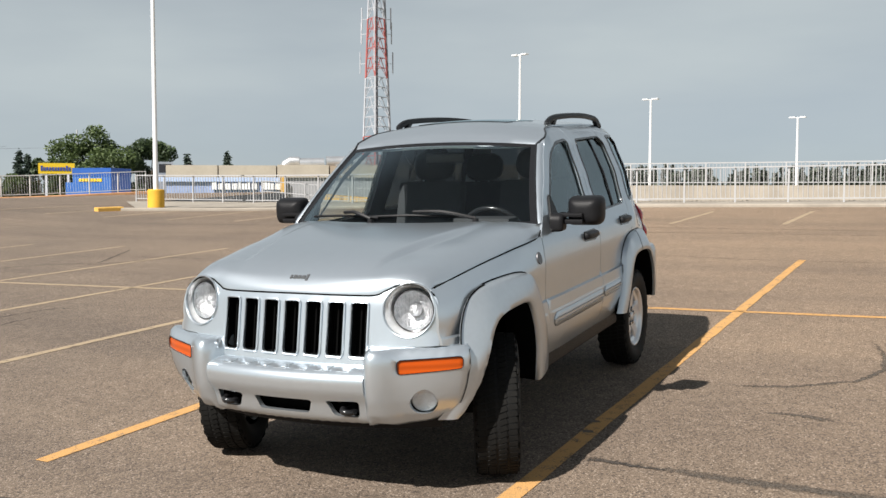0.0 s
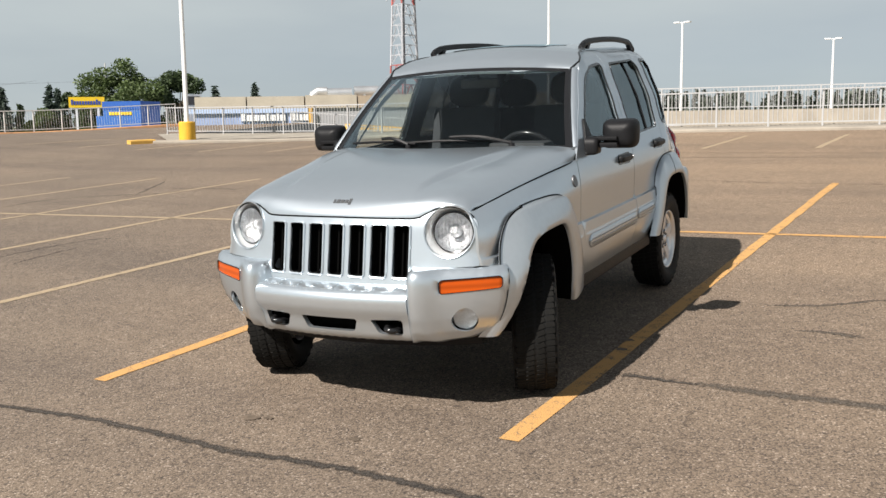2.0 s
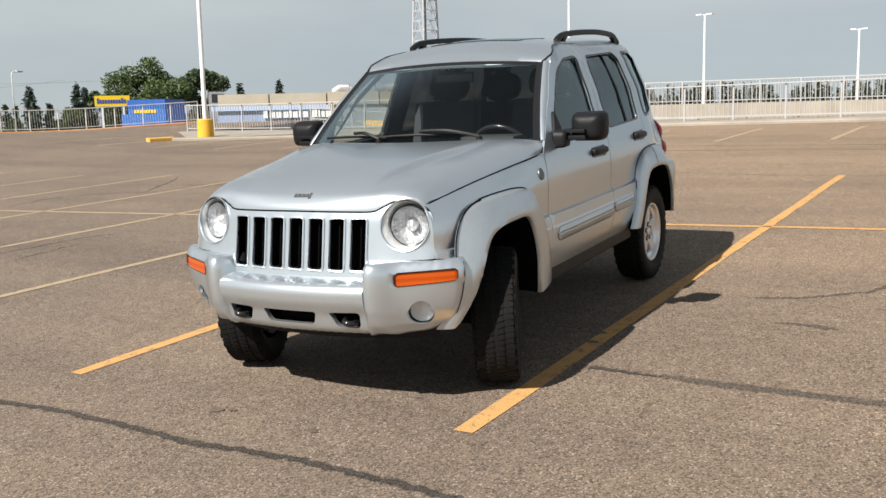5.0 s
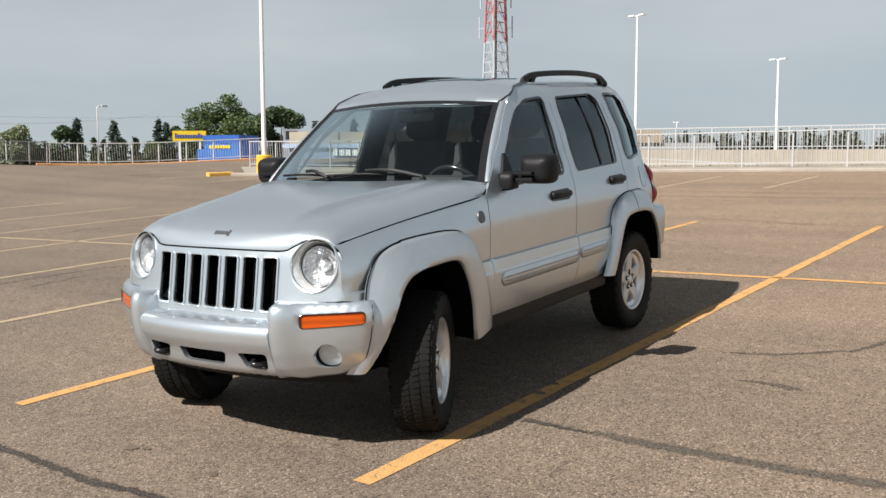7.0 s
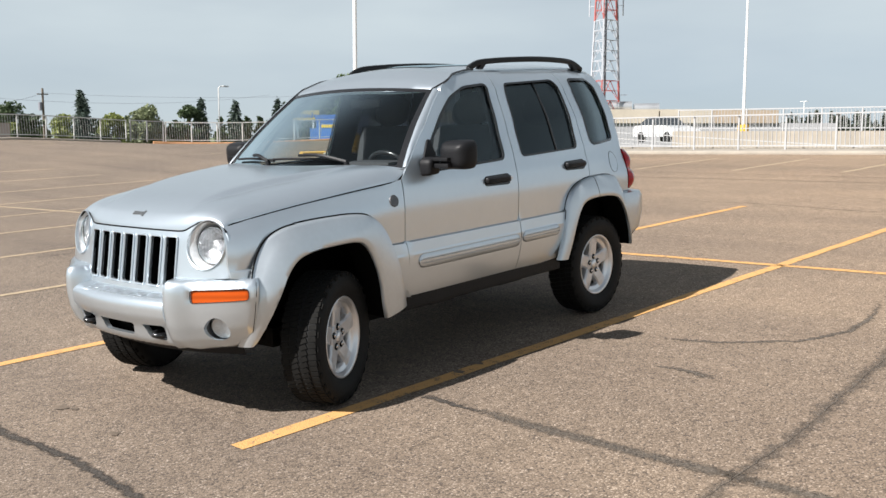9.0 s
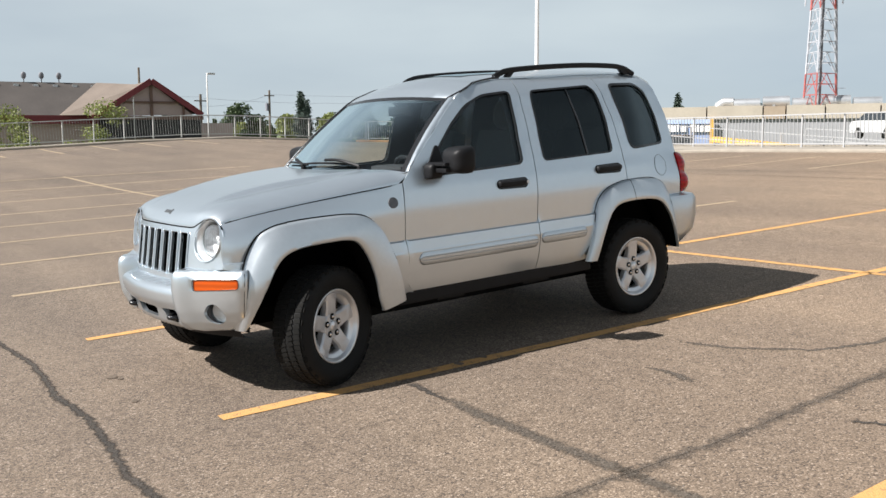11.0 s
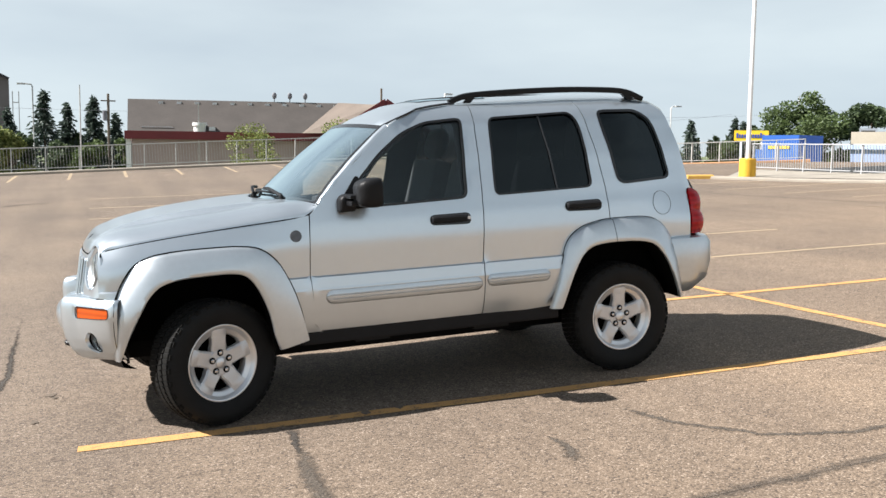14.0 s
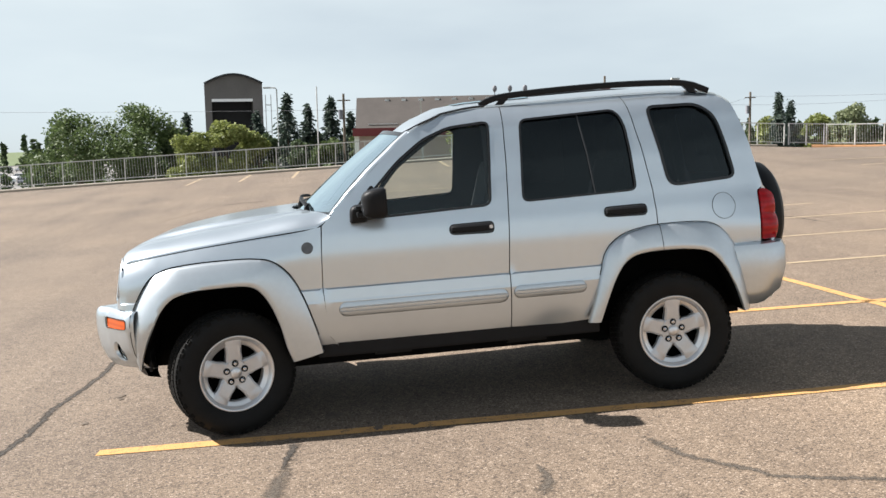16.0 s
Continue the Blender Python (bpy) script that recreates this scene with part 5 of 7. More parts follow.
def rounded(pts, r, n=5):
    """A closed outline with its corners rounded."""
    out, k = [], len(pts)
    for i in range(k):
        a, b, c = (Vector(pts[(i + j) % k]) for j in (-1, 0, 1))
        ra, rc = min(r, (a - b).length * 0.45), min(r, (c - b).length * 0.45)
        p, q = b + (a - b).normalized() * ra, b + (c - b).normalized() * rc
        for s in range(n + 1):
            t = s / n
            out.append(tuple(p * (1 - t) ** 2 + b * 2 * t * (1 - t) + q * t * t))
    return out


def inside(p, poly):
    x, y = p
    hit = False
    for (x0, y0), (x1, y1) in zip(poly, poly[1:] + poly[:1]):
        if (y0 > y) != (y1 > y) and x < (x1 - x0) * (y - y0) / (y1 - y0) + x0:
            hit = not hit
    return hit


def resample(poly, step, closed=True):
    out = []
    ends = poly[1:] + poly[:1] if closed else poly[1:]
    for a, b in zip(poly, ends):
        n = max(1, math.ceil(math.dist(a, b) / step))
        out += [(a[0] + (b[0] - a[0]) * k / n, a[1] + (b[1] - a[1]) * k / n) for k in range(n)]
    if not closed:
        out.append(poly[-1])
    return out


def near_edge(p, pts, d):
    return any(abs(p[0] - q[0]) < d and abs(p[1] - q[1]) < d for q in pts)


def panel(bm, outline, f, holes=(), step=0.045, turn=None, out=None, creases=(), extra=()):
    """A sheet over an outline in its two parameters, laid on the surface f, with holes and edges that turn inwards."""
    loops = [resample(list(outline), step)] + [resample(list(h), step) for h in holes]
    verts, edges = [], []
    for loop in loops:
        k = len(verts)
        verts += loop
        edges += [(k + i, k + (i + 1) % len(loop)) for i in range(len(loop))]
    us, vs = [p[0] for p in loops[0]], [p[1] for p in loops[0]]
    rim = list(verts)
    nu, nv = int((max(us) - min(us)) / step) + 1, int((max(vs) - min(vs)) / step) + 1
    for i in range(nu + 1):
        for j in range(nv + 1):
            p = (min(us) + i * step + 0.003, min(vs) + (j + 0.5 * (i % 2)) * step + 0.003)
            if inside(p, loops[0]) and not any(inside(p, h) for h in loops[1:]) and not near_edge(p, rim, step * 0.6):
                verts.append(p)
    for c in creases:
        verts = [p for i, p in enumerate(verts) if i < len(rim) or abs(p[1] - c) > 0.016]
    for c in creases:
        for i in range(int((max(us) - min(us)) / 0.03) + 1):
            p = (min(us) + i * 0.03, c)
            if inside(p, loops[0]) and not any(inside(p, h) for h in loops[1:]) and not near_edge(p, rim, 0.006):
                verts.append(p)
    for q in extra:
        verts = [p for i, p in enumerate(verts) if i < len(rim) or abs(p[0] - q[0]) > 0.015 or abs(p[1] - q[1]) > 0.015]
    verts += [q for q in extra if inside(q, loops[0]) and not near_edge(q, rim, 0.005)]
    vo, _, fo, *_ = delaunay_2d_cdt([Vector(v) for v in verts], edges, [], 0, 1e-5)
    made = [bm.verts.new(f(v.x, v.y)) for v in vo]
    faces = []
    for tri in fo:
        pa, pb, pc = (vo[i] for i in tri)
        long = max((pa - pb).length, (pb - pc).length, (pc - pa).length)
        if abs((pb - pa).cross(pc - pa)) < 4e-4 * long:
            continue
        c = (sum(vo[i].x for i in tri) / 3, sum(vo[i].y for i in tri) / 3)
        if inside(c, loops[0]) and not any(inside(c, h) for h in loops[1:]):
            try:
                faces.append(bm.faces.new([made[i] for i in tri]))
            except ValueError:
                pass
    for v in [v for v in made if not v.link_faces]:
        bm.verts.remove(v)
    if out is None and turn is not None:
        out = -turn
    if out is not None:
        bm.normal_update()
        for fc in faces:
            if fc.normal.dot(out) < 0:
                fc.normal_flip()
    if turn is not None:
        lip = [e for fc in faces for e in fc.edges if len(e.link_faces) == 1]
        lip = list(dict.fromkeys(lip))
        g = bmesh.ops.extrude_edge_only(bm, edges=lip)
        bmesh.ops.translate(bm, verts=[e for e in g["geom"] if isinstance(e, bmesh.types.BMVert)], vec=turn)
    return faces


def set_sharp(ob, angle=35):
    me = ob.data
    for p in me.polygons:
        p.use_smooth = True
    me.set_sharp_from_angle(angle=radians(angle))
    return ob


def crease_sharp(ob):
    """Hard edges along the side's pressed crease."""
    me = ob.data
    for e in me.edges:
        a, b = (me.vertices[i].co.z for i in e.vertices)
        if abs(a - b) < 0.003 and min(abs(a - c) for c in CREASE) < 0.003:
            e.use_edge_sharp = True
    return ob


# -- the body's surfaces --
W_TABLE = [(-2.12, 0.66), (-2.04, 0.735), (-1.93, 0.775), (-1.70, 0.80), (-1.4, 0.838), (-1.1, 0.848), (-0.5, 0.862), (0.5, 0.866), (0.95, 0.858), (1.5, 0.835), (1.80, 0.805), (1.92, 0.785), (1.965, 0.768), (1.985, 0.754), (2.0, 0.735)]
T_TABLE = [(0.40, -0.085), (0.49, -0.043), (0.56, -0.017), (0.64, 0.003), (0.69, 0.009), (0.742, 0.012), (0.756, 0.009), (0.818, 0.0025), (0.826, -0.0115), (1.02, -0.008), (1.13, -0.02), (1.24, -0.048), (1.45, -0.115), (1.70, -0.20), (1.775, -0.245), (1.82, -0.30), (1.86, -0.40)]
SEAM_Z = [(0.70, 1.258), (0.785, 1.19), (0.90, 1.175), (1.15, 1.15), (1.46, 1.118), (1.80, 1.075), (1.96, 1.045)]
SEAM_Y = [(0.70, 0.802), (0.785, 0.818), (1.15, 0.79), (1.5, 0.757), (1.80, 0.725), (1.96, 0.69)]


def side_y(x, z):
    y = mixed(x, W_TABLE) + mixed(z, T_TABLE)
    if x < -1.5:
        y -= 0.04 * smooth(-1.45, -1.95, x) * smooth(0.95, 1.25, z)
    y += 0.028 * smooth(-0.4, -1.2, x) * smooth(1.2, 1.5, z)
    if x > 0.70:
        zs, ys = glide(x, SEAM_Z), glide(x, SEAM_Y)
        s = min(1.15, max(0.0, (z - zs + 0.17) / 0.17))
        y += (ys - y) * s * s * smooth(0.70, 0.95, x)
    return y


def side(s, off=0.0):
    return lambda x, z: Vector((x, s * (side_y(x, z) + off), z))


ARCH_F_OUT = [(1.925, 0.418), (1.935, 0.57), (1.905, 0.77), (1.81, 0.94), (1.70, 1.005), (1.55, 1.025), (1.38, 1.032), (1.20, 1.030), (1.08, 1.005), (0.985, 0.92), (0.915, 0.78), (0.865, 0.62), (0.825, 0.45)]
ARCH_F_IN = [(1.893, 0.425), (1.848, 0.548), (1.79, 0.67), (1.725, 0.785), (1.65, 0.85), (1.54, 0.876), (1.38, 0.885), (1.25, 0.883), (1.175, 0.855), (1.115, 0.77), (1.065, 0.64), (1.035, 0.50), (1.005, 0.41)]
ARCH_R_OUT = [(-0.78, 0.48), (-0.83, 0.64), (-0.875, 0.80), (-0.925, 0.92), (-1.02, 0.995), (-1.14, 1.028), (-1.27, 1.040), (-1.50, 1.036), (-1.63, 1.005), (-1.715, 0.92), (-1.765, 0.80), (-1.80, 0.64), (-1.83, 0.47)]
ARCH_R_IN = [(-0.85, 0.48), (-0.90, 0.62), (-0.955, 0.745), (-1.01, 0.825), (-1.075, 0.868), (-1.16, 0.884), (-1.27, 0.888), (-1.44, 0.882), (-1.55, 0.85), (-1.63, 0.765), (-1.685, 0.66), (-1.725, 0.56), (-1.755, 0.47)]


def between(a, b, s):
    return [tuple(p * (1 - s) + q * s for p, q in zip(u, v)) for u, v in zip(a, b)]


MID_F, MID_R = spline(between(ARCH_F_OUT, ARCH_F_IN, 0.35), 3), spline(between(ARCH_R_OUT, ARCH_R_IN, 0.35), 3)


TUCK = [(0.40, 0.140), (0.47, 0.085), (0.53, 0.052), (0.60, 0.024), (0.68, 0.006), (0.74, 0.0)]


def flare(s, outer, inner, name):
    bm = bmesh.new()
    a, b = spline(outer, 8), spline(inner, 8)
    rows, lips = [], []
    for p, q in zip(a, b):
        row = []
        for k, out in ((0.0, -0.004), (0.02, 0.027), (0.10, 0.0345), (0.28, 0.044), (0.5, 0.052), (0.8, 0.059), (0.95, 0.058), (1.0, 0.050)):
            out -= 0.85 * (out + 0.004) * (1 - smooth(0.0, 0.45, k)) * smooth(1.62, 1.84, p[0])
            x, z = p[0] + (q[0] - p[0]) * k, p[1] + (q[1] - p[1]) * k
            wide = sum(mixed(max(-1.80, min(1.86, p[0] + d)), W_TABLE) for d in (-0.2, -0.12, -0.05, 0.05, 0.12, 0.2)) / 6
            base = (wide + 0.004 - 0.012 * smooth(0.55, 0.98, p[1]) + 0.024 * smooth(1.80, 1.93, p[0]) * smooth(0.95, 0.70, p[1])) * (1 - k) + 0.853 * k
            row.append(bm.verts.new((x, s * (base + out - mixed(z, TUCK) * (0.25 + 0.75 * smooth(1.50, 1.85, x))), z)))
        low = mixed(q[1], TUCK) * (0.25 + 0.75 * smooth(1.50, 1.85, q[0]))
        row.append(bm.verts.new((q[0], s * (0.885 - low), q[1])))
        rows.append(row)
        lips.append([(q[0], s * (0.8855 - low), q[1]), (q[0], s * (0.72 - low), q[1] + 0.012)])
    for r, t in zip(rows, rows[1:]):
        for k in range(8):
            bm.faces.new((r[k], r[k + 1], t[k + 1], t[k]))
    for row in (rows[0], rows[-1]):
        bm.faces.new(row)
    bmesh.ops.recalc_face_normals(bm, faces=bm.faces)
    cuts = [[v.co.copy() for v in row[:8]] for row in rows]
    made = set_sharp(part(name, bm, PAINT_LOW, car, "broad silver wheel arch flare"), 50)
    bm = bmesh.new()
    lips = [[bm.verts.new(p) for p in lip] for lip in lips]
    for r, t in zip(lips, lips[1:]):
        bm.faces.new((r[0], r[1], t[1], t[0]))
    part("arch_lining", bm, LINER, made, "black plastic lining inside the arch")
    bm = bmesh.new()
    line = []
    for i in range(14, len(a) - 5):
        y = cuts[i][0].y + s * 0.007 if outer is ARCH_F_OUT and i < 38 else s * (side_y(max(-1.80, min(1.86, a[i][0])), min(a[i][1], 1.05)) + 0.001)
        line.append(Vector((a[i][0], y, a[i][1] + 0.003)))
    sweep(bm, line, 0.004 if outer is ARCH_F_OUT else 0.0025, 5)
    part("flare_gap", bm, LINER, made, "dark gap above the flare")
    if name == "rear_wheel_flare":
        # the joint where the door's half of the flare meets the wing's
        k = min(range(len(cuts)), key=lambda i: abs(cuts[i][4].x + 1.25))
        bm = bmesh.new()
        sweep(bm, cuts[k], 0.0022, 5)
        part("flare_joint", bm, GLOSS_BLACK, made, "thin dark joint across the flare")
    return made


WIN_F = rounded([(0.585, 1.205), (0.49, 1.352), (0.31, 1.535), (0.14, 1.66), (-0.02, 1.722), (-0.27, 1.742), (-0.283, 1.70), (-0.238, 1.232)], 0.05)
WIN_R = rounded([(-0.468, 1.738), (-1.075, 1.762), (-1.125, 1.66), (-1.145, 1.255), (-0.425, 1.238)], 0.05)
WIN_Q = rounded([(-1.265, 1.768), (-1.63, 1.768), (-1.745, 1.68), (-1.825, 1.280), (-1.345, 1.262)], 0.07)


def band(bm, loop, f, width, lift):
    """A flat strip that follows a closed outline on a surface, inside of it by width."""
    pts = resample(list(loop), 0.03)
    n = len(pts)
    area = sum(a[0] * b[1] - b[0] * a[1] for a, b in zip(pts, pts[1:] + pts[:1]))
    ins = []
    for i in range(n):
        d = Vector(pts[(i + 1) % n]) - Vector(pts[i - 1])
        nrm = Vector((-d.y, d.x)).normalized() * (1 if area > 0 else -1)
        ins.append((pts[i][0] + nrm.x * width, pts[i][1] + nrm.y * width))
    rows = [[bm.verts.new(f(*p) + lift) for p in pts], [bm.verts.new(f(*p) + lift) for p in ins]]
    for i in range(n):
        bm.faces.new((rows[0][i], rows[0][(i + 1) % n], rows[1][(i + 1) % n], rows[1][i]))
    g = bmesh.ops.extrude_edge_only(bm, edges=[bm.edges.get((rows[1][i], rows[1][(i + 1) % n])) for i in range(n)])
    bmesh.ops.translate(bm, verts=[e for e in g["geom"] if isinstance(e, bmesh.types.BMVert)], vec=-lift * 3)


def pane(parent, outline, s, mat, off=-0.014, label=""):
    bm = bmesh.new()
    panel(bm, outline, side(s, off), step=0.08, out=Vector((0, s, 0)))
    o = part("window_pane", bm, mat, parent, label, True)
    o.visible_shadow = False
    return o


def seal(parent, outline, s, width=0.012):
    bm = bmesh.new()
    band(bm, outline, side(s), width, Vector((0, s * 0.003, 0)))
    return part("window_seal", bm, GLOSS_BLACK, parent, "black rubber window seal")


def moulding(parent, s, x0, x1, z0, z1):
    """A raised strip with round ends and two grooves along its middle, with a dark joint round it."""
    bm = bmesh.new()
    rows, n, r, zc = [], 30, (z1 - z0) / 2, (z0 + z1) / 2
    for i in range(n + 1):
        s0 = 0.5 - 0.5 * math.cos(math.pi * i / n)
        x = x0 + (x1 - x0) * s0
        d = min(abs(x - x0), abs(x - x1), r)
        e = max(0.06, math.sqrt(1 - (1 - d / r) ** 2))
        row = []
        for k, out in ((-1.0, -0.001), (-0.97, 0.004), (-0.75, 0.009), (-0.36, 0.012), (-0.30, 0.006), (-0.22, 0.006), (-0.16, 0.013), (0.16, 0.013), (0.22, 0.006), (0.30, 0.006), (0.36, 0.011), (0.75, 0.007), (0.97, 0.003), (1.0, -0.001)):
            z = zc + r * k * e
            row.append(bm.verts.new((x, s * (side_y(x, z) + out * (0.4 + 0.6 * e)), z)))
        rows.append(row)
    for a, b in zip(rows, rows[1:]):
        for k in range(len(a) - 1):
            bm.faces.new((a[k], a[k + 1], b[k + 1], b[k]))
    edge = [v.co + Vector((0, s * 0.003, -0.002)) for v in [q[0] for q in rows] + [q[-1] for q in rows[::-1]]]
    strip = set_sharp(part("side_moulding", bm, PAINT_LOW, parent), 40)
    bm = bmesh.new()
    sweep(bm, edge, 0.0009, 5, True)
    part("moulding_gap", bm, GLOSS_BLACK, strip, "thin dark joint round the strip")


def door_handle(parent, s, x, z):
    y = side_y(x, z)
    bm = bmesh.new()
    pts = rounded([(x - 0.136, z - 0.036), (x + 0.136, z - 0.030), (x + 0.136, z + 0.034), (x - 0.136, z + 0.038)], 0.036)
    panel(bm, pts, side(s, 0.004), step=0.05, turn=Vector((0, -s * 0.012, 0)))
    part("handle_recess", bm, GLOSS_BLACK, parent)
    bm = bmesh.new()
    rows = []
    for k, e in ((-1.0, 0.1), (-0.96, 0.6), (-0.85, 0.9), (-0.6, 1.0), (0.0, 1.05), (0.6, 1.0), (0.85, 0.9), (0.96, 0.6), (1.0, 0.1)):
        xx = x + 0.128 * k
        rows.append([bm.verts.new((xx, s * (side_y(xx, z) + d * (0.35 + 0.65 * e)), z + 0.006 + h * (0.5 + 0.5 * e))) for h, d in ((-0.026, 0.004), (-0.024, 0.022), (-0.012, 0.034), (0.010, 0.034), (0.021, 0.022), (0.023, 0.004))])
    for r, t in zip(rows, rows[1:]):
        for k in range(5):
            bm.faces.new((r[k], r[k + 1], t[k + 1], t[k]))
    bm.faces.new(rows[0])
    bm.faces.new(rows[-1][::-1])
    bmesh.ops.recalc_face_normals(bm, faces=bm.faces)
    o = part("door_handle", bm, PLASTIC, parent, "black plastic door handle")
    set_sharp(o)
    if x > -0.5:
        bm = bmesh.new()
        tube(bm, (x - 0.112, s * (y + 0.024), z + 0.006), (x - 0.112, s * (y + 0.034), z + 0.006), 0.011, None, 14)
        part("lock", bm, ALLOY, parent)


SILL = 0.49
CREASE = (0.742, 0.756, 0.818, 0.826)
for s in (1, -1):
    turn = Vector((0, -s * 0.014, 0))
    flare(s, ARCH_F_OUT, ARCH_F_IN, "front_wheel_flare")
    flare(s, ARCH_R_OUT, ARCH_R_IN, "rear_wheel_flare")
    # front wing
    top = [(x, glide(x, SEAM_Z) - 0.004) for x in span(0.785, 1.955, 14)]
    bm = bmesh.new()
    arch = [p for p in MID_F if p[1] > 0.43]
    panel(bm, top + [(1.972, 1.00), (1.981, 0.94), (1.984, 0.88), (1.984, 0.79), (1.93, 0.78)] + arch[3:] + [(0.735, 0.43), (0.737, 0.482), (0.780, 0.530), (0.803, 0.83), (0.793, 1.05)], side(s), step=0.04, turn=turn, creases=CREASE)
    wing = crease_sharp(set_sharp(part("front_wing", bm, PAINT, car)))
    bm = bmesh.new()
    y = side_y(0.87, 1.07)
    tube(bm, (0.872, s * (y - 0.004), 1.07), (0.872, s * (y + 0.004), 1.072), 0.036, 0.034, 28)
    part("wing_badge", bm, BADGE, wing, "round dark grey badge", False)
    # front door with the windscreen pillar
    bm = bmesh.new()
    pillar = spline([(0.705, 1.262), (0.62, 1.345), (0.49, 1.462), (0.29, 1.64), (0.14, 1.745), (-0.02, 1.796), (-0.2, 1.817), (-0.368, 1.822)], 3)
    panel(bm, [(0.745, SILL), (0.785, 0.54), (0.798, 0.83), (0.788, 1.05), (0.777, 1.19)] + pillar + [(-0.364, 1.70), (-0.352, 1.45), (-0.335, 1.23), (-0.312, 0.85), (-0.307, SILL)], side(s), [WIN_F], 0.04, turn, creases=CREASE)
    door = crease_sharp(set_sharp(part("front_door", bm, PAINT, car)))
    pane(door, WIN_F, s, GLASS_SIDE, label="lightly tinted front window")
    seal(door, WIN_F, s, 0.015)
    door_handle(door, s, -0.105, 1.108)
    moulding(door, s, 0.715, -0.295, 0.655, 0.738)
    # rear door
    bm = bmesh.new()
    arch = [p for p in MID_R if p[0] > -1.245]
    panel(bm, [(-0.313, SILL), (-0.318, 0.85), (-0.341, 1.23), (-0.358, 1.45), (-0.370, 1.70), (-0.374, 1.822), (-0.75, 1.834), (-1.145, 1.838), (-1.168, 1.70), (-1.198, 1.52), (-1.238, 1.25), (-1.246, 1.10)] + [(-1.2465, 0.99)] + arch[::-1], side(s), [WIN_R], 0.04, turn, creases=CREASE)
    door = crease_sharp(set_sharp(part("rear_door", bm, PAINT, car)))
    pane(door, WIN_R, s, GLASS_DARK, label="dark tinted rear door window")
    seal(door, WIN_R, s)
    bm = bmesh.new()
    f = side(s, -0.008)
    sweep(bm, [f(-0.885, 1.245), f(-0.862, 1.5), f(-0.835, 1.745)], 0.006, 6)
    part("window_divider", bm, GLOSS_BLACK, door)
    door_handle(door, s, -1.055, 1.138)
    moulding(door, s, -0.33, -0.775, 0.672, 0.746)
    # rear quarter
    bm = bmesh.new()
    arch = [p for p in MID_R if p[0] < -1.258]
    panel(bm, [(-1.252, 1.10), (-1.244, 1.25), (-1.204, 1.52), (-1.174, 1.70), (-1.151, 1.838), (-1.45, 1.838), (-1.70, 1.830), (-1.80, 1.802), (-1.875, 1.742), (-1.915, 1.62), (-1.96, 1.42), (-2.005, 1.22), (-1.985, 1.205), (-1.955, 1.19), (-1.94, 1.04), (-1.935, 0.875)] + [(-1.80, 0.86)] + arch[::-1] + [(-1.2525, 0.99)], side(s), [WIN_Q], 0.04, turn)
    quarter = set_sharp(part("rear_quarter_panel", bm, PAINT, car))
    pane(quarter, WIN_Q, s, GLASS_DARK, label="dark tinted rear side window")
    seal(quarter, WIN_Q, s, 0.018)
    # tail lamp
    bm = bmesh.new()
    panel(bm, rounded([(-1.945, 0.885), (-1.95, 1.04), (-1.962, 1.19), (-2.005, 1.205), (-2.055, 1.17), (-2.065, 1.0), (-2.055, 0.885)], 0.02), lambda x, z: side(s, 0.006 + 0.034 * abs(math.sin((z - 0.885) / 0.32 * math.tau)) ** 0.75 * smooth(-1.945, -2.01, x) ** 0.7)(x, z), step=0.02, turn=Vector((0, -s * 0.05, 0)))
    lamp = set_sharp(part("tail_lamp", bm, RED, car, "red tail lamp with two round lenses"))
    bm = bmesh.new()
    panel(bm, rounded([(-2.03, 1.03), (-2.062, 1.055), (-2.062, 1.0)], 0.008, 2), side(s, 0.008), step=0.03, turn=Vector((0, -s * 0.02, 0)))
    part("lamp_notch", bm, CHROME_TRIM, lamp, "bright notch between the lenses")
# fuel door on the left rear quarter only
bm = bmesh.new()
circle = [(-1.70 + 0.077 * math.cos(a), 1.118 + 0.077 * math.sin(a)) for a in span(0, math.tau * 31 / 32, 31)]
panel(bm, circle, side(1, 0.0015), step=0.04, turn=Vector((0, -0.006, 0)))
set_sharp(part("fuel_door", bm, PAINT, car, "round silver fuel door"))
bm = bmesh.new()
sweep(bm, [side(1, 0.0005)(x, z) for x, z in [(-1.70 + 0.080 * math.cos(a), 1.118 + 0.080 * math.sin(a)) for a in span(0, math.tau * 39 / 40, 39)]], 0.0014, 5, True)
part("fuel_door_gap", bm, GLOSS_BLACK, car)

# -- roof, bonnet, windscreen --
def roof_z(x, y):
    return roof_edge(x) + 0.05 * (1 - min(1.0, abs(y) / roof_w(x)) ** 2)


def roof_edge(x):
    return mixed(x, [(-2.0, 1.66), (-1.88, 1.752), (-1.80, 1.815), (-1.70, 1.842), (-1.45, 1.850), (-1.15, 1.850), (-0.37, 1.834), (-0.2, 1.828), (-0.02, 1.805), (0.14, 1.745), (0.29, 1.655)]) + 0.004


def roof_w(x):
    return side_y(x, roof_edge(x) - 0.006) + 0.001


bm = bmesh.new()
left = [(x, roof_w(x)) for x in span(-1.87, 0.215, 26)]
front = [(0.22 + 0.085 * (1 - (y / 0.66) ** 2), y) for y in span(0.63, -0.63, 16)]
panel(bm, left + front + [(x, -y) for x, y in left[::-1]], lambda x, y: Vector((x, y, roof_z(x, y))), step=0.05, turn=Vector((0, 0, -0.012)))
roof = set_sharp(part("roof", bm, PAINT, car), 60)
bm = bmesh.new()
hatch = rounded([(-0.62, -0.33), (-0.12, -0.33), (-0.12, 0.33), (-0.62, 0.33)], 0.05)
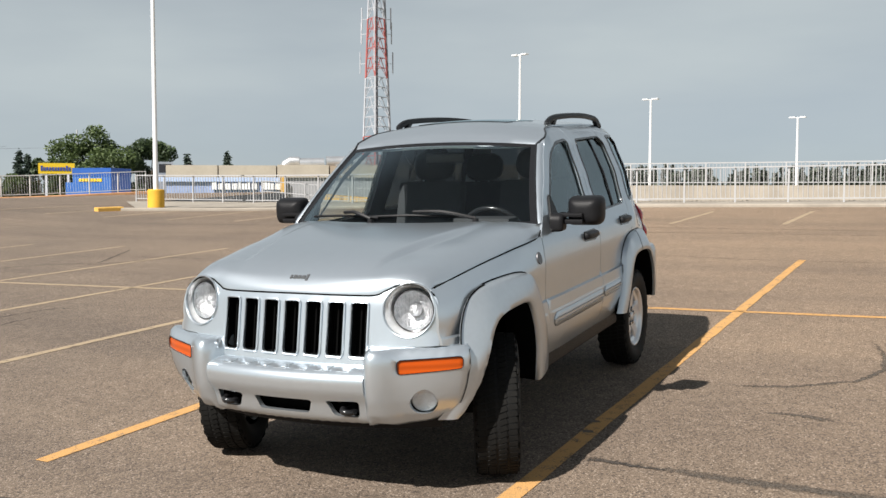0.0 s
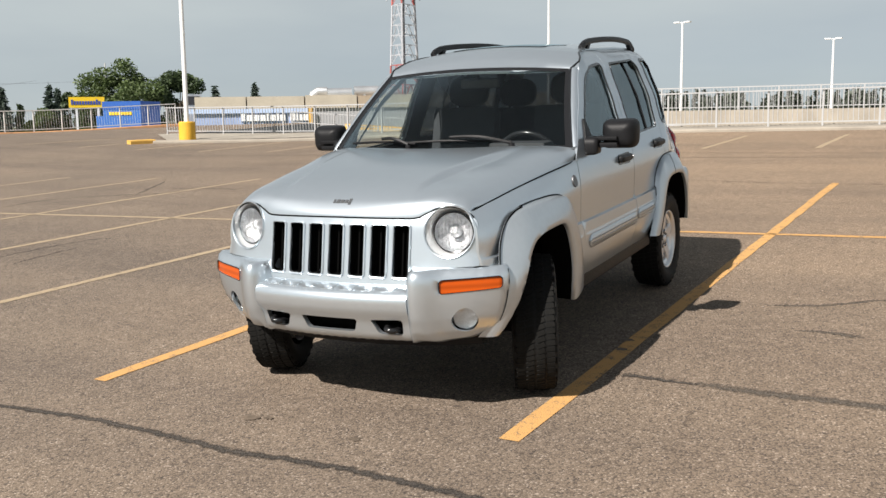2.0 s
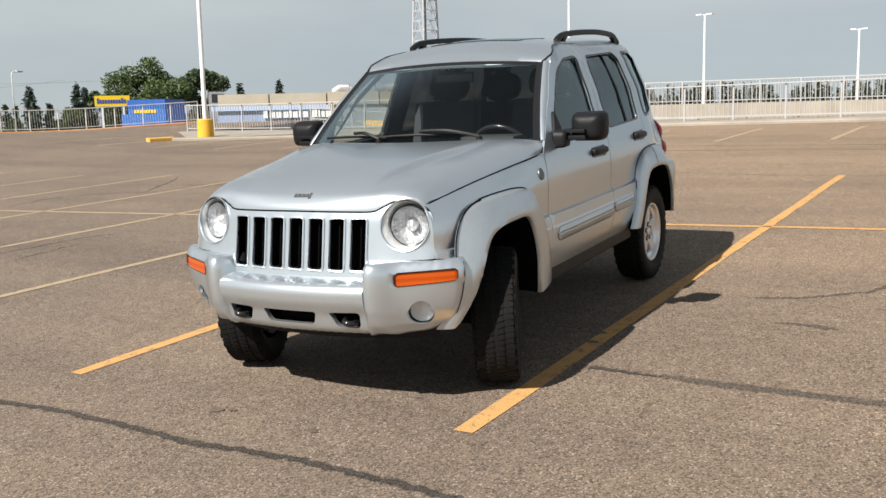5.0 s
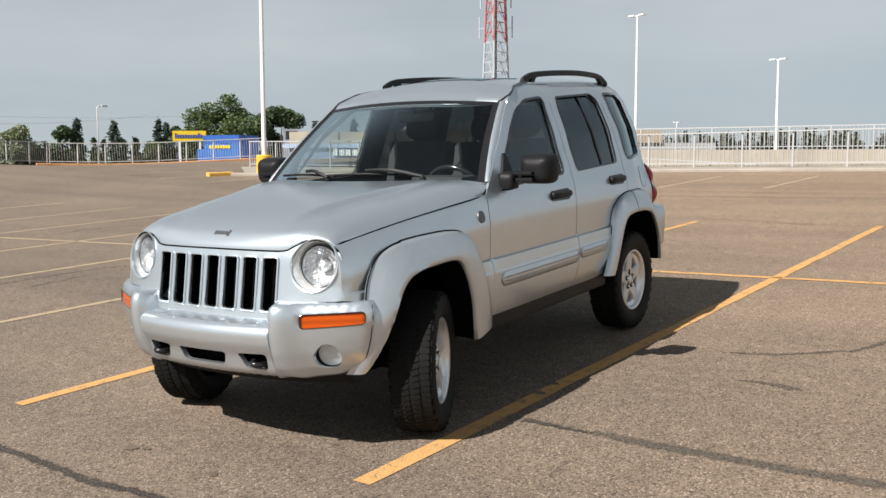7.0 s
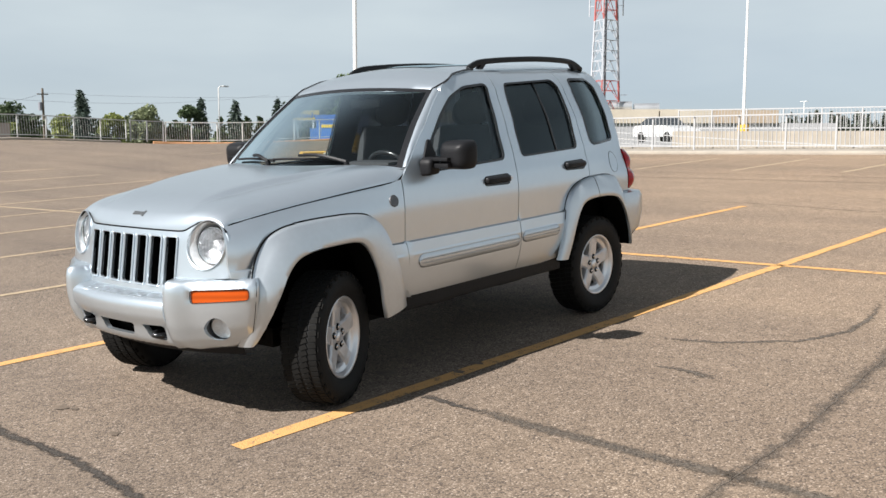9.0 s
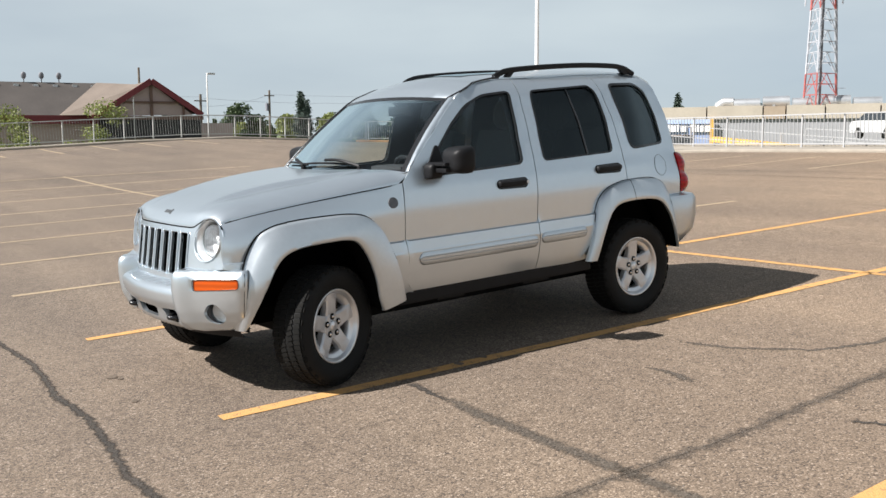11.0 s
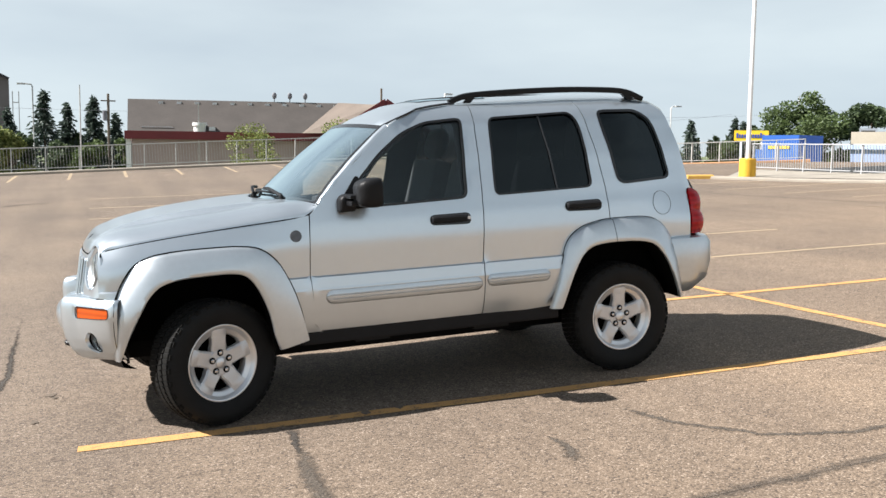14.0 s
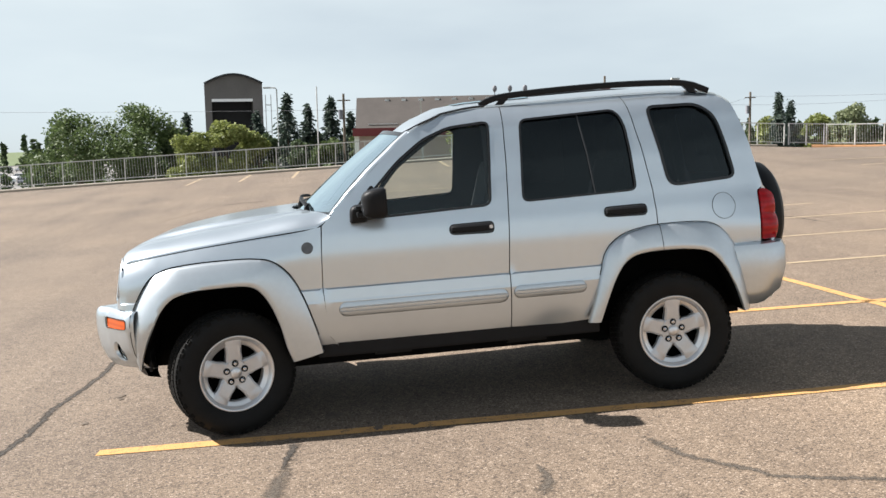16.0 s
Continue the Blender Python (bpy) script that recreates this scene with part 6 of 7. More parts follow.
panel(bm, hatch, lambda x, y: Vector((x, y, roof_z(x, y) + 0.004)), step=0.08, turn=Vector((0, 0, -0.01)))
part("sunroof", bm, GLASS_DARK, roof, "dark glass sunroof", True)
for s in (1, -1):
    bm = bmesh.new()
    path = spline([(-0.255, 1.836), (-0.31, 1.862), (-0.42, 1.884), (-0.75, 1.902), (-1.15, 1.910), (-1.50, 1.902), (-1.63, 1.886), (-1.70, 1.862), (-1.755, 1.838)], 5)
    rows = []
    for i, (x, z) in enumerate(path):
        y = mixed(x, [(-1.76, 0.475), (-1.1, 0.515), (-0.25, 0.53)])
        d = Vector(path[min(i + 1, len(path) - 1)]) - Vector(path[max(i - 1, 0)])
        nrm = Vector((-d.y, d.x)).normalized() * (-1)
        if nrm.y < 0:
            nrm = -nrm
        rows.append([bm.verts.new((x + nrm.x * b, s * (y + a), z + nrm.y * b + (0.012 if s < 0 else 0.0))) for a, b in ((-0.018, 0.0), (-0.013, 0.018), (0, 0.023), (0.013, 0.018), (0.018, 0.0), (0.012, -0.016), (-0.012, -0.016))])
    for r, t in zip(rows, rows[1:]):
        for k in range(7):
            bm.faces.new((r[k], r[(k + 1) % 7], t[(k + 1) % 7], t[k]))
    bm.faces.new(rows[0])
    bm.faces.new(rows[-1][::-1])
    o = set_sharp(part("roof_rail", bm, PLASTIC, car, "black roof rail"), 50)
    for x in (-0.44, -1.60):
        bm = bmesh.new()
        y = mixed(x, [(-1.76, 0.475), (-1.1, 0.515), (-0.25, 0.53)])
        lean = 0.06 if x > -1 else -0.06
        a = [(x + lean - 0.02, 1.835), (x + lean + 0.03, 1.835), (x + 0.03, 1.893), (x - 0.02, 1.893)]
        v = [[bm.verts.new((p, s * (y + dy), q)) for p, q in a] for dy in (-0.015, 0.015)]
        for k in range(4):
            bm.faces.new((v[0][k], v[0][(k + 1) % 4], v[1][(k + 1) % 4], v[1][k]))
        bm.faces.new(v[0])
        bm.faces.new(v[1][::-1])
        part("rail_foot", bm, PLASTIC, o)


def hood_base(x, y):
    ys, zs = glide(x, SEAM_Y), glide(x, SEAM_Z)
    zc = glide(x, [(0.80, 1.276), (1.0, 1.270), (1.3, 1.250), (1.6, 1.214), (1.85, 1.160), (1.98, 1.100), (2.03, 1.062), (2.065, 1.04)])
    a = min(1.0, abs(y) / ys)
    step = 0.028 * (1 - 0.8 * smooth(1.35, 0.85, x)) * smooth(2.0, 1.65, x)
    z = zs + (zc - step - zs) * (1 - a ** (9.0 + 6.0 * smooth(1.55, 0.80, x) ** 2 + 1.0 * smooth(1.7, 1.95, x)))
    return z + step * (1 - smooth(0.365 + 0.15 * smooth(2.0, 0.9, x), 0.412 + 0.16 * smooth(2.0, 0.9, x), abs(y)))


def hood_z(x, y):
    """The bonnet: a brow over each lamp and a front edge that rolls down to the face."""
    front, top = hood_front(y), face_top(y) + 0.005
    d = max(0.0, front - x)
    base = hood_base(front, y)
    brow = max(0.0, top + 0.011 - base) * (1 - smooth(0.665, 0.70, abs(y)))
    z = hood_base(x, y) + brow * smooth(0.50, 0.0, d)
    if d < ROLL:
        z -= max(0.0, base + brow - top) * (1 - math.sqrt(max(0.0, 1 - (1 - d / ROLL) ** 2)))
    return z


ROLL = 0.055


def face_top(y):
    """The upper edge of the face: level over the grille, arched over the lamps."""
    return mixed(abs(y), [(0.0, 1.014), (0.40, 1.012), (0.445, 1.015), (0.485, 1.036), (0.535, 1.060), (0.595, 1.070), (0.65, 1.060), (0.69, 1.036), (0.735, 1.0)])


def face_x(y, z):
    a = abs(y)
    x = 2.062 + 0.045 * (0.98 - z) / 0.25 - 0.098 * (a / 0.75) ** 2.2
    x -= 0.012 * smooth(0.98, 1.06, z)
    return x - 0.05 * smooth(0.72, 0.80, a)


def hood_front(y):
    """Where the bonnet's front edge lies, flush with the face."""
    return face_x(y, face_top(y)) - 0.002


def hood_point(y, d):
    return Vector((hood_front(y) - d, y, hood_z(hood_front(y) - d, y)))


def hood_depth(y):
    return hood_front(y) - 0.715 - 0.255 * (1 - (y / 0.80) ** 2)


def hood_half(g):
    """Half the bonnet's width at the share g of the way from its nose to the cowl."""
    y = 0.72
    for _ in range(12):
        x = hood_front(y) - g * hood_depth(y)
        k = smooth(1.84, 1.955, x)
        y = (glide(x, SEAM_Y) - 0.004) * (1 - k) + 0.691 * k
    return y


bm = bmesh.new()
shares = [d / 1.1 for d in (0.0, 0.004, 0.009, 0.015, 0.022, 0.030, 0.039, 0.049, 0.060, 0.075, 0.095)]
shares += span(0.11, 1.0, 30)
rows = []
for g in shares:
    half_w = hood_half(g)
    cols = [math.sin(k * math.pi / 2) * 0.35 + k * 0.65 for k in span(-1, 1, 100)]
    rows.append([bm.verts.new(hood_point(half_w * c, g * hood_depth(half_w * c))) for c in cols])
for r, t in zip(rows, rows[1:]):
    for k in range(len(r) - 1):
        bm.faces.new((r[k], r[k + 1], t[k + 1], t[k]))
rim = rows[0] + [r[-1] for r in rows[1:]] + rows[-1][-2::-1] + [r[0] for r in rows[-2:0:-1]]
low = [bm.verts.new(v.co + Vector((0, 0, -0.010))) for v in rim]
for i in range(len(rim)):
    j = (i + 1) % len(rim)
    bm.faces.new((rim[i], rim[j], low[j], low[i]))
bmesh.ops.recalc_face_normals(bm, faces=bm.faces)
if rows[20][50].normal.z < 0 and sum(f.normal.z for f in bm.faces) < 0:
    bmesh.ops.reverse_faces(bm, faces=bm.faces)
bonnet = set_sharp(part("bonnet", bm, PAINT, car), 55)
for s in (1, -1):
    bm = bmesh.new()
    sweep(bm, [Vector((x, s * (glide(x, SEAM_Y) - 0.001), glide(x, SEAM_Z) - 0.005)) for x in span(0.74, 1.93, 18)], 0.005, 6)
    part("bonnet_gap", bm, LINER, car, "dark gap beside the bonnet")
bm = bmesh.new()
sweep(bm, [Vector((hood_front(y) - 0.001, y, face_top(y) + 0.0015)) for y in span(0.715, -0.715, 60)], 0.0055, 5)
part("bonnet_gap", bm, LINER, bonnet, "dark gap below the bonnet edge")
# the raised name on the bonnet as plain grey strokes
bm = bmesh.new()
for y0, w, h in ((0.048, 0.007, 0.030), (0.026, 0.009, 0.016), (0.002, 0.009, 0.016), (-0.022, 0.009, 0.018), (-0.044, 0.005, 0.018)):
    d = 0.052
    bar(bm, hood_point(y0, d - h * 0.5) + Vector((0.001, 0, 0.002)), hood_point(y0, d + h * 0.5) + Vector((0.001, 0, 0.002)), w * 2, 0.004)
bar(bm, hood_point(0.05, 0.047) + Vector((0, 0, 0.002)), hood_point(-0.05, 0.047) + Vector((0, 0, 0.002)), 0.005, 0.004)
part("bonnet_mark", bm, MARK_GREY, bonnet, "small grey bonnet mark")


def screen(u, v):
    """Windscreen: u from -1 to 1 across, v from 0 at its foot to 1 at the roof."""
    hw = 0.782 - 0.165 * v
    x = (0.725 + 0.215 * (1 - u * u)) * (1 - v) + (0.235 + 0.085 * (1 - u * u)) * v + 0.03 * math.sin(math.pi * v)
    z = 1.245 + (1.702 - 1.245) * v + 0.030 * (1 - u * u) * v
    return Vector((x, u * hw, z))


glass_outline = [(u, 0.0) for u in span(-1, 1, 20)] + [(1, v) for v in span(0, 1, 8)][1:] + [(u, 1.0) for u in span(1, -1, 20)][1:] + [(-1, v) for v in span(1, 0, 8)][1:-1]
bm = bmesh.new()
panel(bm, [(u * 0.97, 0.03 + 0.94 * v) for u, v in glass_outline], screen, step=0.1, out=Vector((1, 0, 1)))
o = part("windscreen", bm, GLASS_FRONT, car, "clear windscreen", True)
o.visible_shadow = False
bm = bmesh.new()
ring_o = [(u, v) for u, v in glass_outline]
ring_i = [(u * 0.958, 0.04 + 0.92 * v) for u, v in glass_outline]
vo = [bm.verts.new(screen(*p) + Vector((0.004, 0, 0.003))) for p in ring_o]
vi = [bm.verts.new(screen(*p) + Vector((0.001, 0, 0.001))) for p in ring_i]
for i in range(len(vo)):
    j = (i + 1) % len(vo)
    bm.faces.new((vo[i], vo[j], vi[j], vi[i]))
part("windscreen_frame", bm, GLOSS_BLACK, car, "black windscreen border")
# black strip between screen and pillar, over the roof's side
for s in (1, -1):
    bm = bmesh.new()
    sweep(bm, [screen(s * 1.0, v) + Vector((0.002, s * 0.004, 0.003)) for v in span(0, 1, 10)] + [Vector((x, s * (roof_w(x) + 0.004), roof_z(x, roof_w(x)) - 0.001)) for x in span(0.14, -0.28, 6)], 0.007, 8)
    part("pillar_seal", bm, GLOSS_BLACK, car, "black windscreen pillar strip", True)
# painted pillar between the screen and the door
PILLAR = [(1.262, 0.705), (1.345, 0.62), (1.462, 0.49), (1.64, 0.29), (1.745, 0.14)]
for s in (1, -1):
    bm = bmesh.new()
    rows = []
    for v in span(0.0, 1.0, 14):
        a = screen(s * 0.995, v) + Vector((0.001, 0, 0.001))
        z = 1.252 + 0.458 * v
        x = mixed(z, PILLAR)
        b = Vector((x, s * (side_y(x, z) - 0.004), z))
        mid = (a + b) / 2 + Vector((0.010, s * 0.010, 0.006))
        rows.append([bm.verts.new(p) for p in (a, a.lerp(mid, 0.5) + Vector((0.004, s * 0.003, 0.002)), mid, mid.lerp(b, 0.5) + Vector((0.003, s * 0.004, 0.002)), b)])
    for r, t in zip(rows, rows[1:]):
        for k in range(4):
            bm.faces.new((r[k], r[k + 1], t[k + 1], t[k]))
    bm.normal_update()
    if sum(f.normal.y for f in bm.faces) * s < 0:
        bmesh.ops.reverse_faces(bm, faces=bm.faces)
    part("windscreen_pillar", bm, PAINT, car, "silver windscreen pillar", True)
# cowl with vents
bm = bmesh.new()
rows = []
for u in span(-1, 1, 24):
    p = screen(u, 0.0)
    y = u * 0.80
    hx = 0.715 + 0.255 * (1 - (y / 0.80) ** 2)
    rows.append([bm.verts.new(p + Vector((-0.01, 0, 0.006))), bm.verts.new((hx * 0.5 + p.x * 0.5, y, 1.228)), bm.verts.new((hx + 0.02, y, min(hood_z(hx, y * 0.98) - 0.012, 1.25)))])
for r, t in zip(rows, rows[1:]):
    for k in range(2):
        bm.faces.new((r[k], r[k + 1], t[k + 1], t[k]))
part("cowl", bm, PLASTIC, car, "black plastic cowl", True)
# wipers
for y0, u0, u1, v1 in ((0.47, 0.52, -0.26, 0.085), (-0.17, -0.16, -0.82, 0.075)):
    bm = bmesh.new()
    a = Vector((0.925 - 0.18 * (y0 / 0.8) ** 2, y0, 1.262))
    b = screen((u0 + u1) / 2, v1 + 0.03) + Vector((0.02, 0, 0.03))
    tube(bm, a, a + Vector((0, 0, 0.03)), 0.02, 0.016, 12)
    sweep(bm, spline([tuple(a + Vector((0, 0, 0.03))), tuple((a + b) / 2 + Vector((0.02, 0, 0.035))), tuple(b)], 5), 0.011, 6)
    wiper = part("wiper_arm", bm, PLASTIC, car, "black windscreen wiper", True)
    bm = bmesh.new()
    sweep(bm, [screen(u0 * (1 - k / 8) + u1 * k / 8, v1 + 0.02 * math.sin(k / 8 * math.pi)) + Vector((0.012, 0, 0.014)) for k in range(9)], 0.008, 6)
    part("wiper_blade", bm, PLASTIC, wiper)

# -- the face --
def face(y, z):
    return Vector((face_x(y, z), y, z))


SLOTS = [(-0.3645 + 0.1215 * k) for k in range(7)]


def slot(y, w=0.0425, z0=0.731, z1=0.984):
    return rounded([(y - w, z0), (y + w, z0), (y + w, z1), (y - w, z1)], 0.02, 4)


def disc(y, z, r, n=36):
    return [(y + r * math.cos(k * math.tau / n), z + r * math.sin(k * math.tau / n)) for k in range(n)]


bm = bmesh.new()
half = [(0.40, 0.690), (0.47, 0.76), (0.62, 0.785), (0.746, 0.79), (0.741, 0.90), (0.735, 0.985)] + [(y, face_top(y)) for y in span(0.727, 0.0, 28)]
outline = half + [(-y, z) for y, z in half[-2::-1]]
panel(bm, outline, face, [slot(y) for y in SLOTS] + [disc(0.603, 0.952, 0.119), disc(-0.603, 0.952, 0.119)], 0.03, Vector((-0.012, 0, 0)))
grille = set_sharp(part("front_grille", bm, PAINT, car, "silver grille panel with seven slots"), 40)
for y in SLOTS:
    bm = bmesh.new()
    loop = slot(y, 0.0455, 0.728, 0.987)
    pts = [face(*p) + Vector((0.004, 0, 0)) for p in loop]
    sweep(bm, pts, 0.0055, 6, True)
    part("slot_rim", bm, PAINT, grille, "bright rim of a grille slot", True)
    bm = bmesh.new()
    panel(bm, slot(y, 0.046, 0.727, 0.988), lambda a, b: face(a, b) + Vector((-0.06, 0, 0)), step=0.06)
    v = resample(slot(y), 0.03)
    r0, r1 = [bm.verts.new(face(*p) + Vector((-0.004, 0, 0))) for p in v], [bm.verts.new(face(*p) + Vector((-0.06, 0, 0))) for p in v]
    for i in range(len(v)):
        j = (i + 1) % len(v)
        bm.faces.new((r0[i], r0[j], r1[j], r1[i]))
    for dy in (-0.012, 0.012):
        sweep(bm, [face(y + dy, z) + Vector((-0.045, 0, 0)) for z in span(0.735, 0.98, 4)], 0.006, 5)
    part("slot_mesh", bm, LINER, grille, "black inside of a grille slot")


def lathe(bm, prof, seg, m, closed=False, up=False):
    """Turns a profile of (radius, height) round z and lays it by m."""
    rings = [[bm.verts.new(m @ Vector((r * math.cos(k * math.tau / seg), r * math.sin(k * math.tau / seg), h))) for k in range(seg)] for r, h in prof]
    pairs = list(zip(rings, rings[1:] + (rings[:1] if closed else [])))
    made = []
    for a, b in pairs if closed else pairs[: len(rings) - 1]:
        for k in range(seg):
            made.append(bm.faces.new((a[k], a[(k + 1) % seg], b[(k + 1) % seg], b[k])))
    if up:
        bm.normal_update()
        axis = m.to_3x3() @ Vector((0, 0, 1))
        for fc in made:
            if fc.normal.dot(axis) < 0:
                fc.normal_flip()
    return rings


def aim(p, d):
    return Matrix.Translation(p) @ Vector(d).to_track_quat("Z", "Y").to_matrix().to_4x4()


for s in (1, -1):
    c = Vector((face_x(0.605, 0.952), s * 0.605, 0.952))
    m = aim(c, (1.0, s * 0.245, 0.10))
    off = Matrix.Translation(m.to_3x3() @ Vector((0, 0, 0)) + Vector((-0.005, s * 0.010, -0.004))) @ m
    bm = bmesh.new()
    outer = [face(s * (0.603 + 0.1195 * math.cos(k * math.tau / 48)), 0.952 + 0.1195 * math.sin(k * math.tau / 48)) for k in range(48)]
    wide = [face(s * (0.603 + 0.1265 * math.cos(k * math.tau / 48)), 0.952 + 0.1265 * math.sin(k * math.tau / 48)) for k in range(48)]
    loops = [[p + Vector((0.001, 0, 0)) for p in wide], [p.lerp(q, 0.4) + Vector((0.009, 0, 0)) for p, q in zip(wide, outer)], [p + Vector((0.007, 0, 0)) for p in outer], [p + Vector((-0.006, 0, 0)) for p in outer]]
    for r, h in ((0.112, -0.020), (0.104, -0.040), (0.100, -0.046)):
        loops.append([off @ Vector((0, 0, h)) + ((p - c).normalized() * r) for p in outer])
    rings = [[bm.verts.new(p) for p in loop] for loop in loops[:4]]
    for a, b in zip(rings, rings[1:]):
        for k in range(48):
            bm.faces.new((a[k], a[(k + 1) % 48], b[(k + 1) % 48], b[k]))
    bmesh.ops.recalc_face_normals(bm, faces=bm.faces)
    lamp = set_sharp(part("headlamp", bm, PAINT, car, "round clear headlamp sunk in a silver ring"), 50)
    bm = bmesh.new()
    rings = [[bm.verts.new(p) for p in loop] for loop in loops[3:]]
    for a, b in zip(rings, rings[1:]):
        for k in range(48):
            bm.faces.new((a[k], a[(k + 1) % 48], b[(k + 1) % 48], b[k]))
    part("lamp_bucket", bm, LAMP_SILVER, lamp, "silvered bucket round the lens", True)
    bm = bmesh.new()
    lathe(bm, [(0.1015, -0.046), (0.0990, -0.030), (0.0945, -0.032)], 40, off)
    part("lamp_ring", bm, GLOSS_BLACK, lamp, "thin dark ring", True)
    bm = bmesh.new()
    lathe(bm, [(0.096, -0.034), (0.092, -0.052), (0.078, -0.078), (0.055, -0.096), (0.024, -0.108), (0.002, -0.11)], 32, off)
    part("reflector", bm, CHROME, lamp, "bright faceted reflector", True)
    bm = bmesh.new()
    lathe(bm, [(0.030, -0.10), (0.028, -0.065), (0.020, -0.056), (0.002, -0.052)], 20, off)
    part("bulb_cap", bm, CHROME, lamp, "", True)
    bm = bmesh.new()
    for k in range(-4, 5):
        h = math.sqrt(max(0.0, 0.086 ** 2 - (k * 0.019) ** 2))
        sweep(bm, [off @ Vector((k * 0.019, t * h, -0.036)) for t in span(-1, 1, 6)], 0.002, 4)
    part("lens_ribs", bm, GLASS_LAMP, lamp)
    bm = bmesh.new()
    lathe(bm, [(0.095, -0.032), (0.088, -0.020), (0.072, -0.009), (0.05, -0.002), (0.025, 0.002), (0.001, 0.003)], 32, off, up=True)
    o = part("lamp_glass", bm, GLASS_LAMP, lamp, "", True)
    o.visible_shadow = False

# -- front bumper --
PLAN = spline([(1.965, 0.385), (2.06, 0.405), (2.155, 0.432), (2.198, 0.470), (2.178, 0.525), (2.116, 0.588), (2.062, 0.675), (2.005, 0.77), (1.952, 0.842), (1.91, 0.874), (1.88, 0.888)], 6)
LENS = [0.0]
for a, b in zip(PLAN, PLAN[1:]):
    LENS.append(LENS[-1] + math.dist(a, b))
PROF = [(0.0, 0.150, 0.415), (0.06, 0.095, 0.43), (0.14, 0.048, 0.475), (0.24, 0.016, 0.545), (0.31, 0.003, 0.62), (0.36, 0.0, 0.67), (0.42, 0.003, 0.735), (0.45, 0.012, 0.768), (0.475, 0.032, 0.785), (0.60, 0.15, 0.778)]


def pod(s):
    def f(u, v):
        u = max(0.0, min(LENS[-1] - 1e-6, u))
        i = max(k for k in range(len(LENS) - 1) if LENS[k] <= u)
        t = (u - LENS[i]) / (LENS[i + 1] - LENS[i])
        p = Vector(PLAN[i]).lerp(Vector(PLAN[i + 1]), t)
        i0, i1 = max(0, i - 2), min(len(PLAN) - 1, i + 3)
        d = Vector(PLAN[i1]) - Vector(PLAN[i0])
        n = Vector((d.y, -d.x)).normalized()
        inset = mixed(v, [(q[0], q[1]) for q in PROF])
        z = mixed(v, [(q[0], q[2]) for q in PROF])
        fade = smooth(0.0, 0.25, u)
        if v < 0.36:
            q = Vector((p.x - inset * max(0.0, n.x) * fade, p.y - (0.6 * inset * max(0.0, n.y) + 0.6 * mixed(z, TUCK)) * smooth(0.62, 0.85, p.y)))
        else:
            q = p - n * inset * (0.25 + 0.75 * fade)
        if v > 0.4:
            q.x -= inset * 0.3 * smooth(0.03, 0.13, inset)
        return Vector((q.x, s * (max(q.y, 0.378) + (0.035 * smooth(0.45, 0.85, q.y) if s < 0 else 0.0)), z))
    return f


def u_at(y):
    return min(LENS, key=lambda l: abs(PLAN[LENS.index(l)][1] - y) + (0.5 if LENS.index(l) < 12 else 0))


U_SIG0, U_SIG1, U_FOG = u_at(0.590), u_at(0.846), u_at(0.685)
U_LOW, U_TOP = u_at(0.858), u_at(0.872)
SIG = rounded([(U_SIG0, 0.358), (U_SIG1 - 0.004, 0.374), (U_SIG1 - 0.006, 0.426), (U_SIG0, 0.420)], 0.021, 4)
FOG = disc(U_FOG, 0.205, 0.078, 32)
for s in (1, -1):
    f = pod(s)
    bm = bmesh.new()
    panel(bm, [(u, 0.0) for u in span(0, U_LOW, 20)] + [(U_LOW + (U_TOP - U_LOW) * k / 8, 0.45 * k / 8) for k in range(1, 9)] + [(u, 0.60) for u in span(U_TOP, 0, 20)], f, [SIG, FOG], 0.028, Vector((-0.02, -s * 0.004, 0)))
    corner = set_sharp(part("bumper_corner", bm, PAINT, car, "silver bumper corner"), 60)
    bm = bmesh.new()
    sweep(bm, [f(U_LOW + (U_TOP - U_LOW) * k / 8, 0.45 * k / 8) + Vector((0, s * 0.001, 0)) for k in range(1, 9)], 0.0018, 5)
    part("bumper_gap", bm, LINER, corner, "dark gap between bumper and flare")
    bm = bmesh.new()
    panel(bm, SIG, lambda u, v: f(u, v) + Vector((-0.004, -s * 0.002, 0)), step=0.03, turn=Vector((-0.02, 0, 0)))
    lamp = part("turn_signal", bm, AMBER, corner, "amber turn signal lens", True)
    bm = bmesh.new()
    sweep(bm, [f(u, v) + Vector((0.001, s * 0.001, 0)) for u, v in resample(SIG, 0.02)], 0.0022, 5, True)
    part("lens_rim", bm, GLOSS_BLACK, lamp, "dark rim of the lens")
    c = f(U_FOG, 0.205)
    m = aim(c + Vector((-0.014, 0, 0.0)), (1.0, s * 0.62, -0.22))
    bm = bmesh.new()
    lathe(bm, [(0.0795, -0.022), (0.076, -0.028), (0.073, -0.050), (0.070, -0.085)], 28, m)
    # Silver recess coloured dark grey to carry the shade inside it.
    part("fog_recess", bm, BADGE, corner, "", True)
    bm = bmesh.new()
    lathe(bm, [(0.066, -0.040), (0.060, -0.030), (0.050, -0.034), (0.022, -0.041), (0.001, -0.042)], 28, m @ Matrix.Translation((0.0, 0.0, -0.012)))
    part("fog_reflector", bm, LAMP_SILVER, corner, "", True)
    bm = bmesh.new()
    lathe(bm, [(0.062, -0.038), (0.054, -0.018), (0.034, -0.003), (0.001, 0.005)], 28, m, up=True)
    fog = part("fog_lamp", bm, GLASS_LAMP, corner, "round clear fog lamp", True)
    fog.visible_shadow = False


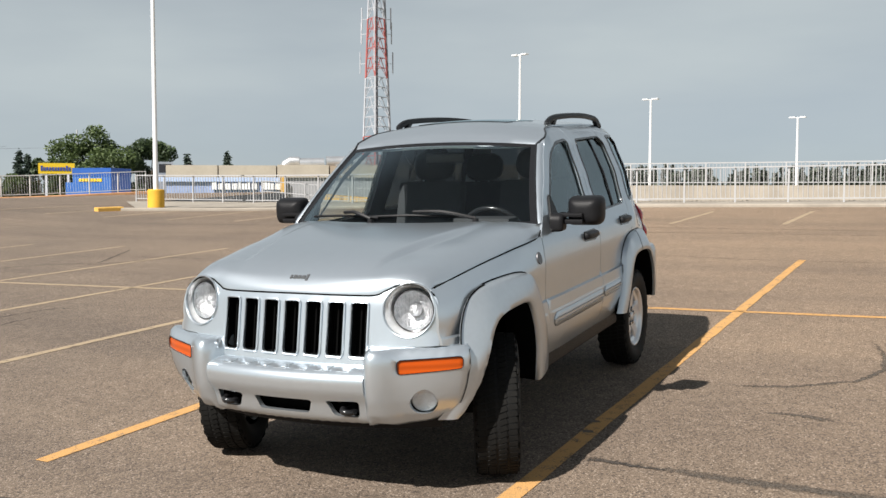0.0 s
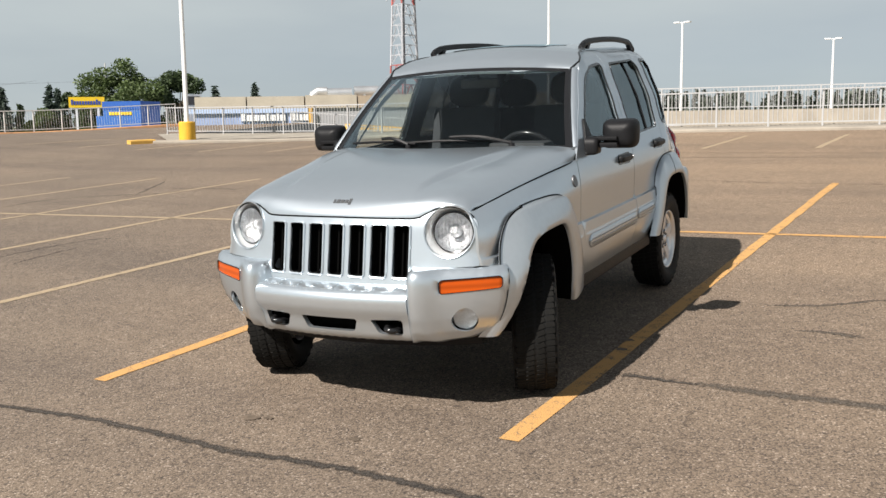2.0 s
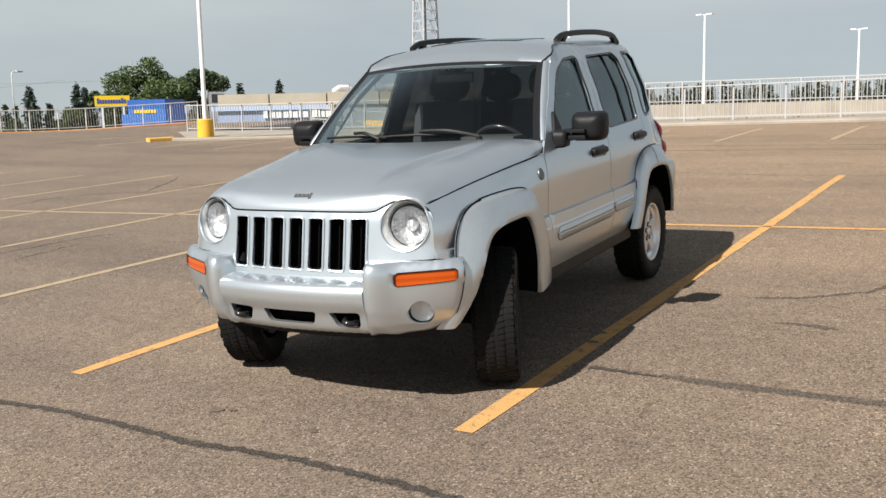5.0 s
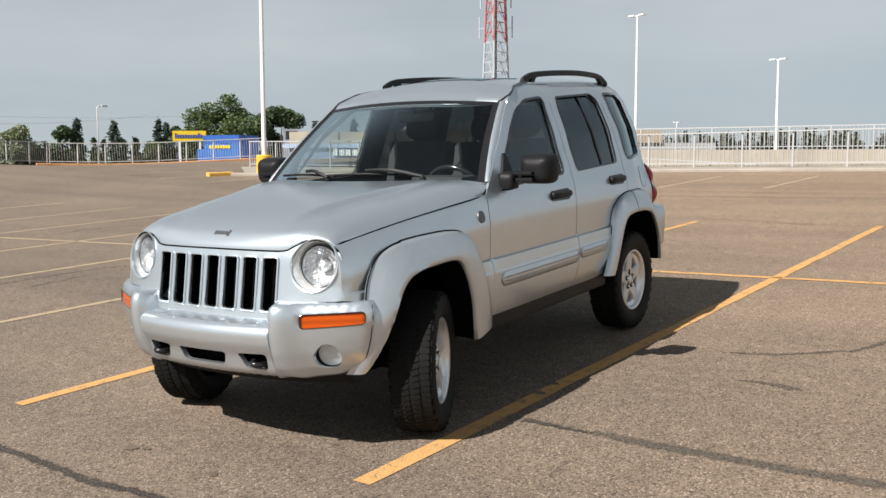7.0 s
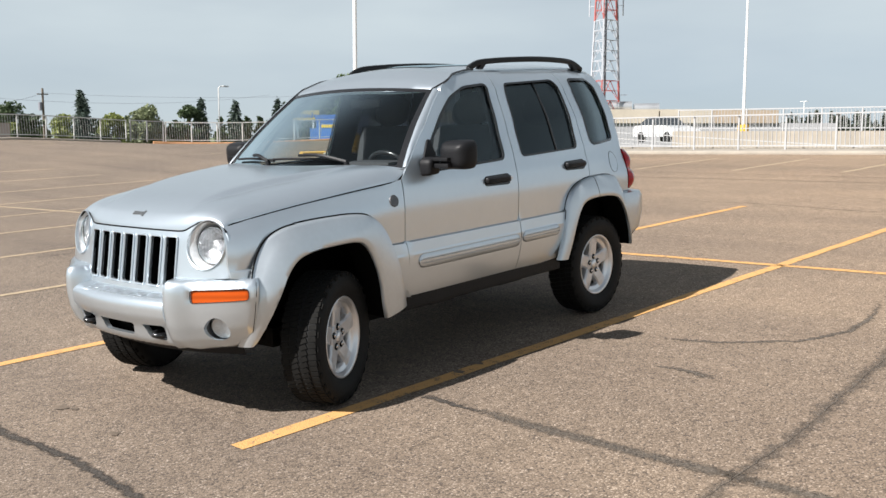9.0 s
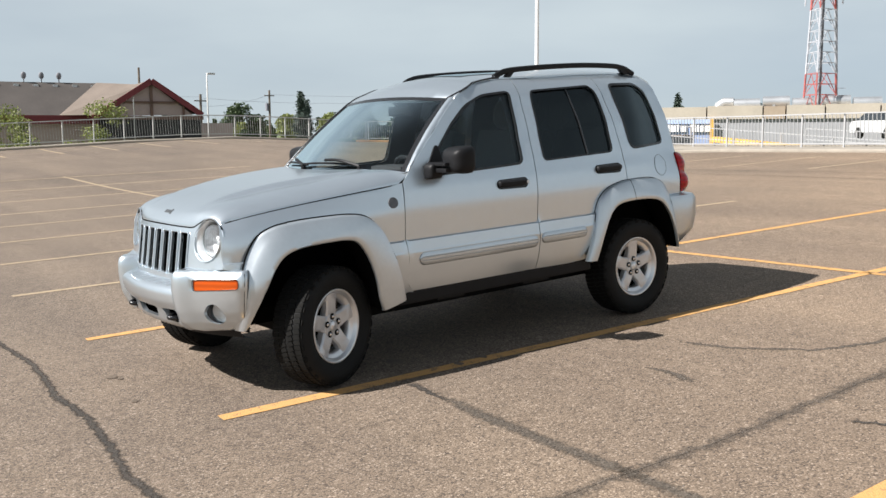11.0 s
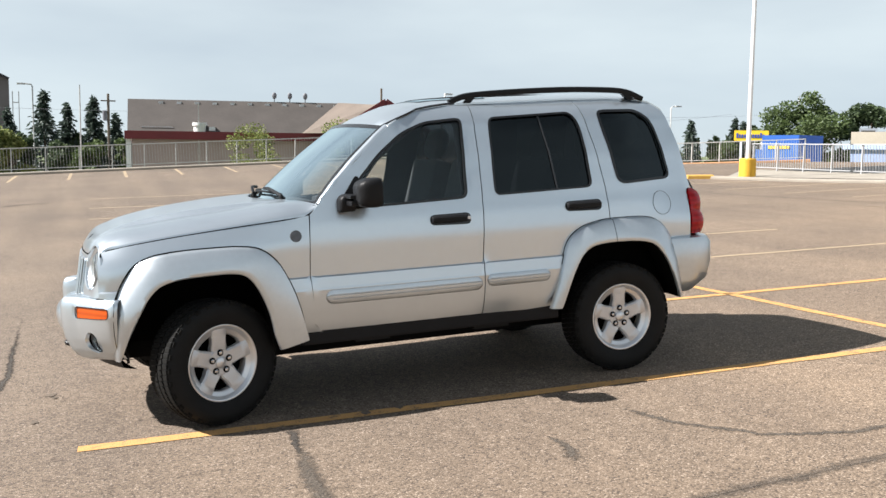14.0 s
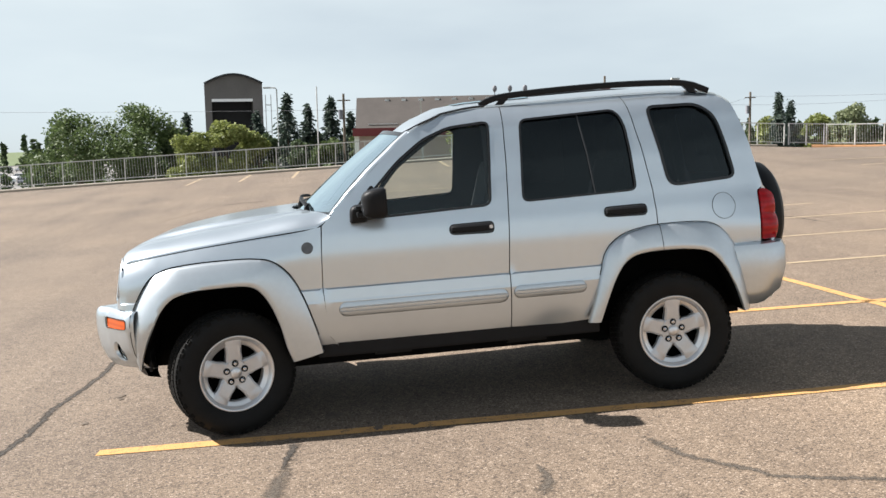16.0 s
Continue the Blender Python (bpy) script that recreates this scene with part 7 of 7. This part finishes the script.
def middle(y, v):
    """The bumper's middle bar: a top shelf, a round front and a lower lip."""
    prof = [(0.0, 2.03, 0.702), (0.10, 2.125, 0.694), (0.150, 2.180, 0.680), (0.168, 2.200, 0.670), (0.182, 2.211, 0.655), (0.21, 2.215, 0.630), (0.28, 2.209, 0.585), (0.32, 2.190, 0.552), (0.36, 2.170, 0.520), (0.44, 2.150, 0.445), (0.47, 2.12, 0.420), (0.54, 2.02, 0.405)]
    bow = 0.045 * (y / 0.45) ** 2
    return Vector((mixed(v, [(p[0], p[1]) for p in prof]) - bow + 0.018, y, mixed(v, [(p[0], p[2]) for p in prof])))


OPEN = [rounded([(-0.165, 0.34), (0.165, 0.34), (0.14, 0.415), (-0.14, 0.415)], 0.02, 3)]
OPEN += [rounded([(s * 0.235, 0.34), (s * 0.405, 0.335), (s * 0.395, 0.425), (s * 0.27, 0.42)], 0.02, 3) for s in (1, -1)]
bm = bmesh.new()
panel(bm, [(y, 0.0) for y in span(-0.445, 0.445, 16)] + [(y, 0.54) for y in span(0.445, -0.445, 16)], middle, OPEN, 0.026, Vector((-0.03, 0, 0)))
bumper = set_sharp(part("front_bumper", bm, PAINT, car, "silver bumper bar with three openings"), 50)
bm = bmesh.new()
for y in span(-0.33, 0.33, 6):
    panel(bm, rounded([(y - 0.042, 0.085), (y + 0.042, 0.085), (y + 0.036, 0.150), (y - 0.036, 0.150)], 0.012, 3), lambda a, b: middle(a, b) + Vector((0, 0, 0.0018)), step=0.04, turn=Vector((0, 0, -0.004)))
tagged(part("step_pad", bm, PAINT, bumper, "bright ribbed step pads on the bumper"), kind="stuff")
bm = bmesh.new()
box(bm, (1.96, -0.44, 0.43), (2.10, 0.44, 0.60))
part("bumper_inside", bm, LINER, bumper, "black block for the shade behind the bumper")
for s in (1, -1):
    bm = bmesh.new()
    y = s * 0.34
    sweep(bm, spline([(2.03, y - 0.03, 0.50), (2.12, y - 0.03, 0.498), (2.163, y - 0.022, 0.492), (2.178, y, 0.488), (2.163, y + 0.022, 0.484), (2.12, y + 0.024, 0.482), (2.07, y + 0.02, 0.484)], 4), 0.015, 8)
    part("tow_hook", bm, GLOSS_BLACK, bumper, "black tow hook", True)
bm = bmesh.new()
rows = []
for y in span(-0.70, 0.70, 20):
    bow = 0.26 * (abs(y) / 0.85) ** 2.4
    rows.append([bm.verts.new((2.06 - bow, y, 0.425)), bm.verts.new((2.04 - bow, y, 0.37)), bm.verts.new((1.90 - bow * 0.6, y, 0.355))])
for r, t in zip(rows, rows[1:]):
    for k in range(2):
        bm.faces.new((r[k], r[k + 1], t[k + 1], t[k]))
part("front_valance", bm, PLASTIC, car, "black plastic air dam", True)

# -- mirrors --
def door_mirror(s):
    """A sail and a foot on the door, two ribs side by side, and a boxy rounded housing on them."""
    bm = bmesh.new()
    panel(bm, rounded([(0.618, 1.198), (0.575, 1.275), (0.475, 1.405), (0.455, 1.40), (0.435, 1.212)], 0.018, 3), side(s, 0.010), step=0.05, turn=Vector((0, -s * 0.02, 0)))
    mount = set_sharp(part("mirror_mount", bm, PLASTIC, car, "black triangular mirror mount"))
    bm = bmesh.new()
    y = side_y(0.55, 1.24)
    rows = []
    for k, (dx, dz) in ((0.0, (1.0, 1.0)), (0.05, (0.96, 0.97)), (0.068, (0.86, 0.88)), (0.074, (0.62, 0.70))):
        rows.append([bm.verts.new((0.562 + p * dx, s * (y + k), 1.246 + q * dz)) for p, q in rounded([(-0.058, -0.05), (0.05, -0.055), (0.046, 0.03), (0.02, 0.055), (-0.058, 0.055)], 0.02, 3)])
    for r, t in zip(rows, rows[1:]):
        for i in range(len(r)):
            j = (i + 1) % len(r)
            bm.faces.new((r[i], r[j], t[j], t[i]))
    bm.faces.new(rows[-1])
    bmesh.ops.recalc_face_normals(bm, faces=bm.faces)
    set_sharp(part("mirror_foot", bm, PLASTIC, mount), 50)
    for z0, z1, x1 in ((1.278, 1.300, 0.575), (1.236, 1.264, 0.57)):
        bm = bmesh.new()
        box(bm, (0.46, min(s * (y + 0.03), s * 1.0), z0), (x1, max(s * (y + 0.03), s * 1.0), z1), bevel=0.009)
        set_sharp(part("mirror_arm", bm, PLASTIC, mount, "black mirror arm"), 50)
    bm = bmesh.new()
    prof = rounded([(-0.105, -0.086), (0.085, -0.086), (0.106, -0.05), (0.108, 0.062), (0.085, 0.088), (-0.088, 0.086), (-0.105, 0.06)], 0.032, 5)
    rings = []
    for k, sc in ((0.0, 0.92), (0.012, 0.985), (0.035, 1.0), (0.07, 0.975), (0.10, 0.91), (0.122, 0.79), (0.136, 0.60), (0.142, 0.30)):
        rings.append([bm.verts.new((0.400 + k, s * (0.989 + p[0] * sc), 1.311 + p[1] * sc - k * 0.05)) for p in prof])
    for a, b in zip(rings, rings[1:]):
        for i in range(len(prof)):
            j = (i + 1) % len(prof)
            bm.faces.new((a[i], a[j], b[j], b[i]))
    bm.faces.new(rings[-1])
    bm.faces.new(rings[0][::-1])
    bmesh.ops.recalc_face_normals(bm, faces=bm.faces)
    set_sharp(part("mirror_housing", bm, PLASTIC, mount, "black mirror housing"), 50)
    bm = bmesh.new()
    bm.faces.new([bm.verts.new((0.398, s * (0.989 + p[0] * 0.88), 1.311 + p[1] * 0.88)) for p in prof])
    part("mirror_glass", bm, CHROME_TRIM, mount)


for s in (1, -1):
    door_mirror(s)


# -- wheels --
R_TYRE = 0.368


def wheel(name, centre, turn, s):
    top = new(name)
    top.parent = car
    top.matrix_local = Matrix.Translation(centre) @ pose(0, 0, 0, 0, 0, turn) @ (Matrix.Identity(4) if s > 0 else pose(0, 0, 0, 0, 0, 180))
    top["label"] = "black tyre on a five-spoke alloy rim"
    return top


def wheel_meshes():
    ax = pose(0, 0, 0, -90, 0, 0)
    made = {}
    bm = bmesh.new()
    prof = [(0.215, 0.088), (0.232, 0.098), (0.262, 0.112), (0.300, 0.118), (0.330, 0.112), (0.350, 0.099), (0.360, 0.088), (0.360, 0.03), (0.362, 0.0), (0.360, -0.03), (0.360, -0.088), (0.350, -0.099), (0.330, -0.112), (0.300, -0.118), (0.262, -0.112), (0.225, -0.09)]
    lathe(bm, prof, 64, ax)
    made["tyre"] = (bm, RUBBER, "", True)
    bm = bmesh.new()
    for k in range(72):
        a = k * math.tau / 72
        for row, (h0, h1, da) in enumerate(((0.056, 0.099, 0.0), (0.008, 0.050, 0.35), (-0.050, -0.008, 0.0), (-0.099, -0.056, 0.35))):
            aa = a + da * math.tau / 72
            m = Matrix.Rotation(aa, 4, "Y") @ Matrix.Translation((0, 0, 0.3605 if abs(h0 + h1) < 0.1 else 0.3565)) @ Matrix.Rotation(0.35 if row in (1, 2) else 0.12, 4, "Z")
            bmesh.ops.create_cube(bm, size=1.0, matrix=m @ Matrix.Translation((0, (h0 + h1) / 2, 0)) @ Matrix.Diagonal((0.024, h1 - h0, 0.011, 1)))
    for k in range(29):
        m = Matrix.Rotation(k * math.tau / 29, 4, "Y")
        for e in (0.106, -0.106):
            bmesh.ops.create_cube(bm, size=1.0, matrix=m @ Matrix.Translation((0, e, 0.345)) @ Matrix.Diagonal((0.03, 0.006, 0.016, 1)))
    made["tread"] = (bm, TREAD, "blocky worn tread", False)
    bm = bmesh.new()
    lathe(bm, [(0.188, 0.050), (0.197, 0.070), (0.203, 0.078), (0.212, 0.090), (0.2225, 0.099), (0.2265, 0.094), (0.224, 0.086)], 64, ax)
    lathe(bm, [(0.166, 0.030), (0.168, 0.058), (0.174, 0.066), (0.192, 0.068), (0.199, 0.074)], 64, ax)
    made["rim_lip"] = (bm, ALLOY_CUT, "machined rim lip", True)
    bm = bmesh.new()
    lathe(bm, [(0.203, 0.075), (0.197, 0.055), (0.190, 0.02), (0.186, -0.08), (0.20, -0.10)], 48, ax)
    made["rim_barrel"] = (bm, ALLOY, "", True)
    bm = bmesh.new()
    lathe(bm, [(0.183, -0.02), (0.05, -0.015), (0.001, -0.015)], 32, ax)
    made["brake_disc"] = (bm, LINER, "brake disc, the shade behind the spokes in its black", True)
    # five broad spokes between hub and barrel
    bm = bmesh.new()
    for k in range(5):
        rot = Matrix.Rotation(k * math.tau / 5, 4, "Y")
        secs = []
        for r, w, h, d in ((0.045, 0.046, 0.056, 0.05), (0.085, 0.050, 0.064, 0.05), (0.115, 0.045, 0.068, 0.046), (0.145, 0.046, 0.070, 0.043), (0.17, 0.052, 0.071, 0.04), (0.196, 0.058, 0.073, 0.03), (0.204, 0.066, 0.070, 0.02)):
            secs.append([bm.verts.new(rot @ Vector(p)) for p in ((-w, h - d, r), (-w, h - 0.010, r), (-w * 0.78, h, r), (w * 0.78, h, r), (w, h - 0.010, r), (w, h - d, r))])
        for a, b in zip(secs, secs[1:]):
            for j in range(5):
                bm.faces.new((a[j], a[j + 1], b[j + 1], b[j]))
    lathe(bm, [(0.082, 0.02), (0.082, 0.056), (0.074, 0.0635), (0.034, 0.0635)], 32, ax)
    bmesh.ops.recalc_face_normals(bm, faces=bm.faces)
    made["spokes"] = (bm, ALLOY, "five cast alloy spokes", False)
    bm = bmesh.new()
    lathe(bm, [(0.034, 0.058), (0.034, 0.070), (0.030, 0.075), (0.001, 0.076)], 28, ax)
    made["centre_cap"] = (bm, ALLOY_CUT, "", True)
    out = {}
    for nm, (bm, mat, lab, sm) in made.items():
        me = bpy.data.meshes.new(nm)
        bm.to_mesh(me)
        bm.free()
        me.materials.append(mat)
        if sm:
            for p in me.polygons:
                p.use_smooth = True
        out[nm] = (me, lab)
    out["spokes"][0].set_sharp_from_angle(angle=radians(40))
    for p in out["spokes"][0].polygons:
        p.use_smooth = True
    bm = bmesh.new()
    tube(bm, (0, 0, 0), (0, 0.022, 0), 0.0125, 0.0125, 6)
    tube(bm, (0, 0.022, 0), (0, 0.027, 0), 0.0125, 0.006, 6)
    nut = bpy.data.meshes.new("wheel_nut")
    bm.to_mesh(nut)
    bm.free()
    nut.materials.append(CHROME_TRIM)
    # Flat black disc: the shade of a nut's pocket drawn as colour.
    bm = bmesh.new()
    lathe(bm, [(0.020, 0.0), (0.020, 0.003), (0.001, 0.003)], 16, ax)
    well = bpy.data.meshes.new("nut_recess")
    bm.to_mesh(well)
    bm.free()
    well.materials.append(LINER)
    return out, nut, well


WHEEL, NUT, NUT_SHADE = wheel_meshes()


def put_wheel(name, centre, turn, s):
    top = wheel(name, centre, turn, s)
    for nm, (me, lab) in WHEEL.items():
        o = new(nm, me)
        o.parent = top
        if lab:
            o["label"] = lab
    for k in range(5):
        a = (k + 0.0) * math.tau / 5
        for nm, me, h in (("wheel_nut", NUT, 0.05), ("nut_recess", NUT_SHADE, 0.0645)):
            o = new(nm, me)
            o.parent = top
            o.location = (0.0 + 0.057 * math.sin(a), h, 0.057 * math.cos(a))
    return top


HUB_Y = 0.735
put_wheel("front_wheel", (1.375, 0.768, R_TYRE), 23.0, 1)
put_wheel("front_wheel", (1.49, -0.800, R_TYRE), 19.0, -1)
put_wheel("rear_wheel", (-1.325, HUB_Y, R_TYRE), 0.0, 1)
put_wheel("rear_wheel", (-1.29, -0.86, R_TYRE), 0.0, -1)

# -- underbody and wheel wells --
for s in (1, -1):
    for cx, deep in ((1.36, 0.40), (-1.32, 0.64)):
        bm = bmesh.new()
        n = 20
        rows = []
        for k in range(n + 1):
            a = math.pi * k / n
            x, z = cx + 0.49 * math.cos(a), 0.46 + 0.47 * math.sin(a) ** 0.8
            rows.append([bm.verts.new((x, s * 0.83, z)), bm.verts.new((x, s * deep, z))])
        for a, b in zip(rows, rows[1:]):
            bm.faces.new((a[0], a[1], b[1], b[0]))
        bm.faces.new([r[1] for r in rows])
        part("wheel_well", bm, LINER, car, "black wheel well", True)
    bm = bmesh.new()
    box(bm, (-0.86, min(s * 0.70, s * 0.815), 0.405), (0.86, max(s * 0.70, s * 0.815), 0.495), bevel=0.015)
    box(bm, (0.30, min(s * 0.66, s * 0.78), 0.388), (0.52, max(s * 0.66, s * 0.78), 0.41))
    box(bm, (-0.55, min(s * 0.55, s * 0.7), 0.365), (-0.30, max(s * 0.55, s * 0.7), 0.41))
    part("rocker_panel", bm, PLASTIC, car, "black sill below the doors")
    bm = bmesh.new()
    box(bm, (1.845, min(s * 0.60, s * 0.73), 0.40), (1.86, max(s * 0.60, s * 0.73), 0.52))
    part("air_guide", bm, PLASTIC, car, "black plastic flap")
bm = bmesh.new()
box(bm, (-1.95, -0.38, 0.36), (1.90, 0.38, 0.60))
# Low block added below the floor to deepen the shadow under the car.
box(bm, (-1.45, -0.46, 0.29), (1.50, 0.46, 0.40))
box(bm, (-0.80, -0.70, 0.42), (0.85, 0.70, 0.56))
for x in (1.335, -1.325):
    tube(bm, (x, -0.70, 0.34), (x, 0.70, 0.34), 0.05, None, 10)
box(bm, (-1.05, -0.45, 0.28), (-0.15, 0.10, 0.40), bevel=0.04)
tube(bm, (-1.9, -0.45, 0.36), (-1.3, -0.45, 0.36), 0.09, None, 12)
part("underbody", bm, STEEL_DARK, car, "dark steel underbody with axles")

# -- tail --
def tail_edge(z):
    return mixed(z, [(0.5, -2.05), (0.9, -2.075), (1.17, -2.062), (1.22, -2.005), (1.42, -1.96), (1.62, -1.915), (1.75, -1.875), (1.815, -1.80)])


def tail_w(z):
    return side_y(tail_edge(z), z) - 0.006


def tail(y, z):
    a = abs(y) / tail_w(z)
    x = mixed(z, [(0.5, -2.09), (0.9, -2.115), (1.17, -2.10), (1.23, -2.055), (1.42, -2.012), (1.62, -1.968), (1.75, -1.928), (1.82, -1.85)])
    return Vector((x + 0.05 * a ** 4, y, z))


REAR_WIN = rounded([(-0.52, 1.28), (0.52, 1.28), (0.45, 1.72), (-0.45, 1.72)], 0.06)
bm = bmesh.new()
prof = [(tail_w(z), z) for z in (0.50, 0.70, 0.88, 1.0, 1.1, 1.17, 1.22, 1.32, 1.42, 1.52, 1.62, 1.69, 1.75, 1.815)]
panel(bm, prof + [(-y, z) for y, z in prof[::-1]], tail, [REAR_WIN], 0.08, Vector((0.02, 0, 0)))
gate = set_sharp(part("tailgate", bm, PAINT, car))
bm = bmesh.new()
panel(bm, REAR_WIN, lambda y, z: tail(y, z) + Vector((0.012, 0, 0)), step=0.12, out=Vector((-1, 0, 0)))
o = part("rear_window", bm, GLASS_DARK, gate, "dark tinted rear window", True)
o.visible_shadow = False
bm = bmesh.new()
rows = []
for y, x in ((-0.85, None), (-0.862, -1.85), (-0.858, -1.925), (-0.815, -2.06), (-0.70, -2.13), (-0.3, -2.15), (0.3, -2.15), (0.70, -2.13), (0.815, -2.06), (0.858, -1.925), (0.862, -1.85), (0.85, None)):
    row = []
    for kx, ky, z in ((0.965, 0.905, 0.875), (0.99, 0.985, 0.868), (1.0, 1.0, 0.83), (1.0, 1.0, 0.70), (0.985, 0.99, 0.58), (0.945, 0.92, 0.49), (0.90, 0.85, 0.475)):
        row.append(bm.verts.new((x + min(0.11, (1 - kx) * 2.1) * smooth(-1.85, -2.06, x) if x else mixed(z, [(0.47, -1.80), (0.64, -1.772), (0.80, -1.738), (0.90, -1.70)]), y * ky, z)))
    rows.append(row)
for r, t in zip(rows, rows[1:]):
    for k in range(6):
        bm.faces.new((r[k], r[k + 1], t[k + 1], t[k]))
set_sharp(part("rear_bumper", bm, PAINT_LOW, car, "silver wrap-round rear bumper"), 50)
spare = new("spare_wheel")
spare.parent = car
spare["label"] = "black covered spare wheel on the tailgate"
bm = bmesh.new()
lathe(bm, [(0.001, 0.235), (0.20, 0.235), (0.32, 0.225), (0.355, 0.19), (0.366, 0.13), (0.355, 0.06), (0.315, 0.02), (0.1, 0.0)], 48, Matrix.Translation((-2.06, 0.03, 0.985)) @ pose(0, 0, 0, 0, -90, 0))
part("spare_cover", bm, PLASTIC, spare, "", True)

# -- cabin --
for s in (1, -1):
    bm = bmesh.new()
    panel(bm, [(0.74, 0.52), (0.74, 1.20), (0.55, 1.22), (0.30, 1.55), (0.05, 1.72), (-1.75, 1.76), (-1.80, 1.0), (-0.84, 1.0), (-0.80, 0.52)], side(s, -0.05), [rounded([(0.54, 1.21), (0.30, 1.49), (0.10, 1.63), (-0.02, 1.70), (-0.24, 1.72), (-0.22, 1.235)], 0.05), rounded([(-0.50, 1.72), (-1.07, 1.74), (-1.11, 1.26), (-0.45, 1.245)], 0.05), rounded([(-1.33, 1.735), (-1.62, 1.735), (-1.76, 1.29), (-1.40, 1.28)], 0.06)], 0.08)
    part("inner_lining", bm, CABIN, car, "dark grey cabin lining", True)
bm = bmesh.new()
panel(bm, [(-1.85, -0.52), (0.15, -0.58), (0.15, 0.58), (-1.85, 0.52)], lambda x, y: Vector((x, y, roof_z(x, y) - 0.05)), step=0.15)
part("headlining", bm, HEADLINER, car, "pale grey headlining", True)
bm = bmesh.new()
box(bm, (-0.80, -0.76, 0.55), (0.80, 0.76, 0.62))
box(bm, (-1.95, -0.62, 0.62), (-0.80, 0.62, 0.68))
part("cabin_floor", bm, CABIN, car)
bm = bmesh.new()
rows = []
for u in span(-1, 1, 18):
    p = screen(u, 0.0)
    rows.append([bm.verts.new((p.x - 0.02, p.y * 0.97, 1.225)), bm.verts.new((0.62, u * 0.74, 1.235)), bm.verts.new((0.50 - 0.02 * u * u, u * 0.73, 1.215)), bm.verts.new((0.46, u * 0.73, 1.15)), bm.verts.new((0.52, u * 0.72, 0.75))])
for r, t in zip(rows, rows[1:]):
    for k in range(4):
        bm.faces.new((r[k], r[k + 1], t[k + 1], t[k]))
part("dashboard", bm, CABIN, car, "dark grey dashboard", True)
bm = bmesh.new()
box(bm, (0.44, 0.22, 1.20), (0.62, 0.58, 1.275), bevel=0.03)
part("instrument_hood", bm, CABIN, car)
bm = bmesh.new()
m = aim((0.36, 0.39, 1.165), (-0.85, 0, 0.52))
sweep(bm, [m @ Vector((0.185 * math.cos(a), 0.185 * math.sin(a), 0)) for a in span(0, math.tau * 31 / 32, 31)], 0.016, 8, True)
for a in (0.3, 2.84, 4.71):
    bar(bm, m @ Vector((0, 0, -0.03)), m @ Vector((0.18 * math.cos(a), 0.18 * math.sin(a), 0)), 0.035, 0.016)
lathe(bm, [(0.07, -0.02), (0.065, 0.0), (0.001, 0.006)], 20, m @ Matrix.Translation((0, 0, -0.02)))
bar(bm, m @ Vector((0, 0, -0.03)), (0.60, 0.39, 1.05), 0.06, 0.06)
part("steering_wheel", bm, GLOSS_BLACK, car, "black steering wheel", True)


def seat(x, y, wide=0.25, tall=0.62):
    bm = bmesh.new()
    box(bm, (x - 0.22, y - wide, 0.72), (x + 0.28, y + wide, 0.90), bevel=0.06)
    body = set_sharp(part("seat", bm, CLOTH, car, "dark grey cloth seat"), 60)
    bm = bmesh.new()
    m = pose(x - 0.20, y, 0.86, 0, -16, 0)
    box(bm, (-0.07, -wide * 0.97, 0.0), (0.07, wide * 0.97, tall), m, 0.055)
    set_sharp(part("seat_back", bm, CLOTH, body), 60)
    bm = bmesh.new()
    sup = lambda a: math.copysign(abs(a) ** 0.72, a)
    rows = [[bm.verts.new(m @ Vector((0.062 * math.cos(v) * sup(math.cos(u)), 0.150 * math.cos(v) ** 0.8 * sup(math.sin(u)), tall + 0.125 + 0.118 * sup(math.sin(v))))) for u in span(0, math.tau * 23 / 24, 23)] for v in span(-1.45, 1.45, 14)]
    for r, t in zip(rows, rows[1:]):
        for i in range(24):
            bm.faces.new((r[i], r[(i + 1) % 24], t[(i + 1) % 24], t[i]))
    bm.faces.new(rows[0][::-1])
    bm.faces.new(rows[-1])
    for d in (-0.06, 0.06):
        tube(bm, m @ Vector((0, d, tall - 0.02)), m @ Vector((0, d, tall + 0.06)), 0.008, None, 8)
    set_sharp(part("headrest", bm, CLOTH, body), 60)


seat(-0.12, 0.38)
seat(-0.12, -0.38)
seat(-1.02, 0.335, 0.285, 0.58)
seat(-1.02, -0.335, 0.285, 0.58)
bm = bmesh.new()
box(bm, (0.165, -0.13, 1.60), (0.20, 0.13, 1.67), bevel=0.015)
bar(bm, (0.19, 0, 1.66), (0.25, 0, 1.71), 0.015, 0.015)
part("rear_view_mirror", bm, GLOSS_BLACK, car)
for s in (1, -1):
    bm = bmesh.new()
    sweep(bm, spline([(0.56, s * 0.735, 1.34), (0.50, s * 0.72, 1.42), (0.40, s * 0.70, 1.51), (0.34, s * 0.69, 1.55)], 4), 0.013, 6)
    part("grab_handle", bm, HEADLINER, car)

# The car stands a little askew to its stall: the right flank lies further out and ahead of the left one.
for ob in car.children_recursive:
    if ob.type == "MESH" and (ob.parent == car or ob.parent.type == "MESH"):
        for v in ob.data.vertices:
            x, y, z = v.co
            u = min(1.1, max(0.0, (0.9 - y) / 1.8))
            v.co = (x + 0.022 * u * smooth(2.0, 1.2, x), y - 0.040 * max(0.0, 2.05 - x) * u, z)
